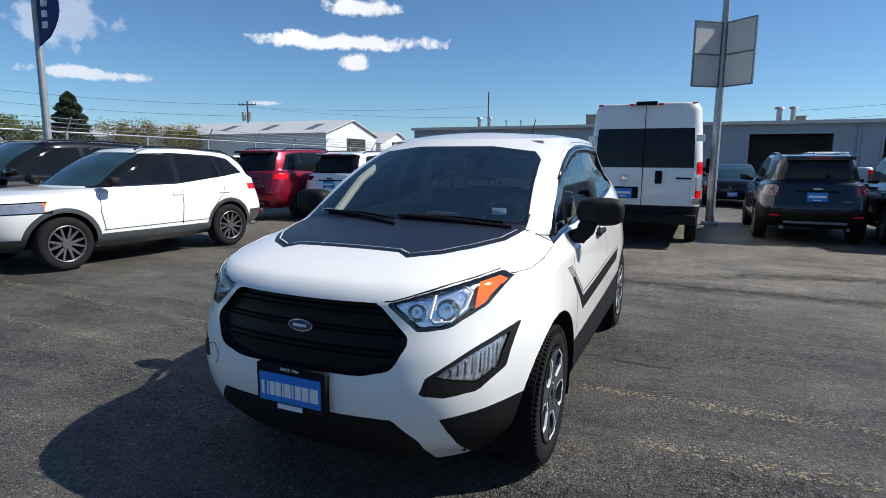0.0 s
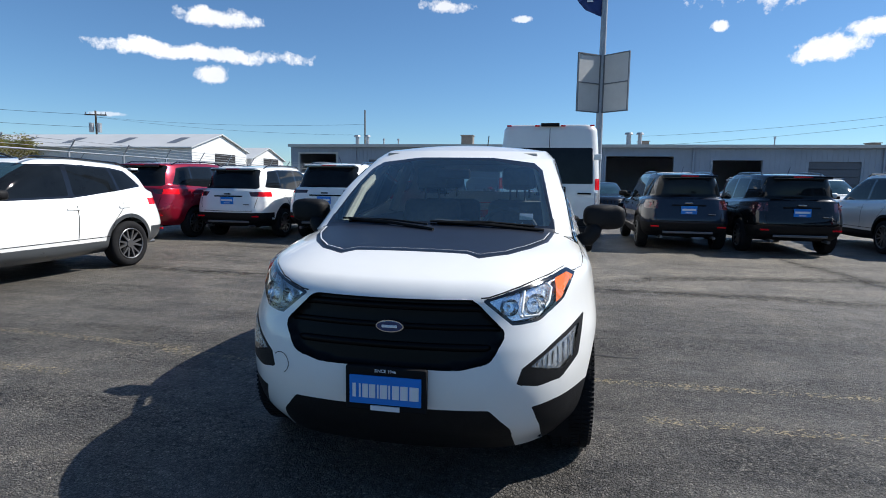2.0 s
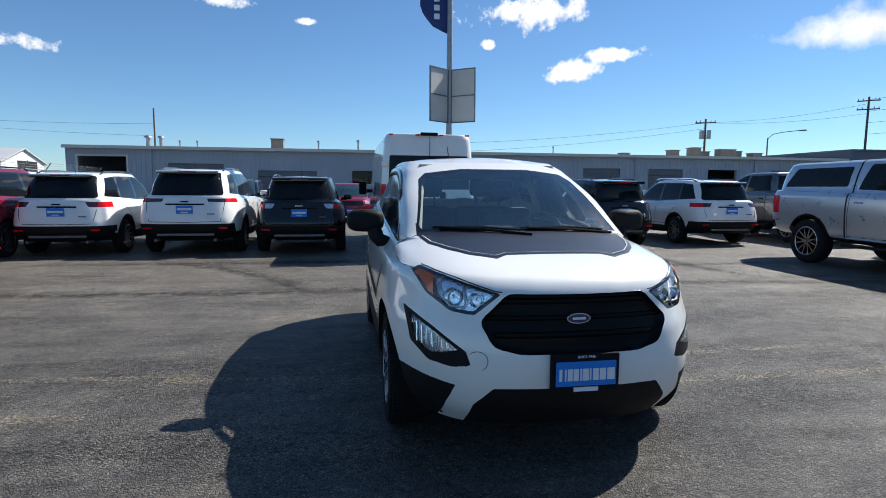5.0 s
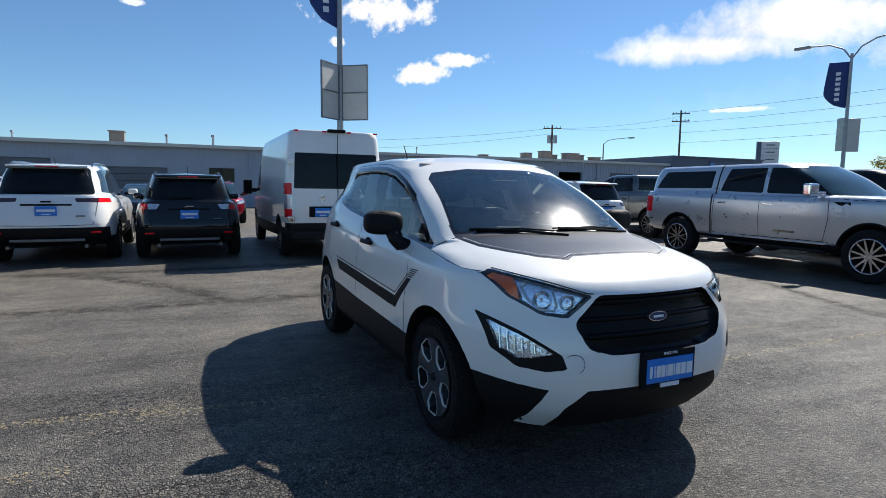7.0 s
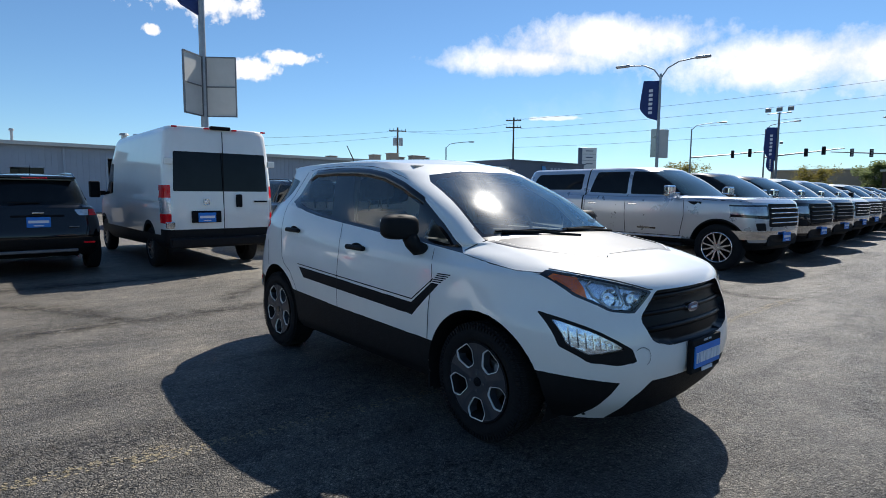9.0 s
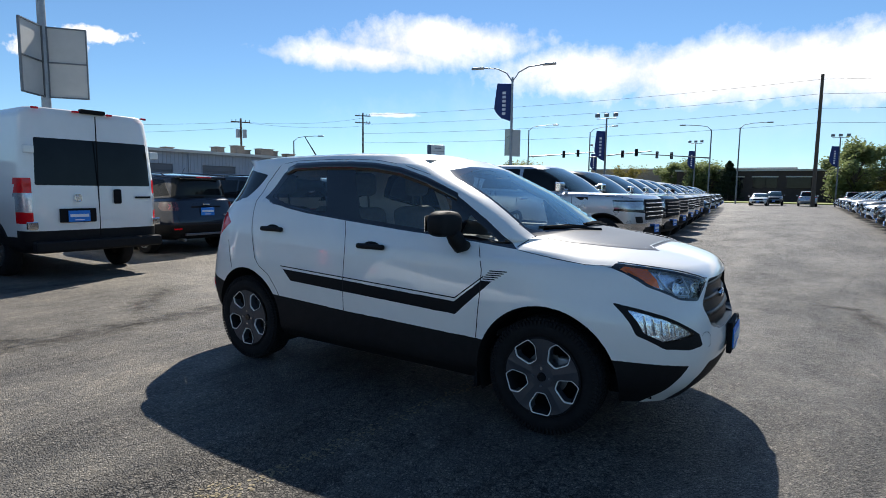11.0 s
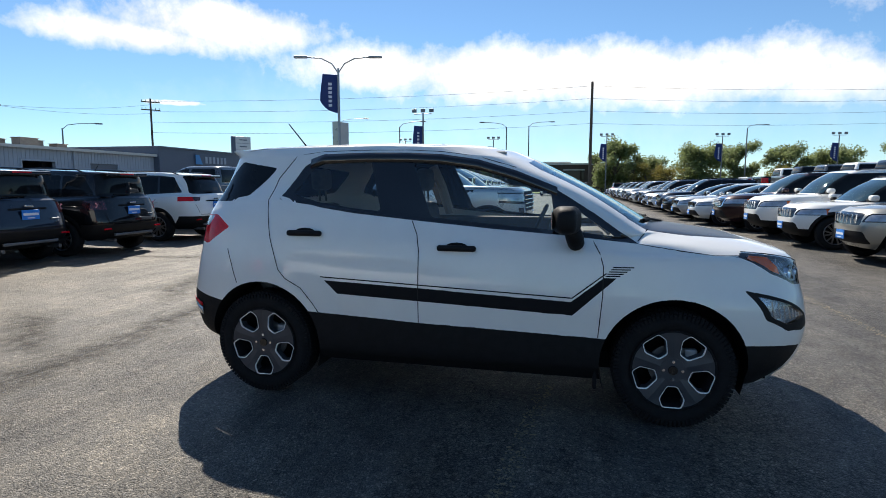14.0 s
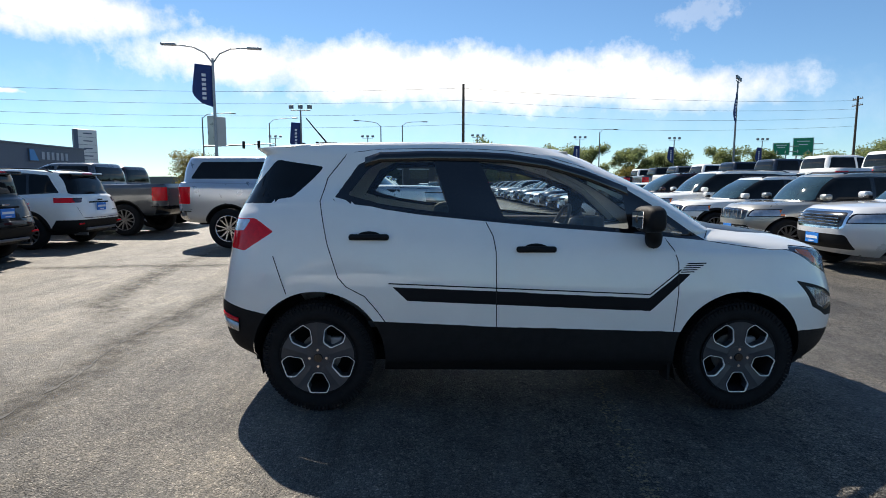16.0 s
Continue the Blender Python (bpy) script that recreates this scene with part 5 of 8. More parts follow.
def hero_wheel_meshes():
    """Tyre, dark face with five six-sided pockets, their bright machined edges, barrel, nut, brake disc, calliper, cap, tread."""
    r, rim, wd = 0.33, 0.226, 0.205
    y0 = -wd / 2 + 0.002
    P = lambda rad, deg, y=0.0: (rad * math.cos(radians(deg)), y0 + y, rad * math.sin(radians(deg)))
    # a pocket: distance from the hub and half width, inner edge to outer edge
    half = [(0.093, 0.027), (0.165, 0.067), (0.213, 0.050)]
    shape = rounded([(d, -w) for d, w in half] + [(d, w) for d, w in reversed(half)], 0.014, 4)
    mid = Vector((0.158, 0.0))
    dish = lambda d: 0.016 * max(0.0, 1.0 - d / 0.17) ** 1.2
    face, edge = bmesh.new(), bmesh.new()
    for k in range(5):
        a = 270 + 72 * k
        ca, sa = math.cos(radians(a)), math.sin(radians(a))
        put_at = lambda p, y: (p[0] * ca - p[1] * sa, y0 + y, p[0] * sa + p[1] * ca)
        n = len(shape)
        hole = [face.verts.new(put_at(p, 0.005 + dish(p[0]))) for p in shape]
        well = [face.verts.new(put_at(mid + (Vector(p) - mid) * 0.90, 0.060)) for p in shape]
        far = []
        for p in shape:
            # the point of this fifth's border that lies outwards of p
            dx, dy = p[0] - mid.x, p[1]
            t = 1e9
            for nx, ny, c in ((math.sin(radians(36)), math.cos(radians(36)), 0.0), (math.sin(radians(36)), -math.cos(radians(36)), 0.0)):
                den = nx * dx + ny * dy
                if den < -1e-9:
                    t = min(t, (c - nx * mid.x) / den)
            q, h = dx * dx + dy * dy, mid.x * dx
            t = min(t, (-h + math.sqrt(h * h + q * (rim * rim - mid.x ** 2))) / q)
            if dx < 0:
                t = min(t, (0.045 - mid.x) / dx)
            far.append((mid.x + dx * t, dy * t))
        out = [face.verts.new(put_at(p, dish(math.hypot(*p)))) for p in far]
        for i in range(n):
            j = (i + 1) % n
            face.faces.new((hole[i], hole[j], out[j], out[i]))
            face.faces.new((hole[j], hole[i], well[i], well[j]))
        e0 = [edge.verts.new(put_at(mid + (Vector(p) - mid) * 1.045, 0.000 + dish(p[0]))) for p in shape]
        e1 = [edge.verts.new(put_at(mid + (Vector(p) - mid) * 0.965, 0.001 + dish(p[0]))) for p in shape]
        e2 = [edge.verts.new(put_at(mid + (Vector(p) - mid) * 0.955, 0.010 + dish(p[0]))) for p in shape]
        for i in range(n):
            j = (i + 1) % n
            edge.faces.new((e0[i], e0[j], e1[j], e1[i]))
            edge.faces.new((e1[i], e1[j], e2[j], e2[i]))
    add_tube(face, P(0, 0, 0.008), P(0, 0, 0.04), 0.068, 0.072, 24)
    nuts = tube(P(0, 0, -0.001), P(0, 0, 0.02), 0.0085, 0.010, 6)
    cap = tube(P(0, 0, 0.000), P(0, 0, 0.02), 0.024, 0.030, 24)
    brake = tube((0, y0 + 0.085, 0), (0, y0 + 0.10, 0), 0.125, 0.125, 28)
    calliper = box((0.10, y0 + 0.09, 0.055), (0.07, 0.05, 0.11), None, 0.012)
    tread = bmesh.new()
    for k in range(84):
        a = 6.283185 * k / 84
        m = Matrix.Rotation(-a, 4, "Y")
        for j, yy in enumerate((-0.082, -0.028, 0.028, 0.082)):
            add_box(tread, (r - 0.005, yy * 0.84, 0), (0.012, 0.036, 0.017), m @ Matrix.Rotation(0.25 * (1 if j % 2 else -1), 4, "X"))
        for sg in (-1, 1):
            add_box(tread, (r - 0.024, sg * 0.0945, 0), (0.026, 0.012, 0.013), m)
    return (tyre_mesh(r - 0.003, rim, wd, 56), bm_mesh("rim_face", face, M_RIM), bm_mesh("machined_edge", edge, M_ALLOY), rim_barrel(rim, wd, M_DARK), bm_mesh("wheel_nuts", nuts, M_CHROME), bm_mesh("brake_disc", brake, M_DARKALLOY), bm_mesh("tread", tread, M_RUBBER), bm_mesh("brake_calliper", calliper, M_POLE), bm_mesh("centre_cap", cap, M_GLOSSBLACK))


def seat(name, x, y, parent, w=0.5, back=0.62):
    m = Matrix.Translation((x, y, 0))
    bm = bmesh.new()
    add_box(bm, (0.0, 0, 0.62), (0.52, w, 0.2), m @ pose(0, 0, 0, 0, -4, 0), 0.06)
    add_box(bm, (-0.30, 0, 0.97), (0.17, w * 0.96, back), m @ pose(-0.06, 0, 0.0, 0, -9, 0), 0.06)
    s = part(name, bm, M_SEAT, parent, "", True)
    bm = bmesh.new()
    add_box(bm, (-0.53, 0, 1.40), (0.10, 0.26, 0.18), m, 0.04)
    for yy in (-0.06, 0.06):
        add_tube(bm, Vector((x - 0.52, y + yy, 1.22)), Vector((x - 0.53, y + yy, 1.38)), 0.008)
    put("headrest", bm_mesh("headrest", bm, M_SEAT), s)
    return s


def hero_car():
    root = thing("compact_suv", "white compact crossover with black hood and door stripes, parked on asphalt", "car")
    sh = Shell(HERO_RINGS, 210, 10)
    wide = lambda p: np.abs(p[:, 1]) > 0.45
    nose = lambda p: (p[:, 0] > 1.45) & (p[:, 2] < 1.1)
    hoodok = lambda p: (p[:, 2] > 0.9) & (p[:, 2] < 1.18) & (p[:, 0] > 0.9)
    R_, L_ = (lambda p: p[:, 1] < 0), (lambda p: p[:, 1] > 0)
    # lower black plastic
    sh.cut(2, "S", [(-0.95, 0.562), (-0.852, 0.558), (-0.204, 0.529), (0.843, 0.497), (1.0, 0.49), (1.0, 0.0), (-0.95, 0.0)], lambda p: np.abs(p[:, 1]) > 0.3)
    sh.cut(2, "S", [(-2.2, 0.70), (-1.849, 0.657), (-1.70, 0.62), (-1.571, 0.596), (-1.50, 0.59), (-1.5, 0.0), (-2.2, 0.0)], lambda p: p[:, 0] < -1.4)
    for s in (1, -1):
        sh.cut(2, "F", [(s * a, b) for a, b in ((0.585, 0.455), (0.70, 0.47), (0.97, 0.505), (0.97, 0.1), (0.64, 0.1), (0.617, 0.352))], lambda p: p[:, 0] > 1.25)
    sh.cut(2, "F", rounded([(-0.415, 0.452), (0.415, 0.452), (0.50, 0.355), (0.53, 0.1), (-0.53, 0.1), (-0.50, 0.355)], 0.015), nose)
    for x in (1.26, -1.26):
        sh.cut(9, "S", disc(x, 0.335, 0.402, 72), lambda p: np.abs(p[:, 1]) > 0.55)
    # glass area on the sides
    sh.cut(3, "S", BELT + DLO_TOP, wide)
    front_pane = [(-0.150, 1.162), (0.215, 1.128), (0.60, 1.098), (0.565, 1.315), (0.352, 1.408), (0.117, 1.478), (-0.113, 1.508), (-0.300, 1.515)]
    rear_pane = [(-1.085, 1.298), (-0.872, 1.243), (-0.647, 1.210), (-0.475, 1.193), (-0.575, 1.515), (-0.86, 1.508), (-0.965, 1.455)]
    mirror_pane = [(0.665, 1.095), (0.93, 1.068), (0.715, 1.215)]
    sh.cut(4, "S", rounded(front_pane, 0.02), wide)
    sh.cut(5, "S", rounded(rear_pane, 0.02), wide)
    sh.cut(13, "S", rounded(mirror_pane, 0.015), wide)
    sh.cut(6, "S", rounded([(-1.55, 1.514), (-1.242, 1.468), (-1.30, 1.40), (-1.424, 1.283), (-1.80, 1.235)], 0.025), lambda p: (np.abs(p[:, 1]) > 0.42) & (p[:, 0] < -1.2))
    # windscreen with its dark border, rear window
    scr = [(-0.660, 1.118), (-0.45, 1.132), (0.45, 1.132), (0.660, 1.118), (0.572, 1.450), (0.515, 1.498), (0.25, 1.530), (-0.25, 1.530), (-0.515, 1.498), (-0.572, 1.450)]
    scr_ok = lambda p: (p[:, 0] > 0.32) & (p[:, 0] < 1.3)
    sh.cut(7, "F", scr, scr_ok, over=[0])
    sh.cut(8, "F", rounded([(-0.643, 1.130), (-0.45, 1.146), (0.45, 1.146), (0.643, 1.130), (0.548, 1.455), (0.25, 1.512), (-0.25, 1.512), (-0.548, 1.455)], 0.04), scr_ok, over=[7])
    sh.cut(10, "F", rounded([(-0.55, 1.27), (0.55, 1.27), (0.48, 1.48), (-0.48, 1.48)], 0.06), lambda p: p[:, 0] < -1.6)
    # vinyl bands
    hood = [(1.745, -0.325), (1.70, -0.265), (1.70, 0.265), (1.745, 0.325), (1.66, 0.45), (1.52, 0.545), (1.33, 0.625), (1.10, 0.66), (1.00, 0.655), (1.00, -0.655), (1.10, -0.66), (1.33, -0.625), (1.52, -0.545), (1.66, -0.45)]
    sh.cut(11, "T", hood, hoodok, over=[0])
    edge_pts = [(1.16, 0.632), (1.32, 0.603), (1.50, 0.525), (1.635, 0.435), (1.712, 0.325), (1.676, 0.262), (1.676, 0.0)]
    for s in (1, -1):
        strip("pin_line", sh.line("T", [(a, s * b) for a, b in edge_pts], lambda p: hoodok(p) & (p[:, 1] * s > -0.1), 0.007, 0.008), M_WHITE, root)
    band = [(-0.812, 0.766), (0.695, 0.700), (0.872, 0.842), (0.94, 0.842), (0.703, 0.622), (-0.725, 0.684)]
    sh.cut(11, "S", band, lambda p: (np.abs(p[:, 1]) > 0.7), over=[0])
    # lamps and grille
    for s in (1, -1):
        q = lambda pts: [(s * a, b) for a, b in pts]
        sh.cut(20, "F", rounded(q([(0.375, 0.893), (0.50, 0.792), (0.60, 0.803), (0.70, 0.872), (0.752, 0.965), (0.71, 0.988), (0.55, 0.945)]), 0.012), nose)
        sh.cut(14, "F", rounded(q([(0.398, 0.888), (0.505, 0.803), (0.595, 0.815), (0.685, 0.878), (0.738, 0.962), (0.708, 0.976), (0.55, 0.933)]), 0.012), nose)
        sh.cut(15, "F", rounded(q([(0.798, 0.79), (0.68, 0.722), (0.542, 0.625), (0.522, 0.562), (0.60, 0.545), (0.70, 0.555), (0.775, 0.625)]), 0.012), nose)
        sh.cut(16, "F", rounded(q([(0.776, 0.757), (0.68, 0.702), (0.572, 0.627), (0.64, 0.606), (0.70, 0.590), (0.756, 0.635)]), 0.012), nose)
    sh.cut(17, "F", rounded(GRILLE, 0.03), lambda p: p[:, 0] > 1.7)
    tail = lambda p: p[:, 0] < -1.4
    sh.cut(18, "S", rounded([(-1.95, 1.155), (-1.64, 1.158), (-1.52, 1.082), (-1.707, 0.965), (-1.95, 0.995)], 0.02), tail)
    sh.cut(19, "S", rounded([(-1.95, 1.150), (-1.675, 1.150), (-1.715, 1.085), (-1.95, 1.065)], 0.01), tail, over=[18])
    sh.weld()
    sh.push(17, (-0.035, 0, 0))
    body = put("body", sh.mesh("body", 0, M_WHITE), root)
    for nm, z, mat, side, lab in (
            ("lower_cladding", 2, M_TRIM, None, "black textured plastic cladding"), ("window_surround", 3, M_GLOSSBLACK, R_, ""), ("window_surround", 3, M_GLOSSBLACK, L_, ""),
            ("front_door_window", 4, M_GLASS, R_, ""), ("front_door_window", 4, M_GLASS, L_, ""), ("rear_door_window", 5, M_GLASS, R_, ""), ("rear_door_window", 5, M_GLASS, L_, ""),
            ("mirror_corner_window", 13, M_GLASS, R_, ""), ("mirror_corner_window", 13, M_GLASS, L_, ""), ("quarter_window", 6, M_TINT, R_, ""), ("quarter_window", 6, M_TINT, L_, ""),
            ("windscreen_border", 7, M_GLOSSBLACK, None, ""), ("windscreen", 8, M_GLAREGLASS, None, ""), ("rear_window", 10, M_GLASS, None, ""),
            ("hood_stripe", 11, M_VINYL, lambda c: c[:, 2] > 0.95, "dark matt vinyl band"), ("door_stripe", 11, M_SIDEVINYL, lambda c: (c[:, 2] < 0.95) & (c[:, 1] < 0), "black vinyl band"),
            ("door_stripe", 11, M_SIDEVINYL, lambda c: (c[:, 2] < 0.95) & (c[:, 1] > 0), "black vinyl band"), ("fog_lamp_bezel", 15, M_TRIM, R_, ""), ("fog_lamp_bezel", 15, M_TRIM, L_, ""),
            ("grille", 17, M_GREYGLOSS, None, "dark grille panel"), ("tail_lamp", 18, M_REDLENS, R_, "red lens"), ("tail_lamp", 18, M_REDLENS, L_, "red lens"), ("reversing_lens", 19, M_CLEARLENS, R_, ""), ("reversing_lens", 19, M_CLEARLENS, L_, "")):
        me = sh.mesh(nm, z, mat, side)
        if me:
            ob = put(nm, me, root, None, lab)
            if mat in (M_GLASS, M_GLAREGLASS):
                ob.visible_shadow = False
    # lamps: reflector bowl behind a clear lens
    for s in (1, -1):
        side = R_ if s < 0 else L_
        for nm, z, pts in (("headlight", 14, ((0.485, 0.862, 0.036), (0.585, 0.868, 0.046))), ("fog_lamp", 16, ())):
            me = sh.mesh("reflector", z, M_REFLECTOR, side)
            me.transform(Matrix.Translation((-0.03 if z == 14 else -0.015, -s * 0.008, 0)))
            lamp = put(nm, me, root, None, "clear lamp with bright reflector")
            if z == 14:
                put("lamp_border", sh.mesh("lamp_border", 20, M_GLOSSBLACK, side), lamp)
            lens = put("lens", sh.mesh("lens", z, M_LENS, side), lamp)
            lens.visible_shadow = False
            for a, b, rr in pts:
                xx = sh.find("F", s * a, b, nose)
                yaw = Matrix.Translation((xx - 0.016, s * a, b)) @ Matrix.Rotation(radians(s * 28), 4, "Z")
                v, f = [], []
                for i, (rad, dep) in enumerate(((1.0, 0.006), (0.9, 0.0), (0.72, -0.012), (0.45, -0.024), (0.2, -0.028), (0.18, -0.012), (0.0, -0.008))):
                    for k in range(20):
                        t = 6.283185 * k / 20
                        v.append(yaw @ Vector((dep, rr * rad * math.cos(t), rr * rad * math.sin(t))))
                for i in range(6):
                    for k in range(20):
                        f.append((i * 20 + k, i * 20 + (k + 1) % 20, (i + 1) * 20 + (k + 1) % 20, (i + 1) * 20 + k))
                put("bowl", mesh_from("bowl", v, f, M_CHROME, True), lamp)
            if nm == "headlight":
                bm = bmesh.new()
                pts = [(0.622, 0.945), (0.648, 0.925), (0.640, 0.872), (0.600, 0.825), (0.545, 0.822), (0.532, 0.842), (0.540, 0.925)]
                add_path(bm, [(sh.find("F", s * a, b, nose) - 0.012, s * a, b) for a, b in pts], 0.005, 6)
                put("bracket", bm_mesh("bracket", bm, M_INK, True), lamp, None, "bright inner trim ring")
            if nm == "fog_lamp":
                for k in range(8):
                    u = k / 7
                    yy, z0, z1 = 0.60 + 0.145 * u, 0.628 - 0.01 * u + 0.02 * max(0, u - 0.6), 0.640 + 0.085 * u
                    xa, xb = sh.find("F", s * yy, z0, nose), sh.find("F", s * yy, z1, nose)
                    put("lens_rib", bm_mesh("lens_rib", tube((xa - 0.004, s * yy, z0), (xb - 0.004, s * yy, z1), 0.004, None, 6), M_CHROME), lamp)
            else:
                am = [(0.664, 0.866), (0.688, 0.882), (0.737, 0.959), (0.708, 0.973), (0.658, 0.960), (0.664, 0.910)]
                v, f = [], []
                for a, b in am:
                    v.append((sh.find("F", s * a, b, nose) + 0.002, s * (a + 0.004), b))
                put("side_marker", mesh_from("side_marker", v, [tuple(range(6))], M_AMBER), lamp, None, "amber marker lens")
    # grille bars, oval badge
    for row, zz in enumerate((0.872, 0.838, 0.815, 0.742, 0.716, 0.676, 0.652)):
        half = 0.33 + (0.895 - zz) * 0.9 if zz > 0.765 else 0.45 - (0.765 - zz) * 0.5
        for k in range(17):
            yy = (k - 8 + 0.5 * (row % 2)) * 0.056
            if abs(yy) < half - 0.02 and not (abs(yy) < 0.075 and abs(zz - 0.776) < 0.05):
                xx = sh.find("F", yy, zz, nose)
                cell = prism([(yy - 0.022, zz - 0.006), (yy - 0.012, zz - 0.012), (yy + 0.012, zz - 0.012), (yy + 0.022, zz - 0.006), (yy + 0.013, zz + 0.010), (yy - 0.013, zz + 0.010)], 0.022, "x", xx - 0.030)
                part("grille_tooth", cell, M_GREYGLOSS, root)
    for k, zz in enumerate((0.855, 0.776, 0.698)):
        half = 0.35 + (0.895 - zz) * 0.9 if zz > 0.765 else 0.46 - (0.765 - zz) * 0.5
        bm = bmesh.new()
        add_path(bm, [(sh.find("F", half * u, zz, nose) - (0.004 if abs(u) < 0.95 else 0.03), half * u, zz) for u in np.linspace(-1, 1, 21)], 0.014 if k % 2 else 0.017, 8)
        part("grille_bar", bm, M_GREYGLOSS, root, "", True)
    tow = [(-0.491 + 0.045 * math.cos(a), 0.585 + 0.045 * math.sin(a)) for a in np.linspace(-1.1, 2.4, 12)]
    strip("tow_cover_gap", sh.line("F", tow, nose, 0.003, 0.003, 0.02), M_GAP, root)
    xb = sh.find("F", 0, 0.776, nose)
    for nm, a, b, d, mat in (("badge", 0.062, 0.027, 0.040, M_CHROME), ("badge_field", 0.056, 0.022, 0.043, surface("badge_blue", (0.012, 0.035, 0.12), rough=0.15, coat=1.0))):
        bm = bmesh.new()
        bmesh.ops.create_cone(bm, cap_ends=True, segments=32, radius1=1, radius2=0.96, depth=0.02, matrix=Matrix.Translation((xb + d - 0.03, 0, 0.776)) @ Matrix.Rotation(radians(90), 4, "Y") @ Matrix.Diagonal((b, a, 1, 1)))
        part(nm, bm, mat, root)
    part("badge_bar", box((xb + 0.0235, 0, 0.776), (0.004, 0.066, 0.012), None, 0.003), M_INK, root)
    # placard in a black frame
    fr = put("placard_frame", bm_mesh("placard_frame", box((2.115, 0.007, 0.535), (0.03, 0.338, 0.182), None, 0.008), M_DARK), root, None, "black placard frame")
    put("placard", bm_mesh("placard", box((2.133, 0.007, 0.533), (0.008, 0.298, 0.118), None, 0.003), M_PLATEBLUE), fr, None, "blue dealer placard")
    for k, (yy, ww) in enumerate(((-0.118, 0.012), (-0.096, 0.006), (-0.075, 0.020), (-0.048, 0.022), (-0.026, 0.006), (-0.004, 0.026), (0.018, 0.006), (0.042, 0.024), (0.074, 0.026), (0.112, 0.032))):
        put("lettering_bar", bm_mesh("bar", box((2.139, 0.007 + yy * 1.08, 0.53), (0.004, ww * 1.15, 0.056)), M_INK), fr)
    put("lettering_bar", bm_mesh("bar", box((2.134, 0.007, 0.459), (0.006, 0.12, 0.02)), M_INK), fr)
    cu = bpy.data.curves.new("since", "FONT")
    cu.body, cu.size, cu.align_x, cu.align_y, cu.extrude = "SINCE 1946", 0.018, "CENTER", "CENTER", 0.001
    cu.materials.append(M_INK)
    tx = new("frame_text", cu)
    tx.parent = fr
    tx.matrix_basis = pose(2.1315, 0.007, 0.612, 90, 0, 90)
    # seams, thin stripe lines and strakes
    for s in (1, -1):
        ok = lambda p: (p[:, 1] * s > 0.4)
        for pts in ([(-1.10, 1.548), (-1.215, 1.40), (-1.248, 1.26), (-1.195, 1.015), (-1.13, 0.82), (-1.08, 0.765), (-0.975, 0.71), (-0.90, 0.62), (-0.854, 0.553)],
                    [(-0.262, 1.139), (-0.222, 1.06), (-0.206, 0.97), (-0.202, 0.53)], [(0.80, 1.058), (0.845, 0.98), (0.868, 0.905), (0.868, 0.75), (0.848, 0.50)],
                    [(1.055, 1.045), (1.095, 1.082), (1.12, 1.105)], [(1.06, 1.028), (1.28, 0.997), (1.46, 0.974), (1.60, 0.972)], [(-1.52, 0.94), (-1.44, 0.72)]):
            strip("panel_gap", sh.line("S", pts, ok, 0.0055), M_GAP, root)
        strip("panel_gap", sh.line("S", [(0.352, 1.465), (0.117, 1.533), (-0.113, 1.566), (-0.331, 1.578), (-0.604, 1.580), (-0.90, 1.575), (-1.06, 1.555)], lambda p: (p[:, 1] * s > 0.4) & (p[:, 2] > 1.0), 0.004), M_GAP, root)
        strip("pin_stripe", sh.line("S", [(-0.836, 0.786), (0.70, 0.722), (0.885, 0.868)], ok, 0.007), M_SIDEVINYL, root)
        for k in range(5):
            z = 0.852 + 0.0125 * k
            strip("strake", sh.line("S", [(0.880 + 0.010 * k, z), (0.960 + 0.018 * k, z + 0.002)], ok, 0.0065), M_SIDEVINYL, root)
        nk = lambda p: (p[:, 1] * s > 0.0) & nose(p)
        strip("hood_gap", sh.line("F", [(s * 0.37, 0.903), (s * 0.40, 0.905), (s * 0.55, 0.953), (s * 0.70, 0.992)], nk, 0.006, 0.006), M_GAP, root)
        top = lambda p: (p[:, 1] * s > 0.3) & (p[:, 2] > 1.45)
        strip("roof_ditch_moulding", sh.line("T", [(-0.1, s * 0.561), (-0.4, s * 0.565), (-1.0, s * 0.56), (-1.5, s * 0.54)], top, 0.018, 0.003, 0.06), M_TRIM, root)
        # door handles
        for x0, z in ((-0.948, 1.056), (0.028, 0.986)):
            y = sh.find("S", x0, z, ok)
            h = part("door_handle", box((x0, y + s * 0.018, z), (0.235, 0.034, 0.036), None, 0.014), M_TRIM, root, "black door handle", True)
            bm = bmesh.new()
            bmesh.ops.create_uvsphere(bm, u_segments=20, v_segments=8, radius=1.0, matrix=Matrix.Translation((x0 + 0.0, y + s * 0.001, z)) @ Matrix.Diagonal((0.075, 0.004, 0.034, 1)))
            put("handle_cup", bm_mesh("handle_cup", bm, M_DARK, True), h)
        # window visors
        v, f = [], []
        vis = [(0.60, 1.338), (0.352, 1.438), (0.117, 1.506), (-0.113, 1.540), (-0.331, 1.552), (-0.604, 1.555), (-0.90, 1.547), (-0.99, 1.515)]
        for x0, z in vis:
            y = sh.find("S", x0, z, ok)
            for dz, dy in ((0.008, 0.003), (-0.02, 0.014), (-0.052, 0.022)):
                v.append((x0, y + s * dy, z + dz))
        for k in range(len(vis) - 1):
            for j in range(2):
                f.append((3 * k + j, 3 * k + j + 1, 3 * k + j + 4, 3 * k + j + 3))
        ob = put("window_visor", mesh_from("window_visor", v, f, M_GLOSSBLACK, True), root, None, "smoked plastic window visor")
        finish_shell(ob, 0.003)
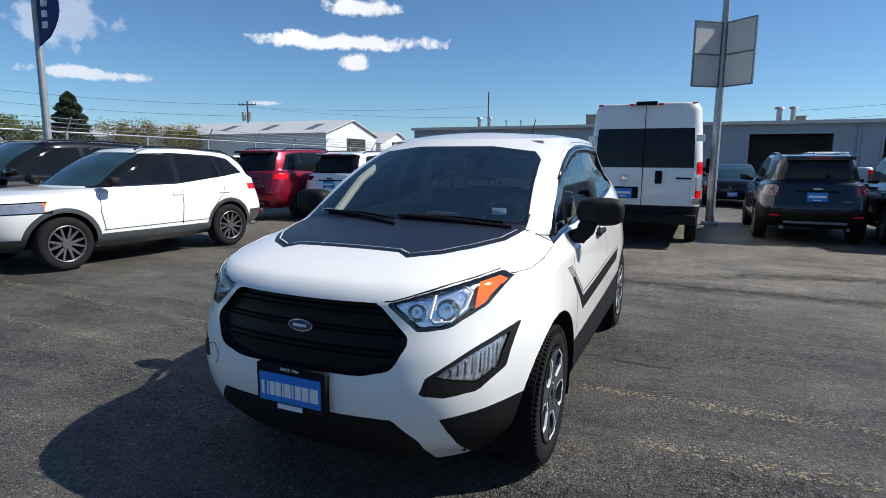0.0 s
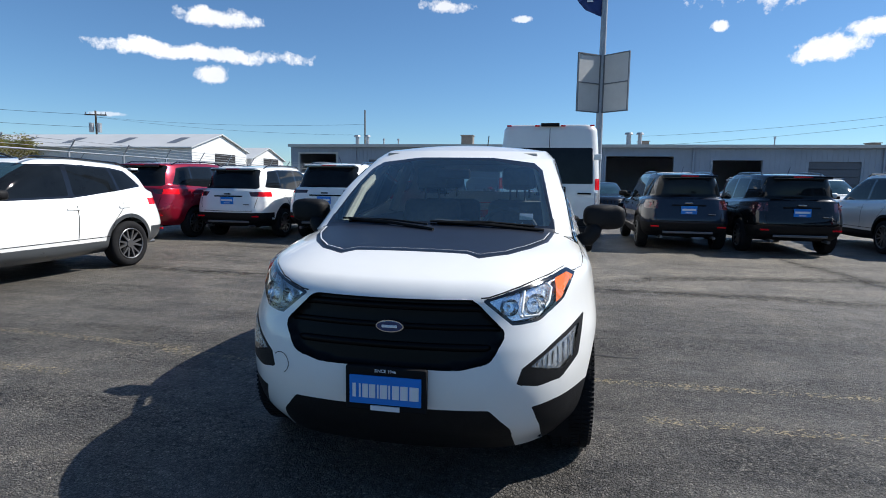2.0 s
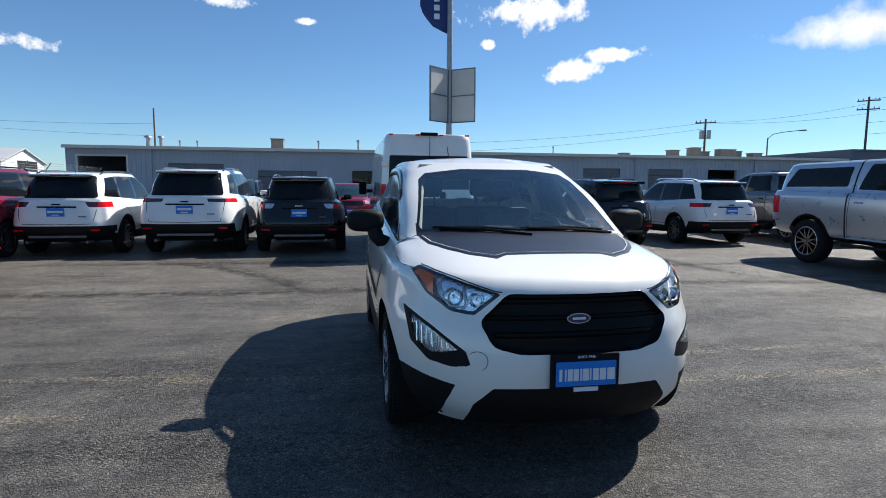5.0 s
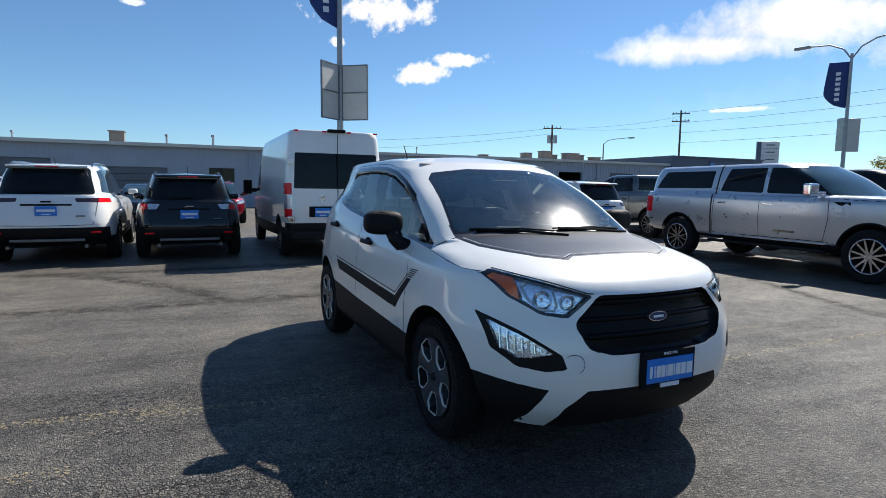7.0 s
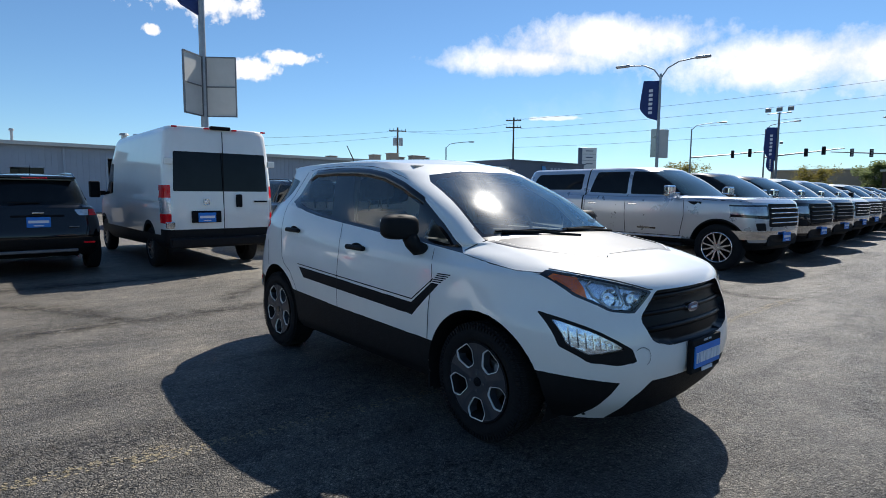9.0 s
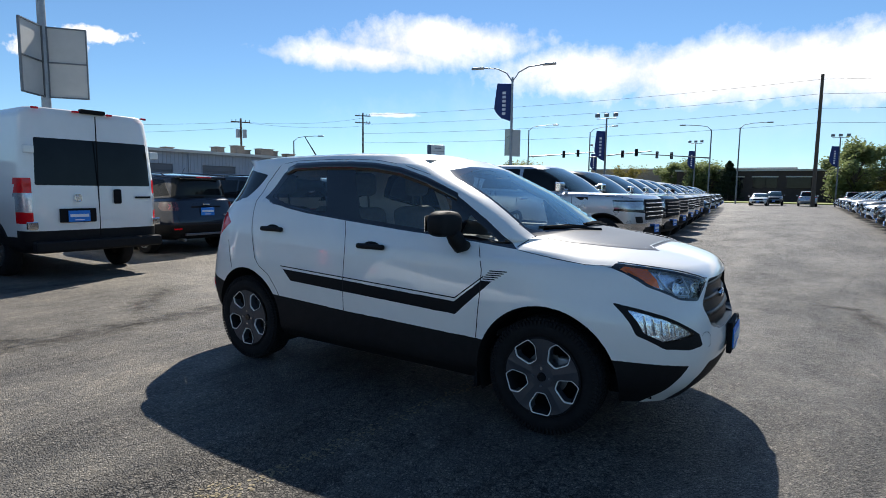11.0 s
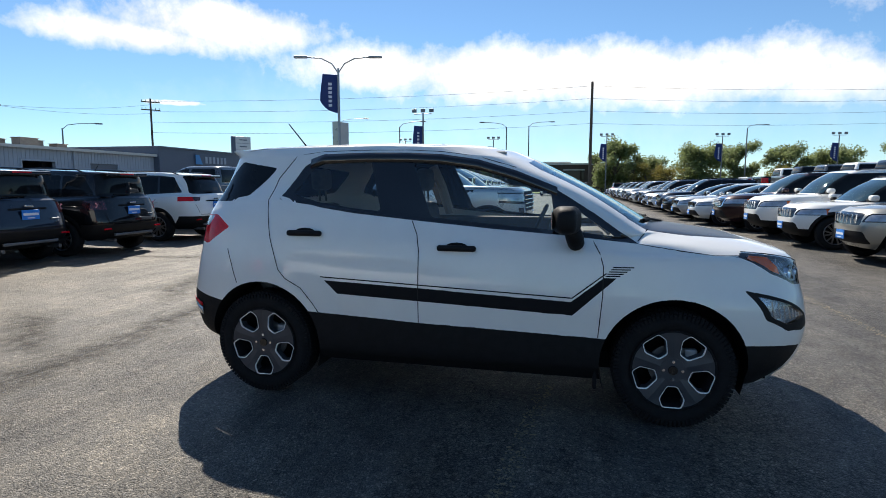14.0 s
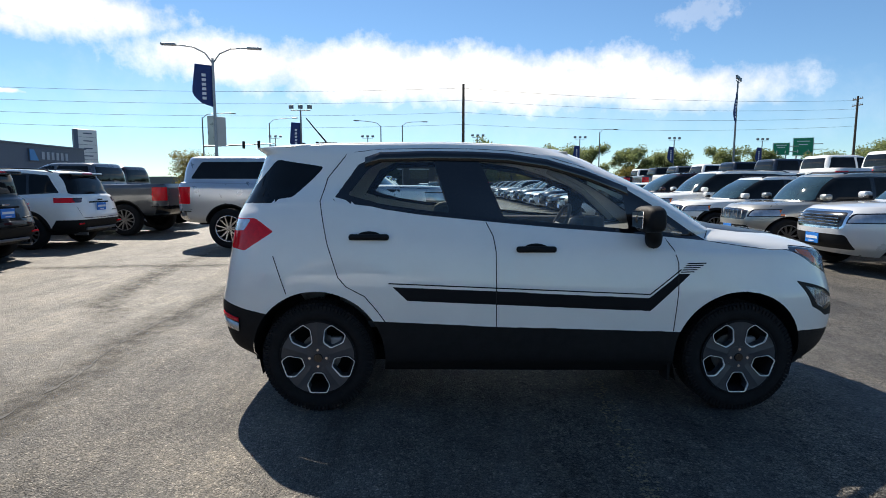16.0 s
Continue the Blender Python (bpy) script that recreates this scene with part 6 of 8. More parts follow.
        # wing mirror: cap, glass, foot
        bm = bmesh.new()
        bmesh.ops.create_uvsphere(bm, u_segments=28, v_segments=16, radius=1.0)
        for vv in bm.verts:
            c = vv.co
            e = 0.62
            vv.co = Vector((math.copysign(abs(c.x) ** e, c.x) * 0.080, math.copysign(abs(c.y) ** e, c.y) * 0.125, math.copysign(abs(c.z) ** e, c.z) * 0.076))
            vv.co.x *= 1.0 - 0.25 * (vv.co.y * s > 0.03)
        bmesh.ops.translate(bm, vec=(0.660, s * 0.955, 1.168), verts=bm.verts)
        mir = part("wing_mirror", bm, M_TRIM, root, "black wing mirror", True)
        bm = bmesh.new()
        add_path(bm, [(0.685, s * 0.91, 1.13), (0.705, s * 0.885, 1.07), (0.715, s * 0.86, 1.035), (0.73, s * 0.80, 1.03)], [0.045, 0.05, 0.048, 0.03], 12)
        put("mirror_foot", bm_mesh("mirror_foot", bm, M_TRIM, True), mir)
        put("mirror_glass", bm_mesh("mirror_glass", box((0.583, s * 0.955, 1.168), (0.004, 0.17, 0.095), None, 0.0015), surface("mirror", (0.9, 0.9, 0.9), rough=0.02, metal=1.0)), mir)
        # reflector strip in the rear bumper
        yr = sh.find("S", -1.80, 0.545, ok)
        for nm, z0, z1, mat in (("rear_reflector", 0.560, 0.592, M_REDLENS), ("reversing_reflector", 0.500, 0.560, M_CLEARLENS)):
            v, f = [], []
            for k in range(9):
                xx = -1.865 + 0.015 * k
                for zz in (z0 - 0.02 * (k / 8), z1 - 0.03 * (k / 8)):
                    v.append((xx, sh.find("S", xx, zz, ok) + s * 0.006, zz))
            f = [(2 * k, 2 * k + 1, 2 * k + 3, 2 * k + 2) for k in range(8)]
            finish_shell(put(nm, mesh_from(nm, v, f, mat, True), root), 0.004)
    # wheel wells, underside
    for x in (1.26, -1.26):
        for s in (1, -1):
            v, f = [], []
            n = 28
            for k in range(n + 1):
                a = math.pi * (-0.12 + 1.24 * k / n)
                y = abs(sh.find("S", x + 0.402 * math.cos(a), max(0.3, 0.335 + 0.402 * math.sin(a)), lambda p: p[:, 1] * s > 0.5))
                for yy in (y - 0.002, y - 0.03, 0.45):
                    v.append((x + 0.4015 * math.cos(a), s * yy, 0.335 + 0.4015 * math.sin(a)))
            for k in range(n):
                for j in (0, 1):
                    q = 3 * k + j
                    f.append((q, q + 1, q + 4, q + 3))
            v += [(x - 0.42, s * 0.46, 0.2), (x + 0.42, s * 0.46, 0.2), (x + 0.42, s * 0.46, 0.78), (x - 0.42, s * 0.46, 0.78)]
            f.append((len(v) - 4, len(v) - 3, len(v) - 2, len(v) - 1))
            put("wheel_arch_liner", mesh_from("liner", v, f, M_DARK, True), root)
    bm = box((0.05, 0, 0.30), (3.5, 1.25, 0.10))
    add_box(bm, (0.0, 0, 0.42), (1.75, 1.45, 0.18))
    add_box(bm, (1.45, 0, 0.62), (0.9, 0.88, 0.55))
    add_box(bm, (-1.4, 0, 0.55), (0.8, 0.86, 0.45))
    part("underbody", bm, M_DARK, root)
    part("mud_flap", box((0.84, -0.80, 0.27), (0.02, 0.12, 0.16), None, 0.004), M_DARK, root)
    # cabin
    bm = bmesh.new()
    add_box(bm, (0.86, 0, 0.97), (0.5, 1.30, 0.16), None, 0.06)
    add_box(bm, (0.72, 0, 0.80), (0.3, 1.28, 0.3), None, 0.04)
    add_box(bm, (0.60, 0, 1.06), (0.10, 0.24, 0.14), None, 0.02)
    add_box(bm, (0.60, 0.36, 1.045), (0.16, 0.34, 0.09), None, 0.035)
    add_box(bm, (0.2, 0, 0.58), (0.8, 0.22, 0.2), None, 0.03)
    part("dashboard", bm, M_CABIN, root, "", True)
    for s in (1, -1):
        bm = box((0.02, s * 0.72, 0.82), (1.7, 0.05, 0.55), None, 0.02)
        add_box(bm, (0.1, s * 0.69, 0.92), (0.7, 0.08, 0.06), None, 0.02)
        part("door_lining", bm, M_CABIN, root)
        bm = bmesh.new()
        add_path(bm, [(-0.34, s * 0.665, 1.12), (-0.40, s * 0.605, 1.35), (-0.46, s * 0.55, 1.51)], 0.04, 8)
        part("pillar_lining", bm, M_LINING, root)
        bm = bmesh.new()
        add_path(bm, [(0.92, s * 0.63, 1.08), (0.66, s * 0.585, 1.31), (0.36, s * 0.53, 1.47)], 0.026, 8)
        part("pillar_lining", bm, M_LINING, root)
    part("headliner", box((-0.60, 0, 1.555), (1.75, 1.06, 0.03), None, 0.01), M_LINING, root)
    part("cabin_floor", box((-0.3, 0, 0.5), (2.4, 1.4, 0.04)), M_CABIN, root)
    for y in (0.36, -0.36):
        seat("front_seat", 0.05, y, root)
        seat("rear_seat", -0.86, y, root, 0.62, 0.58)
    bm = bmesh.new()
    m = pose(0.42, 0.36, 1.03, 0, -65, 0)
    add_path(bm, [m @ Vector((0.185 * math.cos(a), 0.185 * math.sin(a), 0)) for a in np.linspace(0, 6.2832, 33)], 0.014, 8)
    add_box(bm, (0, 0, 0), (0.06, 0.30, 0.02), m, 0.008)
    add_box(bm, (-0.08, 0, 0), (0.16, 0.05, 0.02), m, 0.008)
    part("steering_wheel", bm, M_CABIN, root, "", True)
    part("rear_view_mirror", box((0.56, 0, 1.42), (0.03, 0.22, 0.065), None, 0.012), M_DARK, root)
    # wipers, aerial, sticker
    ws = lambda y, z: sh.find("F", y, z, scr_ok) + 0.014
    for y0, y1, z1 in ((0.60, 0.02, 1.150), (0.02, -0.52, 1.150)):
        bm = bmesh.new()
        add_path(bm, [(ws(y0, 1.115) + 0.01, y0, 1.115), (ws((y0 + y1) / 2, 1.14) + 0.012, (y0 + y1) / 2, 1.14), (ws(y1, z1) + 0.004, y1, z1)], 0.009, 6)
        add_path(bm, [(ws(y0 - 0.05, 1.135), y0 - 0.05, 1.135), (ws((y0 + y1) / 2, 1.152), (y0 + y1) / 2, 1.152), (ws(y1 - 0.04, z1), y1 - 0.04, z1)], 0.006, 6)
        part("wiper", bm, M_DARK, root)
    bm = bmesh.new()
    add_box(bm, (-1.33, 0, 1.645), (0.14, 0.05, 0.03), None, 0.012)
    add_tube(bm, (-1.34, 0, 1.65), (-1.49, 0, 1.83), 0.006, 0.004, 8)
    part("roof_aerial", bm, M_DARK, root)
    part("screen_sticker", box((ws(0.50, 1.18) - 0.02, 0.50, 1.18), (0.003, 0.075, 0.035), pose(0, 0, 0)), M_INK, root, "small white paper sticker")
    # wheels
    tyre, face, edge, barrel, nuts, brake, tread, calliper, cap = hero_wheel_meshes()
    for x in (1.26, -1.26):
        for s in (1, -1):
            w = put("wheel", tyre, root, pose(x, s * 0.765, 0.333) if s < 0 else pose(x, s * 0.765, 0.333, 0, 0, 180))
            for nm, me, lab in (("rim", face, "dark grey alloy rim"), ("machined_edge", edge, "bright machined pocket edges"), ("rim_barrel", barrel, ""), ("brake_disc", brake, ""), ("tread", tread, ""), ("brake_calliper", calliper, ""), ("centre_cap", cap, "")):
                put(nm, me, w, None, lab)
            for k in range(4):
                put("wheel_nut", nuts, w, pose(0.050 * math.cos(radians(90 * k)), 0, 0.050 * math.sin(radians(90 * k))))
    return root


hero = hero_car()


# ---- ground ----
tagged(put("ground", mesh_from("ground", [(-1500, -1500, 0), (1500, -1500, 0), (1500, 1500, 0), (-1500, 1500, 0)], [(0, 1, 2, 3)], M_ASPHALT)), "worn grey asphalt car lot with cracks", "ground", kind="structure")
tagged(part("raised_lot", box((24, 26, 0.15), (26, 56, 0.70), None, 0.04), M_ASPHALT, None), "raised asphalt parking terrace behind the sales row", "terrace", kind="structure")
M_CRACK = surface("crack_filler", (0.016, 0.016, 0.017), rough=0.75, vary=0.3, scale=12)
M_OLDLINE = surface("worn_line_paint", (0.27, 0.225, 0.14), rough=0.8, vary=0.5, scale=14)
rnd = random.Random(7)


def crack(a, b, wide, sway, z, seed):
    r = random.Random(seed)
    a, b = Vector((*a, 0)), Vector((*b, 0))
    n = max(4, int((b - a).length / 0.05))
    side = (b - a).normalized().cross(Vector((0, 0, 1)))
    v, f, off = [], [], 0.0
    for i in range(n + 1):
        off = off * 0.94 + r.uniform(-1, 1) * sway * 0.35
        p = a.lerp(b, i / n) + side * (off + r.uniform(-1, 1) * 0.014)
        w = wide * 0.9 * r.uniform(0.1, 1.0) * (1.0 if r.random() < 0.85 else 0.05)
        v += [(p + side * w / 2) + Vector((0, 0, z)), (p - side * w / 2) + Vector((0, 0, z))]
    for i in range(n):
        f.append((2 * i, 2 * i + 1, 2 * i + 3, 2 * i + 2))
    me = mesh_from("crack", v, f, M_CRACK)
    tagged(put("pavement_crack", me), "dark jagged crack across the worn asphalt", "crack", "asphalt cracks", "structure")


CRACKS = [
    (0.034, 0.012, [(-3.3, -9.5), (-3.2, -3.6), (-3.1, -2.6), (-3.12, -1.7), (-3.1, -1.1), (-3.12, -0.2), (-3.25, 0.5), (-3.3, 0.9), (-3.25, 2.1), (-3.2, 3.3), (-2.7, 8.5)]),
    (0.020, 0.014, [(-3.9, 1.2), (-3.4, 1.6)]),
    (0.030, 0.020, [(-8.0, 4.8), (-6.7, 5.0), (-5.6, 5.2), (-4.6, 5.2), (-3.2, 5.6)]),
    (0.030, 0.012, [(-0.42, 0.6), (-0.3, 1.0), (-0.3, 1.35)]),
    (0.026, 0.020, [(1.5, 6.5), (2.3, 6.4), (3.0, 6.2), (4.1, 6.7)]),
    (0.024, 0.020, [(1.6, 4.7), (2.4, 5.0), (3.4, 5.5), (4.6, 5.9)]),
    (0.032, 0.018, [(2.4, 4.6), (3.0, 4.5), (3.1, 4.0), (3.2, 3.5), (3.5, 2.9)]),
    (0.030, 0.030, [(2.9, 5.9), (3.3, 8.3), (3.9, 9.1), (3.9, 11.4)]),
    (0.026, 0.030, [(4.3, 13.5), (4.5, 12.5), (5.0, 10.4)]),
    (0.028, 0.022, [(-2.6, 6.3), (-1.5, 6.0), (-0.2, 5.4), (0.5, 5.1), (1.1, 5.5)]),
    (0.024, 0.020, [(0.1, 4.7), (0.0, 5.4), (0.1, 6.9)]),
    (0.030, 0.060, [(-6.3, -8.0), (-6.1, -1.5)]),
    (0.030, 0.080, [(1.0, 14.0), (5.0, 15.5)]),
    (0.030, 0.080, [(2.8, 12.0), (3.4, 30.0)]),
    (0.030, 0.080, [(-0.5, 20.0), (4.6, 21.0)]),
    (0.022, 0.050, [(-5.6, -3.2), (-3.2, -1.6)]),
    (0.022, 0.050, [(-4.4, 2.2), (-5.2, 7.5)]),
]


def grime_material():
    """Dark grit lying in patches along a crack, thinning out to both sides."""
    m = bpy.data.materials.new("crack_grime")
    n, l, b = nodes_of(m)
    at = n.new("ShaderNodeAttribute")
    at.attribute_name = "thick"
    tc = n.new("ShaderNodeTexCoord")
    t = n.new("ShaderNodeTexNoise")
    t.inputs["Scale"].default_value, t.inputs["Detail"].default_value, t.inputs["Roughness"].default_value = 5.0, 12, 0.82
    l.new(tc.outputs["Object"], t.inputs["Vector"])
    r = n.new("ShaderNodeMapRange")
    r.inputs["From Min"].default_value, r.inputs["From Max"].default_value = 0.38, 0.60
    r.inputs["To Max"].default_value = 0.75
    l.new(t.outputs["Fac"], r.inputs["Value"])
    x = n.new("ShaderNodeMath")
    x.operation = "MULTIPLY"
    l.new(at.outputs["Fac"], x.inputs[0])
    l.new(r.outputs["Result"], x.inputs[1])
    b.inputs["Base Color"].default_value, b.inputs["Roughness"].default_value = (0.046, 0.042, 0.037, 1), 0.8
    b.inputs["Specular IOR Level"].default_value = 0.2
    l.new(x.outputs[0], b.inputs["Alpha"])
    return m


M_GRIME = grime_material()


def grime(pts, wide):
    """A band of grime along a crack: three rows of points, thick in the middle row."""
    v, f, thick = [], [], []
    pts = [Vector((*p, 0.0022)) for p in pts]
    for i, p in enumerate(pts):
        d = (pts[min(i + 1, len(pts) - 1)] - pts[max(i - 1, 0)]).normalized()
        side = d.cross(Vector((0, 0, 1))) * wide
        v += [p - side, p + side * 0.15, p + side]
        thick += [0.0, 0.0 if i in (0, len(pts) - 1) else 1.0, 0.0]
        if i:
            k = 3 * i
            f += [(k - 3, k - 2, k + 1, k), (k - 2, k - 1, k + 2, k + 1)]
    me = mesh_from("grime", v, f, M_GRIME)
    a = me.attributes.new("thick", "FLOAT", "POINT")
    a.data.foreach_set("value", thick)
    tagged(put("grime_band", me), "dark grit gathered along a crack in the asphalt", "grime", "asphalt grime", "structure")


for wide, pts in ((0.42, CRACKS[0][2]), (0.34, CRACKS[2][2]), (0.26, CRACKS[6][2]), (0.24, CRACKS[9][2]),
                  (0.38, [(-6.8, -5.0), (-5.6, -3.2), (-4.6, -2.4), (-3.6, -1.8), (-3.2, -1.6)]), (0.40, [(-3.6, 1.4), (-4.4, 2.2), (-4.9, 4.8), (-5.2, 7.5)]),
                  (0.34, [(-3.4, -0.4), (-3.9, -0.3), (-4.5, 0.3), (-5.2, 0.6)]), (0.45, [(-6.2, -7.0), (-6.2, -4.2), (-6.1, -1.5), (-6.3, 1.0)])):
    grime(pts, wide * 0.75)
for k, (wide, sway, pts) in enumerate(CRACKS):
    for n, (a, b) in enumerate(zip(pts, pts[1:])):
        crack(a, b, wide, sway, 0.004, 20 + 12 * k + n)


def old_line(a, b, wide, seed):
    """A line of paint, mostly worn off: many small flakes."""
    r = random.Random(seed)
    a, b = Vector((*a, 0)), Vector((*b, 0))
    d = (b - a).normalized()
    side = d.cross(Vector((0, 0, 1)))
    v, f = [], []
    for i in range(int((b - a).length * 150)):
        p = a + d * r.uniform(0, (b - a).length) + side * r.uniform(-wide / 2, wide / 2)
        s, q = r.uniform(0.004, 0.016), r.uniform(0.004, 0.013)
        j = len(v)
        v += [p + d * s + Vector((0, 0, 0.003)), p + side * q + Vector((0, 0, 0.003)), p - d * s * 0.8 + Vector((0, 0, 0.003)), p - side * q * 0.9 + Vector((0, 0, 0.003))]
        f.append((j, j + 1, j + 2, j + 3))
    tagged(put("parking_line", mesh_from("parking_line", v, f, M_OLDLINE)), "faded parking line worn into the asphalt", "line", "parking lines", "structure")


old_line((0.55, -0.3), (0.34, -2.4), 0.11, 1)
old_line((0.3, 0.82), (0.22, 3.4), 0.10, 5)
old_line((0.27, -2.2), (0.0, -6.0), 0.10, 6)
old_line((0.9, 1.2), (0.9, 5.4), 0.11, 2)
old_line((0.9, -6.6), (0.95, -2.6), 0.11, 3)
old_line((3.5, 1.6), (3.5, 5.2), 0.11, 4)

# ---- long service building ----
M_NEARBLACK = surface("near_black_inside", (0.02, 0.02, 0.022), rough=0.9)
M_ROLLUP = surface("grey_rollup_door", (0.11, 0.125, 0.15), rough=0.5, vary=0.08, scale=1.5)
M_FASCIA = surface("pale_fascia", (0.55, 0.55, 0.52), rough=0.5, vary=0.06)
M_ROOFTOP = surface("white_metal_roof", (0.62, 0.62, 0.60), rough=0.4, metal=0.2, vary=0.06, scale=0.5)
FX, FY0, FY1, FZ = -35.5, -18.5, 39.3, 3.85
OPEN = [(-17.9, -15.0, 3.30, 1), (4.2, 8.5, 3.22, 1), (10.9, 13.9, 3.0, 1), (26.9, 29.4, 2.95, 1)]
SHUT = [(-6.8, -2.9, 2.50), (16.6, 19.6, 2.95), (21.9, 24.8, 2.95), (32.5, 35.2, 2.95), (-12.5, -9.0, 2.9)]


def front_wall():
    """The facade, with openings cut through and standing ribs."""
    bm = bmesh.new()
    y = FY0
    for a, b, h in sorted([(a, b, h) for a, b, h, _ in OPEN] + SHUT + [(-0.5, 1.05, 2.55)]):
        if a > y:
            add_box(bm, (FX - 0.1, (y + a) / 2, FZ / 2), (0.2, a - y, FZ))
        add_box(bm, (FX - 0.1, (a + b) / 2, (h + FZ) / 2), (0.2, b - a, FZ - h))
        if (a, b) == (-0.5, 1.05):
            add_box(bm, (FX - 0.1, (a + b) / 2, 0.8), (0.2, b - a, 1.6))
        y = b
    add_box(bm, (FX - 0.1, (y + FY1) / 2, FZ / 2), (0.2, FY1 - y, FZ))
    k = FY0 + 0.15
    holes = [(a, b, h) for a, b, h, _ in OPEN] + SHUT + [(-0.5, 1.05, 2.55)]
    while k < FY1:
        h = next((c for a, b, c in holes if a - 0.02 < k < b + 0.02), 0.0)
        add_box(bm, (FX + 0.012, k, (h + FZ) / 2), (0.024, 0.05, FZ - h - 0.02))
        k += 0.3
    return bm


tagged(part("wall_service", front_wall(), M_SIDING, None), "pale blue-grey ribbed metal wall with workshop openings", "wall", kind="structure")
bm = bmesh.new()
add_box(bm, (FX - 22, FY0 - 0.1, FZ / 2), (43.6, 0.2, FZ))
add_box(bm, (FX - 43.9, (FY0 + FY1) / 2, FZ / 2), (0.2, FY1 - FY0, FZ))
add_box(bm, (FX - 12, (FY0 + FY1) / 2, FZ / 2 - 0.1), (0.2, FY1 - FY0 - 0.5, FZ - 0.3))
tagged(part("wall_service_back", bm, M_SIDING, None), "rear and inner walls of the workshop", "wall", kind="structure")
bm = prism([(FX + 0.35, FZ + 0.02), (FX - 22, FZ + 0.75), (FX - 44.2, FZ + 0.02), (FX - 44.2, FZ + 0.10), (FX - 22, FZ + 0.85), (FX + 0.35, FZ + 0.10)], FY1 - FY0 + 0.3, "y", FY0 - 0.15)
tagged(part("roof_service", bm, M_ROOFTOP, None), "low white metal roof of the service building", "roof", kind="structure")
tagged(part("trim_service", box((FX + 0.37, (FY0 + FY1) / 2, FZ + 0.03), (0.06, FY1 - FY0 + 0.3, 0.2)), M_FASCIA, None), "pale metal gutter along the roof edge", "gutter", kind="structure")
tagged(part("floor_service", box((FX - 6, (FY0 + FY1) / 2, 0.02), (11.5, FY1 - FY0 - 0.6, 0.04)), M_NEARBLACK, None), "near-black workshop floor", "floor", kind="structure")
for i, (a, b, h) in enumerate(SHUT):
    d = thing("door_%d" % (i + 1), "closed grey sectional roll-up door", "door", kind="structure")
    n = 6
    for k in range(n):
        part("panel", box((FX - 0.12, (a + b) / 2, h * (k + 0.5) / n), (0.06, b - a, h / n - 0.02), None, 0.01), M_ROLLUP, d)
for i, (a, b, h, _) in enumerate(OPEN):
    bm = bmesh.new()
    for yy in (a - 0.06, b + 0.06):
        add_box(bm, (FX + 0.03, yy, h / 2), (0.08, 0.12, h))
    add_box(bm, (FX + 0.03, (a + b) / 2, h + 0.06), (0.08, b - a + 0.24, 0.12))
    tagged(part("trim_bay_%d" % i, bm, M_FASCIA if i == 0 else M_SIDING, None), "metal frame of an open workshop bay", "frame", kind="structure")
w = thing("window_1", "small dark window in the metal wall", "window", kind="structure")
part("pane", box((FX - 0.12, 0.275, 2.07), (0.02, 1.5, 0.92)), M_TINT, w)
part("window_frame", box((FX - 0.06, 0.275, 1.6), (0.14, 1.6, 0.06)), M_FASCIA, w)
M_UNIT = surface("weathered_duct_metal", (0.23, 0.20, 0.17), rough=0.6, metal=0.3, vary=0.2)


def roof_unit(y, dx, w, h, d=0.9):
    u = thing("roof_unit", "weathered square metal ventilation unit on the roof", "vent", pose(FX - dx, y, FZ + 0.1 + dx * 0.033), "roof ventilation units")
    part("housing", box((0, 0, h / 2), (d, w, h), None, 0.03), M_UNIT, u)
    part("cap", box((0, 0, h + 0.03), (d + 0.14, w + 0.14, 0.06), None, 0.02), M_UNIT, u)


def roof_pipe(y, dx, h, r=0.08):
    u = thing("roof_pipe", "thin galvanised flue pipe with a rain cap", "pipe", pose(FX - dx, y, FZ + 0.05 + dx * 0.033), "roof flue pipes")
    part("pipe", tube((0, 0, 0), (0, 0, h), r), M_POLE, u)
    part("rain_cap", tube((0, 0, h), (0, 0, h + 0.14), r * 1.9, r * 1.5), M_POLE, u)


for y, dx, ww, h in ((-6.0, 5, 0.9, 0.85), (8, 10, 0.8, 0.6), (24, 8, 0.7, 0.4), (28.2, 7, 0.8, 0.7), (30.3, 7, 0.9, 0.95), (32.5, 9, 1.0, 0.7), (34.2, 8, 1.6, 0.9), (35.8, 9, 1.2, 0.8), (37.3, 8, 1.0, 0.6)):
    roof_unit(y, dx, ww, h)
for y, dx, h, r in ((-15.5, 6, 0.9, 0.16), (-14.6, 6, 0.9, 0.13), (-13.8, 8, 0.7, 0.06), (-12.5, 8, 0.7, 0.06), (-3.0, 6, 0.8, 0.07), (0.1, 6, 0.9, 0.08), (6.2, 5, 1.0, 0.17), (7.0, 5, 1.0, 0.15), (18, 10, 0.9, 0.05)):
    roof_pipe(y, dx, h, r)
for y in (-13.5, 2.0, 9.7, 20.8, 31):
    u = thing("downpipe", "grey metal downpipe on the siding", "pipe", pose(FX + 0.07, y, 0), "downpipes")
    part("pipe", box((0, 0, FZ / 2), (0.09, 0.12, FZ - 0.1), None, 0.02), M_SIDING, u)

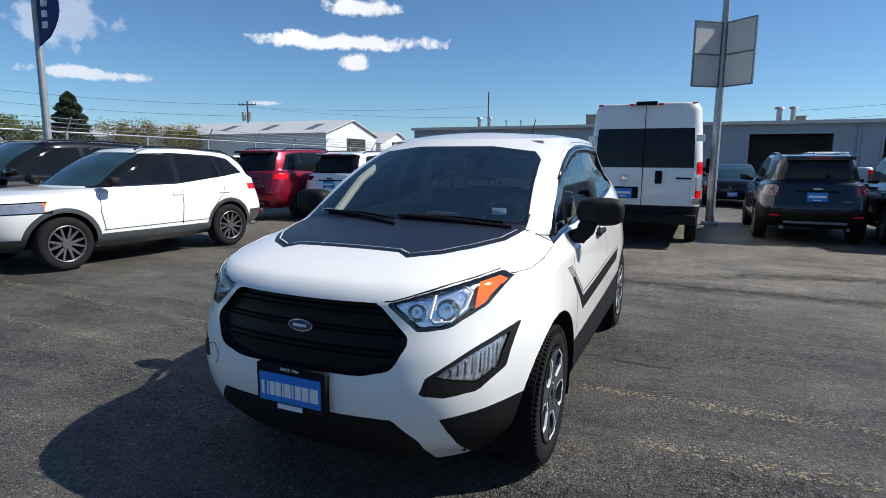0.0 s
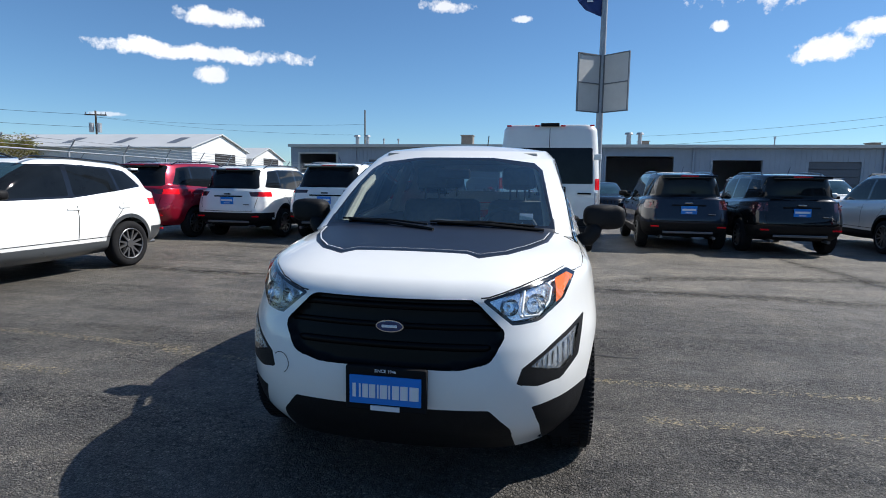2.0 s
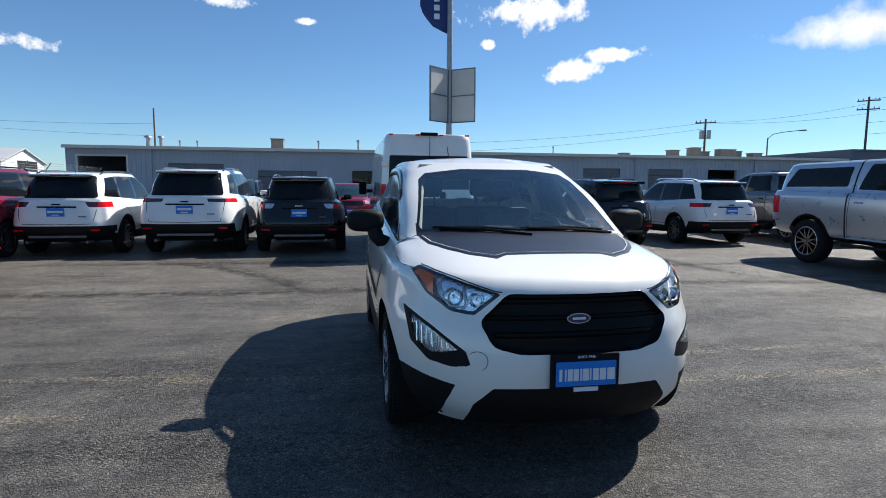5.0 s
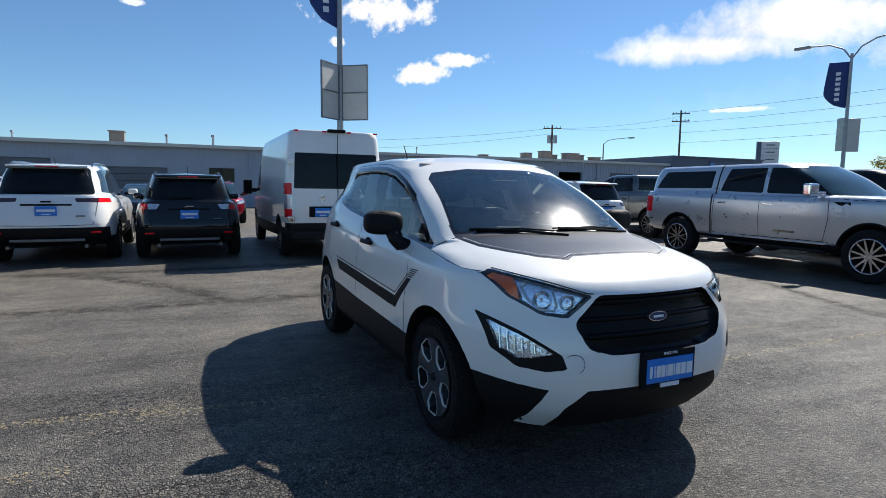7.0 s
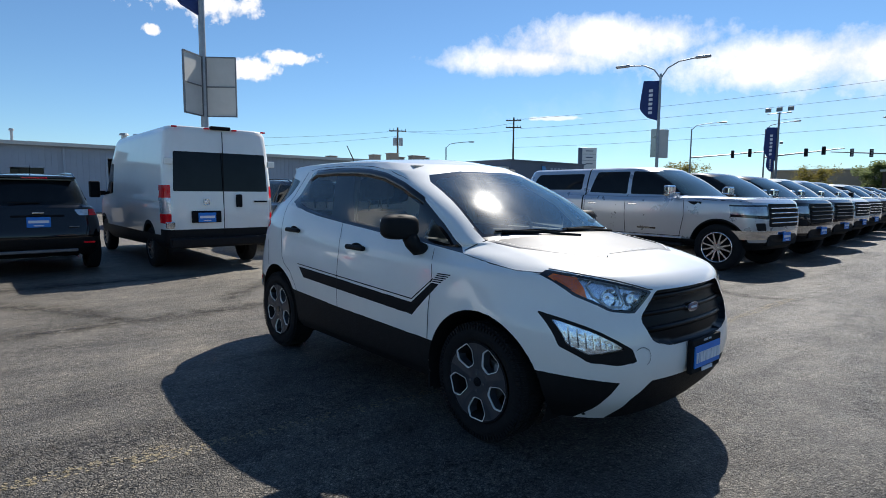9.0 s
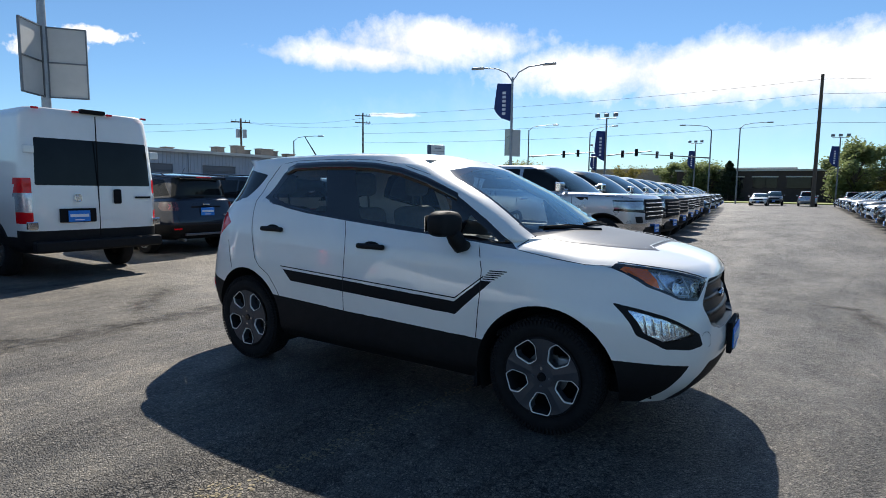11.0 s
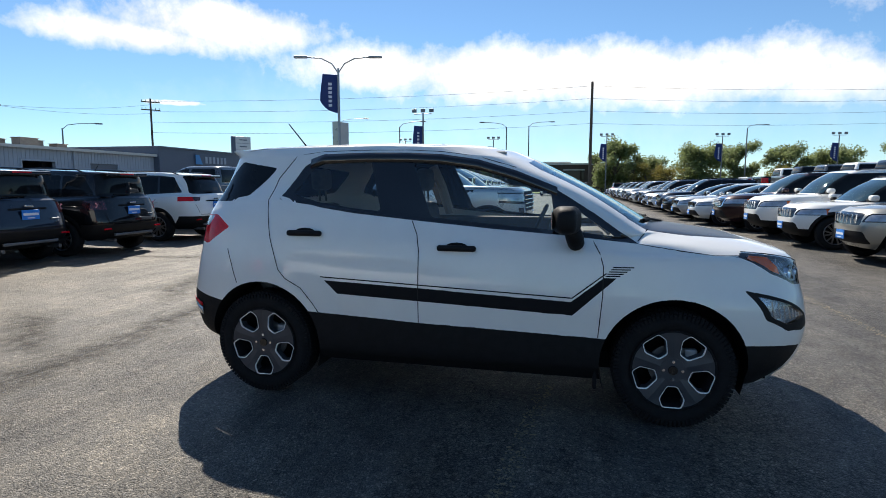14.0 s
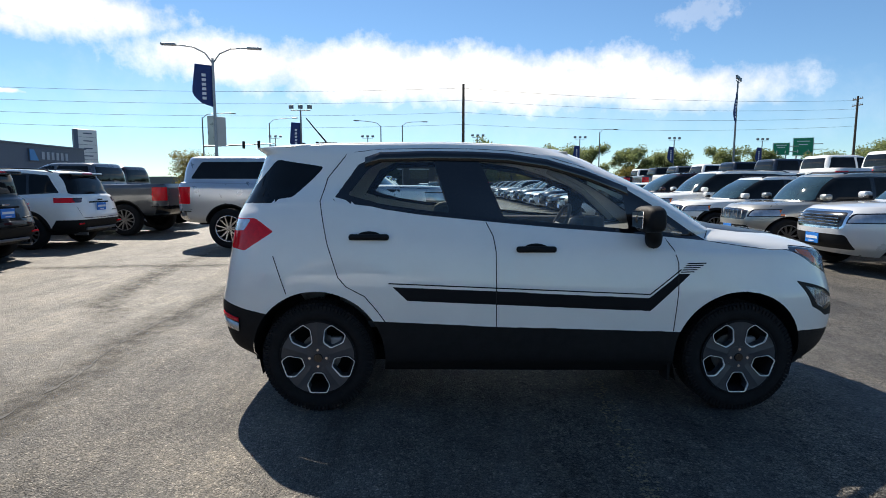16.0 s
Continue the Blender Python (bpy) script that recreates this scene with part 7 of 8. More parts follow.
# ---- office block with a lit fascia sign, pylon sign ----
M_OFFICE = surface("dark_blue_panel", (0.085, 0.11, 0.16), rough=0.45, vary=0.06)
ob = thing("office_block", "dark blue-grey flat-roofed showroom block", "building", pose(FX + 0.6, 45.5, 0))
part("wall", box((-8, 0, 2.3), (16, 12.4, 4.6)), M_OFFICE, ob)
part("roof", box((-8, 0, 4.66), (16.3, 12.7, 0.12)), M_OFFICE, ob)
sg = put("fascia_sign", bm_mesh("fascia_sign", box((0.06, 1.2, 3.75), (0.08, 5.2, 1.1), None, 0.02), M_OFFICE), ob, None, "dark fascia sign with pale shapes")
for k in range(6):
    put("letter_shape", bm_mesh("bar", box((0.13, 0.2 + k * 0.62, 3.75), (0.06, 0.34, 0.66)), M_SIDING), sg)
put("emblem", bm_mesh("emblem", prism([(-1.4, 3.3), (-0.4, 3.3), (-0.9, 4.2), (-1.4, 4.2)], 0.06, "x", 0.1), surface("emblem_blue", (0.05, 0.25, 0.55), rough=0.4)), sg)
ps = thing("pylon_sign", "tall dark pylon sign with white panels", "sign", pose(-36.8, 55.0, 0, 0, 0, -38))
part("cabinet", box((0, 0, 4.9), (0.5, 2.1, 3.9), None, 0.05), M_OFFICE, ps)
for k in range(5):
    pn = put("panel", bm_mesh("panel", box((0.27, 0.2, 6.45 - k * 0.76), (0.05, 1.75, 0.73), None, 0.015), M_WHITESIDING), ps)
    put("lettering_bar", bm_mesh("bar", box((0.30, 0.2, 6.45 - k * 0.76), (0.012, 0.85, 0.11)), M_OFFICE), pn)
part("post", box((0, 0, 1.5), (0.35, 0.9, 3.0)), M_OFFICE, ps)

# ---- white sheds ----
def shed(label, x0, x1, y0, y1, eave, ridge, window=True):
    o = thing("metal_shed", label, "shed")
    xm = (x0 + x1) / 2
    part("wall", prism([(x0, 0), (x1, 0), (x1, eave), (xm, ridge), (x0, eave)], y1 - y0, "y", y0), M_WHITESIDING, o)
    for s, xe in ((1, x1), (-1, x0)):
        e = xe + s * 0.3
        r = part("roof", prism([(e, eave - 0.08), (xm, ridge + 0.02), (xm, ridge + 0.12), (e, eave + 0.02)], y1 - y0 + 0.4, "y", y0 - 0.2), M_ROOFTOP, o)
        if s == 1:
            for k in range(5):
                yy = y1 - 3 - k * 5.2
                if yy > y0:
                    a, b = 0.25, 0.7
                    P = lambda u: (e + (xm - e) * u, eave + 0.02 + (ridge - eave + 0.1) * u + 0.02)
                    q = bmesh.new()
                    pa, pb = P(a), P(b)
                    vs = [q.verts.new((pa[0], yy, pa[1])), q.verts.new((pa[0], yy + 0.9, pa[1])), q.verts.new((pb[0], yy + 0.9, pb[1])), q.verts.new((pb[0], yy, pb[1]))]
                    q.faces.new(vs)
                    put("skylight", bm_mesh("skylight", q, M_ROLLUP), r)
    if window:
        # wall is uncut: a near-black panel carries the shade of an open end
        d = part("shade_panel", box((xm - 0.6, y1 + 0.02, 2.7), (3.2, 0.06, 1.7)), M_NEARBLACK, o)
        put("window_frame", bm_mesh("frame", box((xm - 0.6, y1 + 0.06, 1.82), (3.4, 0.06, 0.1)), M_FASCIA), d)
    return o


shed("long white metal shed with roof lights", -46.5, -38.0, -75, -28.6, 3.9, 5.2)
shed("small white metal shed behind a fence", -56, -49, -40, -29.5, 3.4, 4.6)

# ---- chain-link fence ----
def wire_material():
    m = bpy.data.materials.new("chain_link")
    n, l, b = nodes_of(m)
    b.inputs["Base Color"].default_value, b.inputs["Metallic"].default_value, b.inputs["Roughness"].default_value = (0.45, 0.46, 0.47, 1), 0.7, 0.5
    return m


M_WIRE = wire_material()
fence = thing("chain_link_fence", "galvanised chain-link fence with angled barbed-wire arms", "fence")
fa, fb = Vector((7.0, -12.5, 0)), Vector((-34.0, -16.2, 0))
n = 16
for k in range(n + 1):
    p = fa.lerp(fb, k / n)
    post = part("post", tube(p, p + Vector((0, 0, 2.15)), 0.04, None, 8), M_POLE, fence)
    put("barb_arm", bm_mesh("barb_arm", tube(p + Vector((0, 0, 2.12)), p + Vector((0, 0.26, 2.5)), 0.022, None, 6), M_POLE), post)
part("top_rail", tube(fa + Vector((0, 0, 2.13)), fb + Vector((0, 0, 2.13)), 0.022, None, 8), M_POLE, fence)
for k in range(3):
    o = Vector((0, 0.08 + 0.08 * k, 2.24 + 0.11 * k))
    part("barbed_wire", tube(fa + o, fb + o, 0.007, None, 4), M_POLE, fence)
v, f = [], []
L = (fb - fa).length
dr = (fb - fa).normalized()
cnt = int(L / 0.13)
for k in range(cnt):
    for sgn in (1, -1):
        a, b = fa + dr * (k * 0.13), fa + dr * min(L, max(0, k * 0.13 + sgn * 2.1))
        h = abs((b - a).length)
        a2, b2 = a + Vector((0, 0, 0.03)), b + Vector((0, 0, 0.03 + h))
        j = len(v)
        t = Vector((0, 0, 0.0025))
        v += [a2 - t, a2 + t, b2 + t, b2 - t]
        f.append((j, j + 1, j + 2, j + 3))
tagged(put("mesh_wire", mesh_from("mesh_wire", v, f, M_WIRE), fence), kind="stuff")

# ---- poles ----
M_BANNER = surface("navy_banner_cloth", (0.02, 0.045, 0.17), rough=0.8, vary=0.15, scale=3)
M_SIGNBACK = surface("white_sign_back", (0.50, 0.50, 0.48), rough=0.5, vary=0.06, scale=3)


def banner(parent, z0, z1, side, wide=0.72, m=None):
    """A sail-shaped cloth with bars for its letters."""
    z = np.linspace(z0, z1, 13)
    v, f = [], []
    for i, zz in enumerate(z):
        u = (zz - z0) / (z1 - z0)
        ww = wide * (min(1.0, math.sqrt(u / 0.30) if u < 0.30 else 1.0) * (1.0 - 0.35 * max(0.0, u - 0.45)) + 0.03)
        for j in range(6):
            q = j / 5
            v.append((0.05 * math.sin(5 * u + 3 * q) * q, side * (0.06 + ww * q), zz - 0.12 * q * (1 - u) + 0.05 * q))
    for i in range(12):
        for j in range(5):
            a = i * 6 + j
            f.append((a, a + 1, a + 7, a + 6))
    o = put("banner", mesh_from("banner", v, f, M_BANNER, True), parent, m, "navy cloth banner")
    finish_shell(o, 0.01)
    for k in range(6):
        zz = z0 + (z1 - z0) * (0.18 + 0.115 * k)
        put("lettering_bar", bm_mesh("bar", box((0, side * (0.06 + wide * 0.42), zz), (0.10, wide * 0.20, (z1 - z0) * 0.07)), M_INK), o)
    return o


def street_light(x, y, label, turn=0.0, h=8.2, cloth=0.72, span=2.0, side=-1, zb=(5.4, 7.35)):
    p = thing("street_lamp", label, "street lamp", pose(x, y, 0, 0, 0, turn), "lot street lamps")
    part("pole", tube((0, 0, 0), (0, 0, h - 0.3), 0.10, 0.06, 14), M_POLE, p)
    part("base", box((0, 0, 0.04), (0.35, 0.35, 0.08), None, 0.02), M_POLE, p)
    for s in (1, -1):
        bm = bmesh.new()
        add_path(bm, [(0, 0, h - 0.55), (0, s * 0.35, h - 0.05), (0, s * 0.9, h + 0.22), (0, s * (span - 0.35), h + 0.3)], 0.035, 8)
        arm = part("arm", bm, M_POLE, p)
        put("lamp_head", bm_mesh("lamp_head", box((0, s * (span - 0.05), h + 0.30), (0.22, 0.75, 0.13), None, 0.05), M_POLE), arm)
    banner(p, zb[0], zb[1], side, cloth)
    return p


def sign_panels(parent, w, z0, z1, spread, frame_mat):
    for s in (1, -1):
        m = Matrix.Rotation(radians(s * spread), 4, "Z")
        pan = put("sign_panel", bm_mesh("sign_panel", box((0, s * (w / 2 + 0.08), (z0 + z1) / 2), (0.03, w, z1 - z0), None, 0.006), M_SIGNBACK), parent, m, "white back of a sign panel")
        for zz in (z0, (z0 + z1) / 2, z1):
            put("frame_bar", bm_mesh("frame_bar", box((0.02, s * (w / 2 + 0.08), zz), (0.045, w + 0.02, 0.025)), frame_mat), pan)
        for yy in (0.08, w + 0.08):
            put("frame_bar", bm_mesh("frame_bar", box((0.02, s * yy, (z0 + z1) / 2), (0.045, 0.025, z1 - z0)), frame_mat), pan)


lp = street_light(-10.95, 1.78, "grey steel street lamp carrying a V of white sign panels", 0, 9.3, side=-1, zb=(5.6, 7.6))
sign_panels(lp, 0.70, 3.17, 4.57, -38, M_DARKALLOY)
lp = street_light(-12.0, 25.6, "grey steel street lamp with a navy banner and small sign", -78, 8.0, cloth=0.95, side=-1, span=2.1, zb=(5.35, 7.35))
part("sign_box", box((0.05, 0.30, 4.05), (0.05, 0.5, 1.5), pose(0, 0, 0, 0, 0, 40), 0.01), M_SIGNBACK, lp, "white back of a small sign")
part("sign_box", box((0.05, -0.24, 4.1), (0.05, 0.4, 1.5), pose(0, 0, 0, 0, 0, -30), 0.01), M_CHAMP, lp, "faded yellow poster panel")
street_light(-5.0, -13.1, "grey steel street lamp with a navy banner", 0, 7.8, side=1, zb=(4.15, 6.3))


def flood_pole(x, y, h=7.4, turn=0.0, heads=3):
    p = thing("flood_light_pole", "dark steel pole with floodlights and a navy banner", "light pole", pose(x, y, 0, 0, 0, turn), "floodlight poles")
    part("pole", tube((0, 0, 0), (0, 0, h), 0.09, 0.06, 10), M_DARKALLOY, p)
    part("crossbar", tube((-0.75, 0, h - 0.05), (0.75, 0, h - 0.05), 0.03, None, 8), M_DARKALLOY, p)
    for k in range(heads):
        a = -0.7 + 1.4 * k / max(1, heads - 1)
        part("flood_lamp", box((a, -0.05, h + 0.2), (0.36, 0.14, 0.28), pose(0, 0, 0, 0, 0, 0), 0.03), M_DARKALLOY, p)
    banner(p, h - 3.2, h - 1.0, -1, 0.8, pose(0, 0, 0, 0, 0, -90))
    return p


for x, y, h, a in ((-11.0, 40.0, 7.0, 0), (4.9, 72, 7.6, 0), (19.2, 74.5, 7.6, 0), (32.8, 75.7, 7.6, 0), (23.0, 40.8, 9.4, 52), (-10, 74, 7.6, 0), (-22, 72, 7.4, 0), (46, 77, 7.6, 0)):
    flood_pole(x, y, h, a)


def utility_pole(x, y, h, turn, transformer=False, bars=1, r=0.14):
    p = thing("utility_pole", "weathered wooden utility pole with cross-arms", "utility pole", pose(x, y, 0, 0, 0, turn), "utility poles")
    part("post", tube((0, 0, 0), (0, 0, h), r, r * 0.7, 10), M_WOOD, p)
    for k in range(bars):
        a = part("cross_arm", box((0, 0, h - 0.4 - 0.9 * k), (0.1, 2.0, 0.12)), M_WOOD, p)
        for yy in (-0.9, -0.5, 0.5, 0.9):
            put("insulator", bm_mesh("insulator", tube((0, yy, h - 0.34 - 0.9 * k), (0, yy, h - 0.14 - 0.9 * k), 0.04, 0.03, 8), M_DARKALLOY), a)
    if transformer:
        for yy in (0.35, -0.35):
            part("transformer", tube((0.2, yy, h - 2.1), (0.2, yy, h - 1.2), 0.22, None, 12), M_POLE, p)
    return p


utility_pole(-44.6, -43.5, 7.8, 20, True, 1, 0.12)
utility_pole(-47, -16.7, 7.9, 0, False, 0, 0.09)
utility_pole(-47.6, 53.8, 11.3, -45, False, 2)
utility_pole(-50.0, 36.5, 8.8, -30, True)
utility_pole(2.8, 68.7, 13.9, 0, False, 0, 0.22)
utility_pole(60, 78, 14, 0, False, 2, 0.2)


def wire(a, b, sag, r=0.014):
    a, b = Vector(a), Vector(b)
    bm = bmesh.new()
    add_path(bm, [a.lerp(b, u) - Vector((0, 0, sag * 4 * u * (1 - u))) for u in np.linspace(0, 1, 17)], r, 4)
    tagged(part("overhead_wire", bm, M_DARK, None), "thin dark overhead power line", "wire", "overhead wires")


for k in range(4):
    wire((-47.6, 53.8, 11.0 - 1.2 * k), (2.8, 68.7, 13.4 - 1.5 * k), 0.5)
    wire((2.8, 68.7, 13.4 - 1.5 * k), (60, 78, 13.4 - 1.2 * k), 0.7)
for k in range(2):
    wire((-50, 36.5, 8.4), (-47.6, 53.8, 10.6 - k), 0.4, 0.012)
    wire((-50, 36.5, 8.4 - 0.6 * k), (-60, 10, 6.5 - k), 0.4, 0.012)
    wire((-44.6, -43.5, 7.4 - 1.2 * k), (-31.9, -66, 8.6 - 1.2 * k), 0.3, 0.014)
    wire((-44.6, -43.5, 7.2), (-47, -16.7, 6.6 - k), 0.4, 0.008)


def road_light(x, y, h, turn, signals=0):
    p = thing("road_lamp" if not signals else "traffic_signal", "grey roadside mast with a long curved arm", "road mast", pose(x, y, 0, 0, 0, turn), "roadside masts")
    # dark metal on the mast: its backlit shade is put into the colour
    part("pole", tube((0, 0, 0), (0, 0, h - 0.5), 0.1, 0.07, 10), M_DARKALLOY, p)
    bm = bmesh.new()
    add_path(bm, [(0, 0, h - 0.6), (0, 0.5, h - 0.15), (0, 1.4, h), (0, 3.0, h + 0.08)], 0.035, 8)
    part("arm", bm, M_DARKALLOY, p)
    part("lamp_head", box((0, 3.3, h + 0.06), (0.25, 0.7, 0.14), None, 0.04), M_DARKALLOY, p)
    if signals:
        part("signal_arm", tube((0, 0, 5.6), (0, 8.0, 6.1), 0.08, 0.05, 8), M_DARKALLOY, p)
        for k in range(signals):
            s = part("signal_head", box((0, 4.4 + 1.7 * k, 5.88 + 0.10 * k), (0.28, 0.32, 0.85), None, 0.05), M_DARK, p)
            for j in range(3):
                put("signal_lens", bm_mesh("signal_lens", tube((-0.17, 4.4 + 1.7 * k, 5.62 + 0.10 * k + 0.26 * j), (-0.14, 4.4 + 1.7 * k, 5.62 + 0.10 * k + 0.26 * j), 0.10), M_DARKALLOY), s)


road_light(-27.5, 62, 9.4, -75, 2)
road_light(-21, 66, 9.2, -100, 2)
road_light(-8.0, 72, 9.5, 110, 2)
road_light(-5.5, 78, 10.2, -80)
road_light(23.5, 80, 9.5, -60)
road_light(-50, 44, 7.5, -60)
M_GREEN = surface("highway_green", (0.0, 0.27, 0.14), rough=0.5, vary=0.05)
for x, w, h, z in ((65.2, 2.8, 2.35, 8.1), (69.4, 3.4, 3.4, 8.55)):
    g = thing("highway_sign", "green overhead highway sign with white border", "road sign", pose(x, 104, 0, 0, 0, -25))
    part("board", box((0, 0, z), (w, 0.12, h), None, 0.03), M_GREEN, g)
    for zz, ww in ((z + h * 0.30, 0.62), (z + h * 0.12, 0.45)):
        part("lettering_bar", box((0, -0.08, zz), (w * ww, 0.03, 0.16)), M_INK, g)
    for xx in (-0.5, 0.5):
        part("border", box((xx * (w - 0.12), -0.075, z), (0.07, 0.03, h - 0.1)), M_INK, g)
        part("border", box((0, -0.075, z + xx * (h - 0.12)), (w - 0.2, 0.03, 0.07)), M_INK, g)
        part("arrow", box((xx * w * 0.5, -0.08, z - h * 0.25), (0.12, 0.03, 0.55)), M_INK, g)
        part("post", tube((xx * w * 0.6, 0.15, 0), (xx * w * 0.6, 0.15, z), 0.12), M_POLE, g)
    for k in range(2):
        part("gantry_beam", tube((w / 2 - 0.1, 0.16, z - 0.5 + k), (w / 2 + 1.5, 0.16, z - 0.5 + k), 0.07), M_POLE, g)

# ---- far buildings and verge ----
M_GRASS = surface("dry_grass", (0.17, 0.19, 0.045), rough=0.9, vary=0.35, scale=2, bump=0.5)
tagged(part("verge", box((8, 92, 0.05), (220, 14, 0.12), None, 0.0), M_GRASS, None), "strip of dry yellow-green grass", "verge", kind="structure")
fb1 = thing("far_shop_building", "low dark flat-roofed shop across the road", "building", pose(-3, 112, 0))
part("wall", box((0, 0, 2.6), (30, 12, 5.2)), surface("dark_brown_brick", (0.06, 0.045, 0.04), rough=0.8, vary=0.2, scale=1.0), fb1)
part("roof", box((0, 0, 5.3), (30.6, 12.6, 0.3)), M_FASCIA, fb1)
for k in range(4):
    wn_ = part("window", box((-11 + 5 * k, -6.05, 3.2), (3.6, 0.1, 1.8)), M_TINT, fb1)
    put("window_frame", bm_mesh("frame", box((-11 + 5 * k, -6.08, 4.2), (3.9, 0.12, 0.2)), M_FASCIA), wn_)
fb2 = thing("far_store_building", "long pale flat-roofed store across the road", "building", pose(-19, 124, 0))
part("wall", box((0, 0, 3.0), (38, 12, 6.0)), surface("tan_stucco", (0.36, 0.29, 0.22), rough=0.85, vary=0.1), fb2)
part("roof", box((0, 0, 6.1), (38.6, 12.6, 0.25)), M_FASCIA, fb2)
# hill line on the horizon
tagged(part("backdrop_hills", prism([(-500, -1), (-500, 6), (-300, 9), (-120, 7), (0, 5), (90, 8), (260, 11), (420, 8), (600, 10), (600, -1)], 40, "y", 620), surface("far_hills", (0.16, 0.17, 0.16), rough=1.0, vary=0.2, scale=0.02), None), "low hazy hills on the horizon", "hills", kind="structure")
tagged(part("backdrop_ridge", prism([(-500, -1), (-500, 8), (-250, 12), (-60, 6), (80, 8), (300, 7), (500, 10), (500, -1)], 30, "x", -520), surface("far_ridge", (0.16, 0.17, 0.16), rough=1.0, vary=0.2, scale=0.02), None), "low hazy ridge on the horizon", "hills", kind="structure")

# ---- trees ----
M_BARK = surface("grey_bark", (0.09, 0.075, 0.06), rough=0.9, vary=0.3, scale=6, bump=0.4)


def leaf_material(name, c0, c1):
    m = bpy.data.materials.new(name)
    n, l, b = nodes_of(m)
    g = n.new("ShaderNodeNewGeometry")
    r = n.new("ShaderNodeValToRGB")
    r.color_ramp.elements[0].color, r.color_ramp.elements[1].color = (*c0, 1), (*c1, 1)
    l.new(g.outputs["Random Per Island"], r.inputs[0])
    l.new(r.outputs[0], b.inputs["Base Color"])
    b.inputs["Roughness"].default_value = 0.7
    tl = n.new("ShaderNodeBsdfTranslucent")
    l.new(r.outputs[0], tl.inputs["Color"])
    ad = n.new("ShaderNodeMixShader")
    ad.inputs[0].default_value = 0.4
    l.new(b.outputs[0], ad.inputs[1])
    l.new(tl.outputs[0], ad.inputs[2])
    l.new(ad.outputs[0], n["Material Output"].inputs["Surface"])
    tl = n.new("ShaderNodeBsdfTranslucent")
    tl.inputs["Color"].default_value = (*[min(1.0, q * 1.5) for q in c1], 1)
    mx = n.new("ShaderNodeMixShader")
    mx.inputs[0].default_value = 0.45
    out = n["Material Output"]
    l.new(b.outputs[0], mx.inputs[1])
    l.new(tl.outputs[0], mx.inputs[2])
    l.new(mx.outputs[0], out.inputs["Surface"])
    return m


M_LEAF = leaf_material("green_leaves", (0.075, 0.112, 0.042), (0.190, 0.225, 0.095))
M_LEAFY = leaf_material("yellowing_leaves", (0.08, 0.09, 0.02), (0.19, 0.16, 0.04))
M_NEEDLE = leaf_material("dark_needles", (0.018, 0.035, 0.02), (0.045, 0.065, 0.035))


def tree_meshes(seed, h, spread, conifer=False, leaves=2600, leaf=0.30, mat=None):
    r = random.Random(seed)
    bm = bmesh.new()
    add_path(bm, [(0, 0, 0), (0.05, 0.03, h * 0.3), (0.0, -0.04, h * 0.62), (0.03, 0, h * 0.92)], [0.05 * h * 0.5, 0.04 * h * 0.5, 0.02 * h * 0.5, 0.02], 8)
    tips = []
    if not conifer:
        for k in range(16):
            a, z = r.uniform(0, 6.283), r.uniform(0.25, 0.75) * h
            q = spread * r.uniform(0.45, 0.95) * (1.0 - 0.45 * abs(z / h - 0.45))
            tip = Vector((math.cos(a) * q, math.sin(a) * q, z + h * r.uniform(0.08, 0.28)))
            add_path(bm, [(0, 0, z * 0.75), Vector((0, 0, z)).lerp(tip, 0.5) + Vector((0, 0, 0.1 * h * 0.3)), tip], [0.012 * h, 0.008 * h, 0.003 * h], 5)
            tips.append((tip, r.uniform(0.16, 0.30) * spread * 1.1))
        tips += [(Vector((r.uniform(-0.3, 0.3) * spread, r.uniform(-0.3, 0.3) * spread, h * r.uniform(0.7, 0.93))), spread * r.uniform(0.2, 0.32)) for _ in range(8)]
        tips += [(Vector((r.uniform(-0.6, 0.6) * spread, r.uniform(-0.6, 0.6) * spread, h * r.uniform(0.16, 0.5))), spread * r.uniform(0.22, 0.34)) for _ in range(14)]
    trunk = bm_mesh("trunk", bm, M_BARK)
    v, f = [], []
    for k in range(leaves):
        if conifer:
            u = r.random() ** 0.7
            a = r.uniform(0, 6.283)
            q = spread * (1 - u) ** 0.6 * (0.55 + 0.45 * abs(math.sin(u * 26 + a * 1.0))) * r.uniform(0.55, 1.05)
            c = Vector((math.cos(a) * q, math.sin(a) * q, h * (0.08 + 0.92 * u) - 0.12 * q))
        else:
            tip, rad = tips[r.randrange(len(tips))]
            d = Vector((r.gauss(0, 1), r.gauss(0, 1), r.gauss(0, 0.8))).normalized()
            c = tip + d * rad * r.uniform(0.25, 1.15) * 1.15
        s = leaf * r.uniform(0.6, 1.3)
        e1 = Vector((r.uniform(-1, 1), r.uniform(-1, 1), r.uniform(-0.5, 0.5))).normalized()
        e2 = e1.cross(Vector((r.uniform(-1, 1), r.uniform(-1, 1), r.uniform(-1, 1)))).normalized()
        j = len(v)
        v += [c + e1 * s, c + e2 * s * 0.55, c - e1 * s * 0.8, c - e2 * s * 0.5]
        f.append((j, j + 1, j + 2, j + 3))
    return trunk, mesh_from("crown", v, f, mat or (M_NEEDLE if conifer else M_LEAF))


KINDS = [tree_meshes(1, 8.2, 4.2, leaves=15000, leaf=0.21), tree_meshes(2, 7.2, 4.6, leaves=15000, leaf=0.21), tree_meshes(3, 9.0, 4.0, leaves=15000, leaf=0.21), tree_meshes(4, 6.0, 3.4, leaves=6000, leaf=0.15, mat=M_LEAFY), tree_meshes(5, 9.5, 3.6, True, 9000, 0.22)]


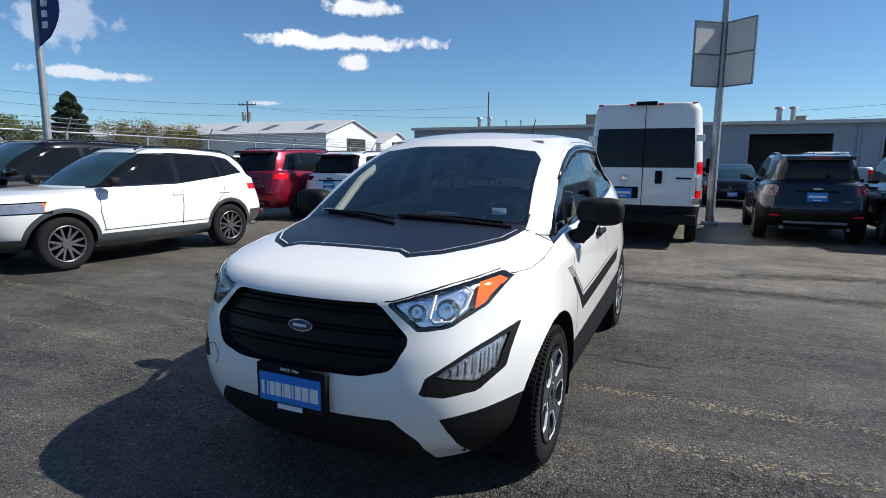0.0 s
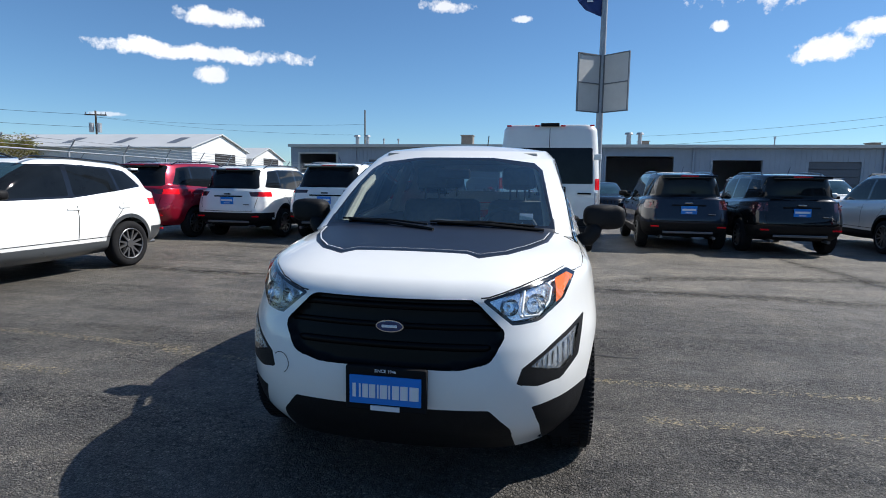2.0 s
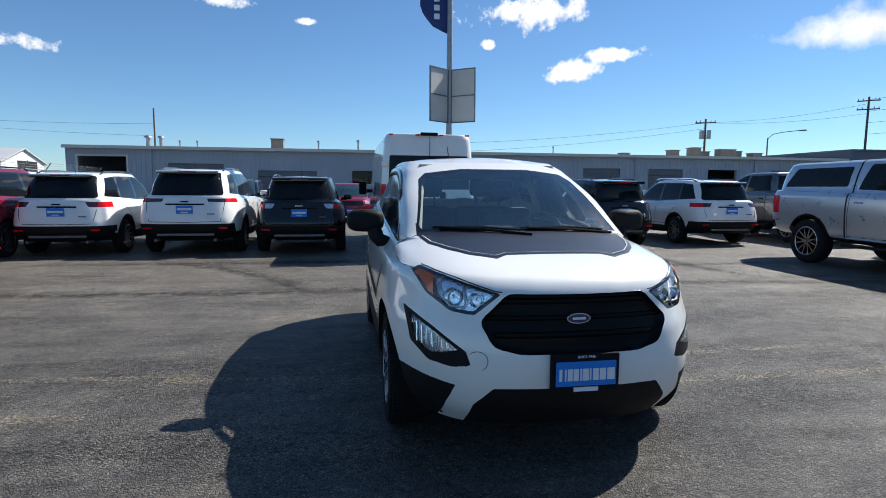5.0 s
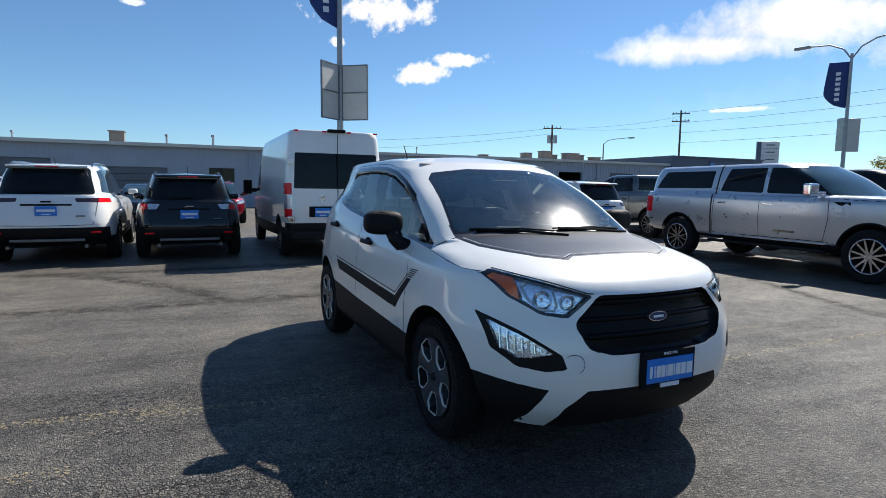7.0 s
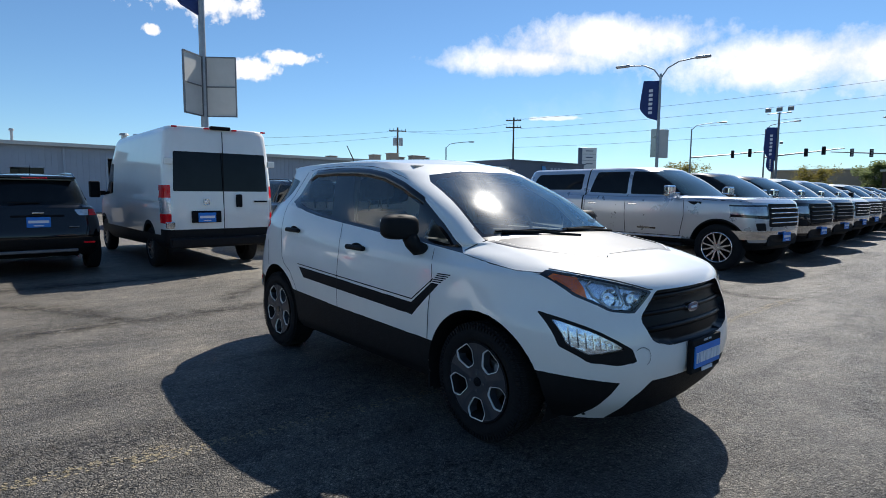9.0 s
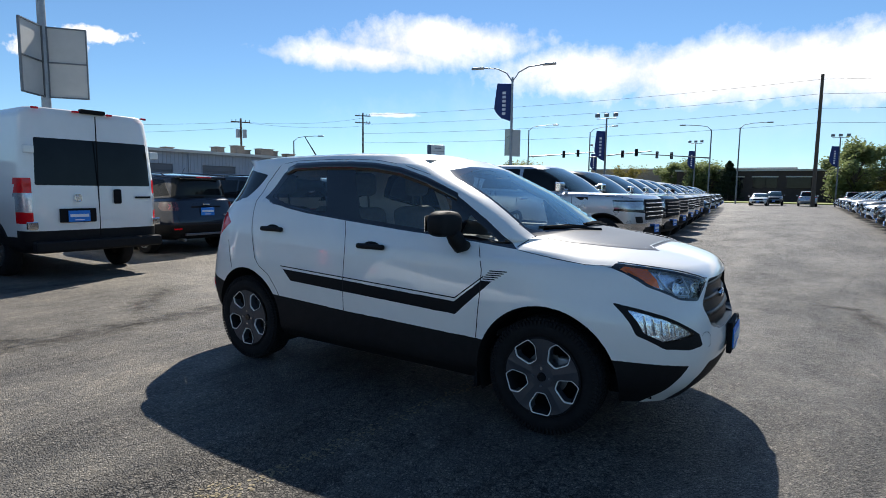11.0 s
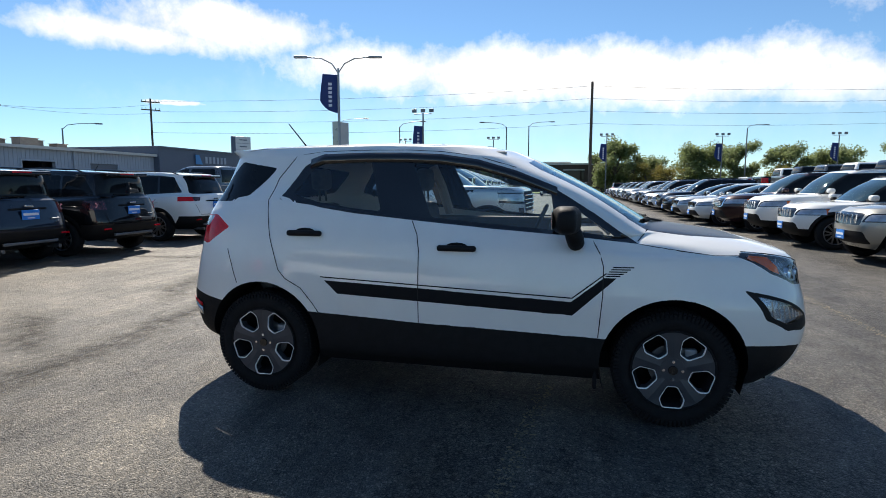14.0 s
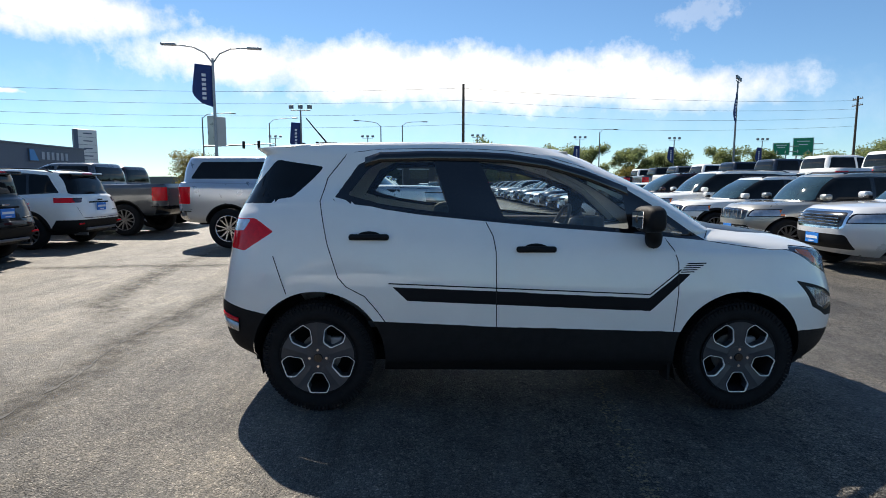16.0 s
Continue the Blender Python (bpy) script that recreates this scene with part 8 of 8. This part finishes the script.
def tree(kind, x, y, s, turn, label):
    t = thing("tree", label, "tree", pose(x, y, 0, 0, 0, turn) @ Matrix.Scale(s, 4), "trees along the road")
    put("trunk", KINDS[kind][0], t)
    put("crown", KINDS[kind][1], t)


ROAD_TREES = "broad green deciduous tree beyond the car rows"
for k, (kind, x, y, s) in enumerate(((0, 8, 100, 1.15), (1, 22, 102, 1.15), (2, 29, 106, 1.0), (0, 37, 104, 1.05), (1, 46, 108, 1.1), (2, 54, 104, 0.95), (0, 62, 106, 1.05), (1, 71, 100, 1.0), (2, 80, 96, 1.1), (0, 90, 92, 1.1),
                                     (1, 99, 86, 1.0), (2, 108, 78, 1.1), (1, 15, 108, 0.9), (0, 118, 70, 1.1), (1, 84, 104, 1.2), (2, 128, 60, 1.0), (1, -14, 106, 0.95), (0, -19, 110, 0.9))):
    tree(kind, x, y, s * 0.92, 47 * k, ROAD_TREES)
for k, (x, y, s) in enumerate(((13, 98, 0.8), (17, 99, 0.7), (-36.4, 80, 0.95), (-24, 96, 0.9), (34, 99, 0.7))):
    tree(3, x, y, s, 31 * k, "small tree with yellowing leaves by the road")
tree(4, -9.3, 104, 0.72, 0, "dark green conifer by the road")
for kind, x, y, s, lab in ((4, -27.7, -47.3, 0.74, "dense dark conifer behind the fence"), (0, -25.6, -52.6, 0.60, "green tree behind the fence"), (3, -32.2, -46.6, 0.78, "small tree with yellowing leaves behind the fence"), (3, -35.6, -44.6, 0.74, "small tree with yellowing leaves behind the fence"), (0, -38.2, -45.5, 0.52, "green tree behind the fence"), (1, -20.5, -56, 0.66, "green tree behind the fence")):
    tree(kind, x, y, s, 20, lab)

# ---- rows of parked vehicles ----
van = cargo_van()
van.matrix_basis = pose(-9.47, 0.57, 0, 0, 0, 180) @ Matrix.Diagonal((1, 0.94, 1, 1))
SUVS = [
    ("white compact crossover with grey cladding and dark alloy wheels", M_WHITE, dict(L=4.39, W=1.87, H=1.64, wb=2.636, clad=2, lower=M_GREYP, box_front=-0.1, box_rear=0.1, rise=0.10, drop=0.075, badge=True), pose(-2.2, -6.75, 0, 0, 0, -4)),
    ("dark red large family car with bright window trim", M_REDP, dict(L=4.82, W=1.94, H=1.76, wb=2.915, clad=False), pose(-9.0, -8.45, 0, 0, 0, 180)),
    ("white mid-size crossover with slim tail lamps", M_WHITE, dict(L=4.62, W=1.86, H=1.70, wb=2.7, lamp="wrap"), pose(-9.55, -6.5, 0, 0, 0, 180)),
    ("white long three-row family car with slim tail lamps", M_WHITE, dict(L=5.2, W=1.98, H=1.80, wb=3.09, lamp="slim"), pose(-9.85, -4.2, 0, 0, 0, 180)),
    ("black compact crossover with tinted windows", M_BLACKP, dict(L=4.39, W=1.87, H=1.66, wb=2.636, lamp="wrap"), pose(-9.45, -2.0, 0, 0, 0, 180)),
    ("dark blue boxy small crossover with roof rails", M_NAVY, dict(L=4.23, W=1.8, H=1.66, wb=2.57, box_rear=1.0, box_front=1.0, lamp="square"), pose(-10.05, 3.40, 0, 0, 0, 180)),
    ("black boxy small crossover with roof rails", M_BLACKP, dict(L=4.23, W=1.8, H=1.66, wb=2.57, box_rear=1.0, box_front=1.0, lamp="square"), pose(-9.85, 5.42, 0, 0, 0, 180)),
    ("white mid-size crossover with black lower cladding", M_WHITE, dict(L=4.62, W=1.9, H=1.68, wb=2.7, lamp="wrap"), pose(-10.2, 8.35, 0, 0, 0, 180)),
    ("black large family car beside the fence", M_BLACKP, dict(L=5.0, W=1.98, H=1.78, wb=3.0, clad=False), pose(-2.6, -9.6, 0, 0, 0, -4)),
    ("dark blue large family car beside the fence", M_NAVY, dict(L=5.0, W=1.98, H=1.80, wb=3.0, clad=False), pose(-3.2, -12.2, 0, 0, 0, -4)),
    ("pale silver crossover with a bright barred grille", M_PALESILVER, dict(L=4.9, W=1.92, H=1.72, wb=2.86, clad=False, front="bars", wheel="steel", rails=False), pose(8.0, 4.9, 0, 0, 0, 180)),
    ("champagne boxy hatchback with dark wheels", M_CHAMP, dict(L=4.14, W=1.80, H=1.62, wb=2.57, box_rear=0.8, box_front=0.8, clad=False), pose(7.55, 7.45, 0, 0, 0, 180)),
    ("white small crossover with a black grille", M_WHITE, dict(L=4.3, W=1.76, H=1.58, wb=2.62), pose(7.5, 10.1, 0, 0, 0, 180)),
    ("white off-road family car with a hood scoop", M_WHITE, dict(L=4.83, W=1.92, H=1.78, wb=2.79, box_rear=0.8, box_front=0.6), pose(7.68, 12.4, 0, 0, 0, 180)),
    ("dark maroon three-row family car", M_BROWNP, dict(L=5.0, W=1.97, H=1.77, wb=2.9, clad=False, front="bars"), pose(7.5, 14.8, 0, 0, 0, 180)),
]
made = []
for lab, col, kw, m in SUVS:
    o = parked_suv(lab, col, **kw)
    o.matrix_basis = m
    made.append(o)
sedan_kw = dict(L=4.75, W=1.83, H=1.46, wb=2.78, clad=False, rails=False, box_rear=-0.6, box_front=-0.3, belt=1.10, hood=1.02, detail=0)
proto = {}
for nm, lab, col, kw in (("sedan_w", "white low saloon car in the sales row", M_WHITE, sedan_kw), ("sedan_s", "silver low saloon car in the sales row", M_SILVER, sedan_kw), ("sedan_b", "black low saloon car in the sales row", M_BLACKP, sedan_kw),
                         ("suv_s", "silver crossover parked in the sales row", M_SILVER, dict(L=4.6, W=1.86, H=1.7, wb=2.7, clad=False, detail=0)), ("suv_g", "grey crossover parked in the sales row", M_GREYP, dict(L=4.6, W=1.86, H=1.7, wb=2.7, clad=False, detail=0)),
                         ("suv_n", "navy crossover parked in the sales row", M_NAVY, dict(L=4.6, W=1.86, H=1.68, wb=2.7, clad=False, detail=0)), ("suv_w", "white crossover parked in the sales row", M_WHITE, dict(L=4.6, W=1.86, H=1.7, wb=2.7, detail=0)),
                         ("suv_r", "red crossover parked behind the row", M_REDP, dict(L=4.5, W=1.85, H=1.6, wb=2.7, clad=False, detail=0))):
    proto[nm] = parked_suv(lab, col, **kw)
silver_truck = parked_pickup("silver crew-cab pickup with a silver bed canopy", M_SILVER, cap=True)
silver_truck.matrix_basis = pose(-2.95, 8.58, 0, 0, 0, -3.5) @ Matrix.Diagonal((1.05, 1, 1.02, 1))
for nm, lab, col, ch in (("truck_b", "black crew-cab pickup with bright bumper in a row", M_BLACKP, True), ("truck_m", "maroon crew-cab pickup with bright bumper in a row", M_BROWNP, True), ("truck_w", "white crew-cab pickup with bright bumper in a row", M_WHITE, True),
                         ("truck_g", "dark grey crew-cab pickup with black trim in a row", M_GREYP, False), ("truck_s", "silver crew-cab pickup with bright bumper in a row", M_SILVER, True), ("truck_n", "navy crew-cab pickup with bright bumper in a row", M_NAVY, True)):
    proto[nm] = parked_pickup(lab, col, chrome=ch, detail=0 if nm not in ("truck_b", "truck_m", "truck_g") else 1)
PLACES = []
lane = ["truck_b", "truck_m", "truck_w", "truck_s", "truck_g", "suv_n", "truck_w", "truck_b", "suv_s", "truck_n", "suv_w", "suv_g", "truck_b", "suv_n", "truck_s", "suv_w"]
for k, nm in enumerate(lane):
    PLACES.append((nm, (-3.0 if nm.startswith("truck") else -2.45) - 0.28 * k, 11.5 + 2.95 * k, 0, -4))
right = ["sedan_w", "sedan_s", "sedan_b", "suv_n", "sedan_w", "sedan_s", "suv_g", "suv_n", "sedan_w", "sedan_b", "suv_s", "suv_g", "sedan_w", "suv_n", "sedan_s", "suv_g", "sedan_b", "suv_s", "sedan_w", "suv_n", "sedan_s"]
for k, nm in enumerate(right):
    PLACES.append((nm, 6.95 + 0.15 * max(0, 1 - k), 17.2 + 2.45 * k, 0, 180))
for k in range(9):
    PLACES.append((("truck_b", "truck_w", "truck_w", "truck_n", "truck_n", "truck_w", "truck_g", "truck_b", "truck_w")[k], 14.0, 10.1 + 3.1 * k, 0.5, 0))
    PLACES.append((("suv_s", "truck_w", "suv_g", "truck_b", "suv_w", "truck_s", "suv_n", "truck_w", "suv_g")[k], 29.0, 12 + 3.2 * k, 0.5, 180))
for k in range(10):
    PLACES.append((("truck_w", "suv_g", "truck_b", "suv_w", "truck_n", "suv_s", "truck_w", "suv_n", "truck_g", "suv_w")[k], 20 + 3.1 * k, 60, 0, 90))
PLACES += [("sedan_w", -2.3, 70, 0, -90), ("suv_g", -1.0, 74, 0, -90), ("suv_s", 2.3, 72, 0, 90), ("suv_g", 6.5, 73, 0, 90)]
PLACES += [("truck_w", -22.5, 5.9, 0, 180), ("sedan_b", -19.5, 2.6, 0, 0), ("suv_g", -18.0, -5.0, 0, 0), ("sedan_b", -17.5, -3.2, 0, 0), ("suv_r", -20.0, -0.9, 0, 0), ("suv_w", -19.0, -10.5, 0, 180), ("truck_w", -19.5, -13.4, 0, 180), ("suv_n", -17.5, 4.6, 0, 0), ("suv_g", -18.0, 8.0, 0, 0), ("suv_w", -20.0, 11.0, 0, 0), ("truck_s", -19.0, 14.0, 0, 0), ("suv_s", -17.5, 17.0, 0, 0), ("truck_g", -10.5, 11.65, 0, 180), ("truck_m", -11.3, 14.6, 0, 180), ("suv_w", -24, -7.5, 0, 90)]
first = set()
for nm, x, y, z, a in PLACES:
    m = pose(x, y, z, 0, 0, a + rnd.uniform(-1.5, 1.5))
    if nm not in first:
        first.add(nm)
        proto[nm].matrix_basis = m
        tagged(proto[nm], group="parked stock vehicles")
    else:
        copy_thing(proto[nm], m)
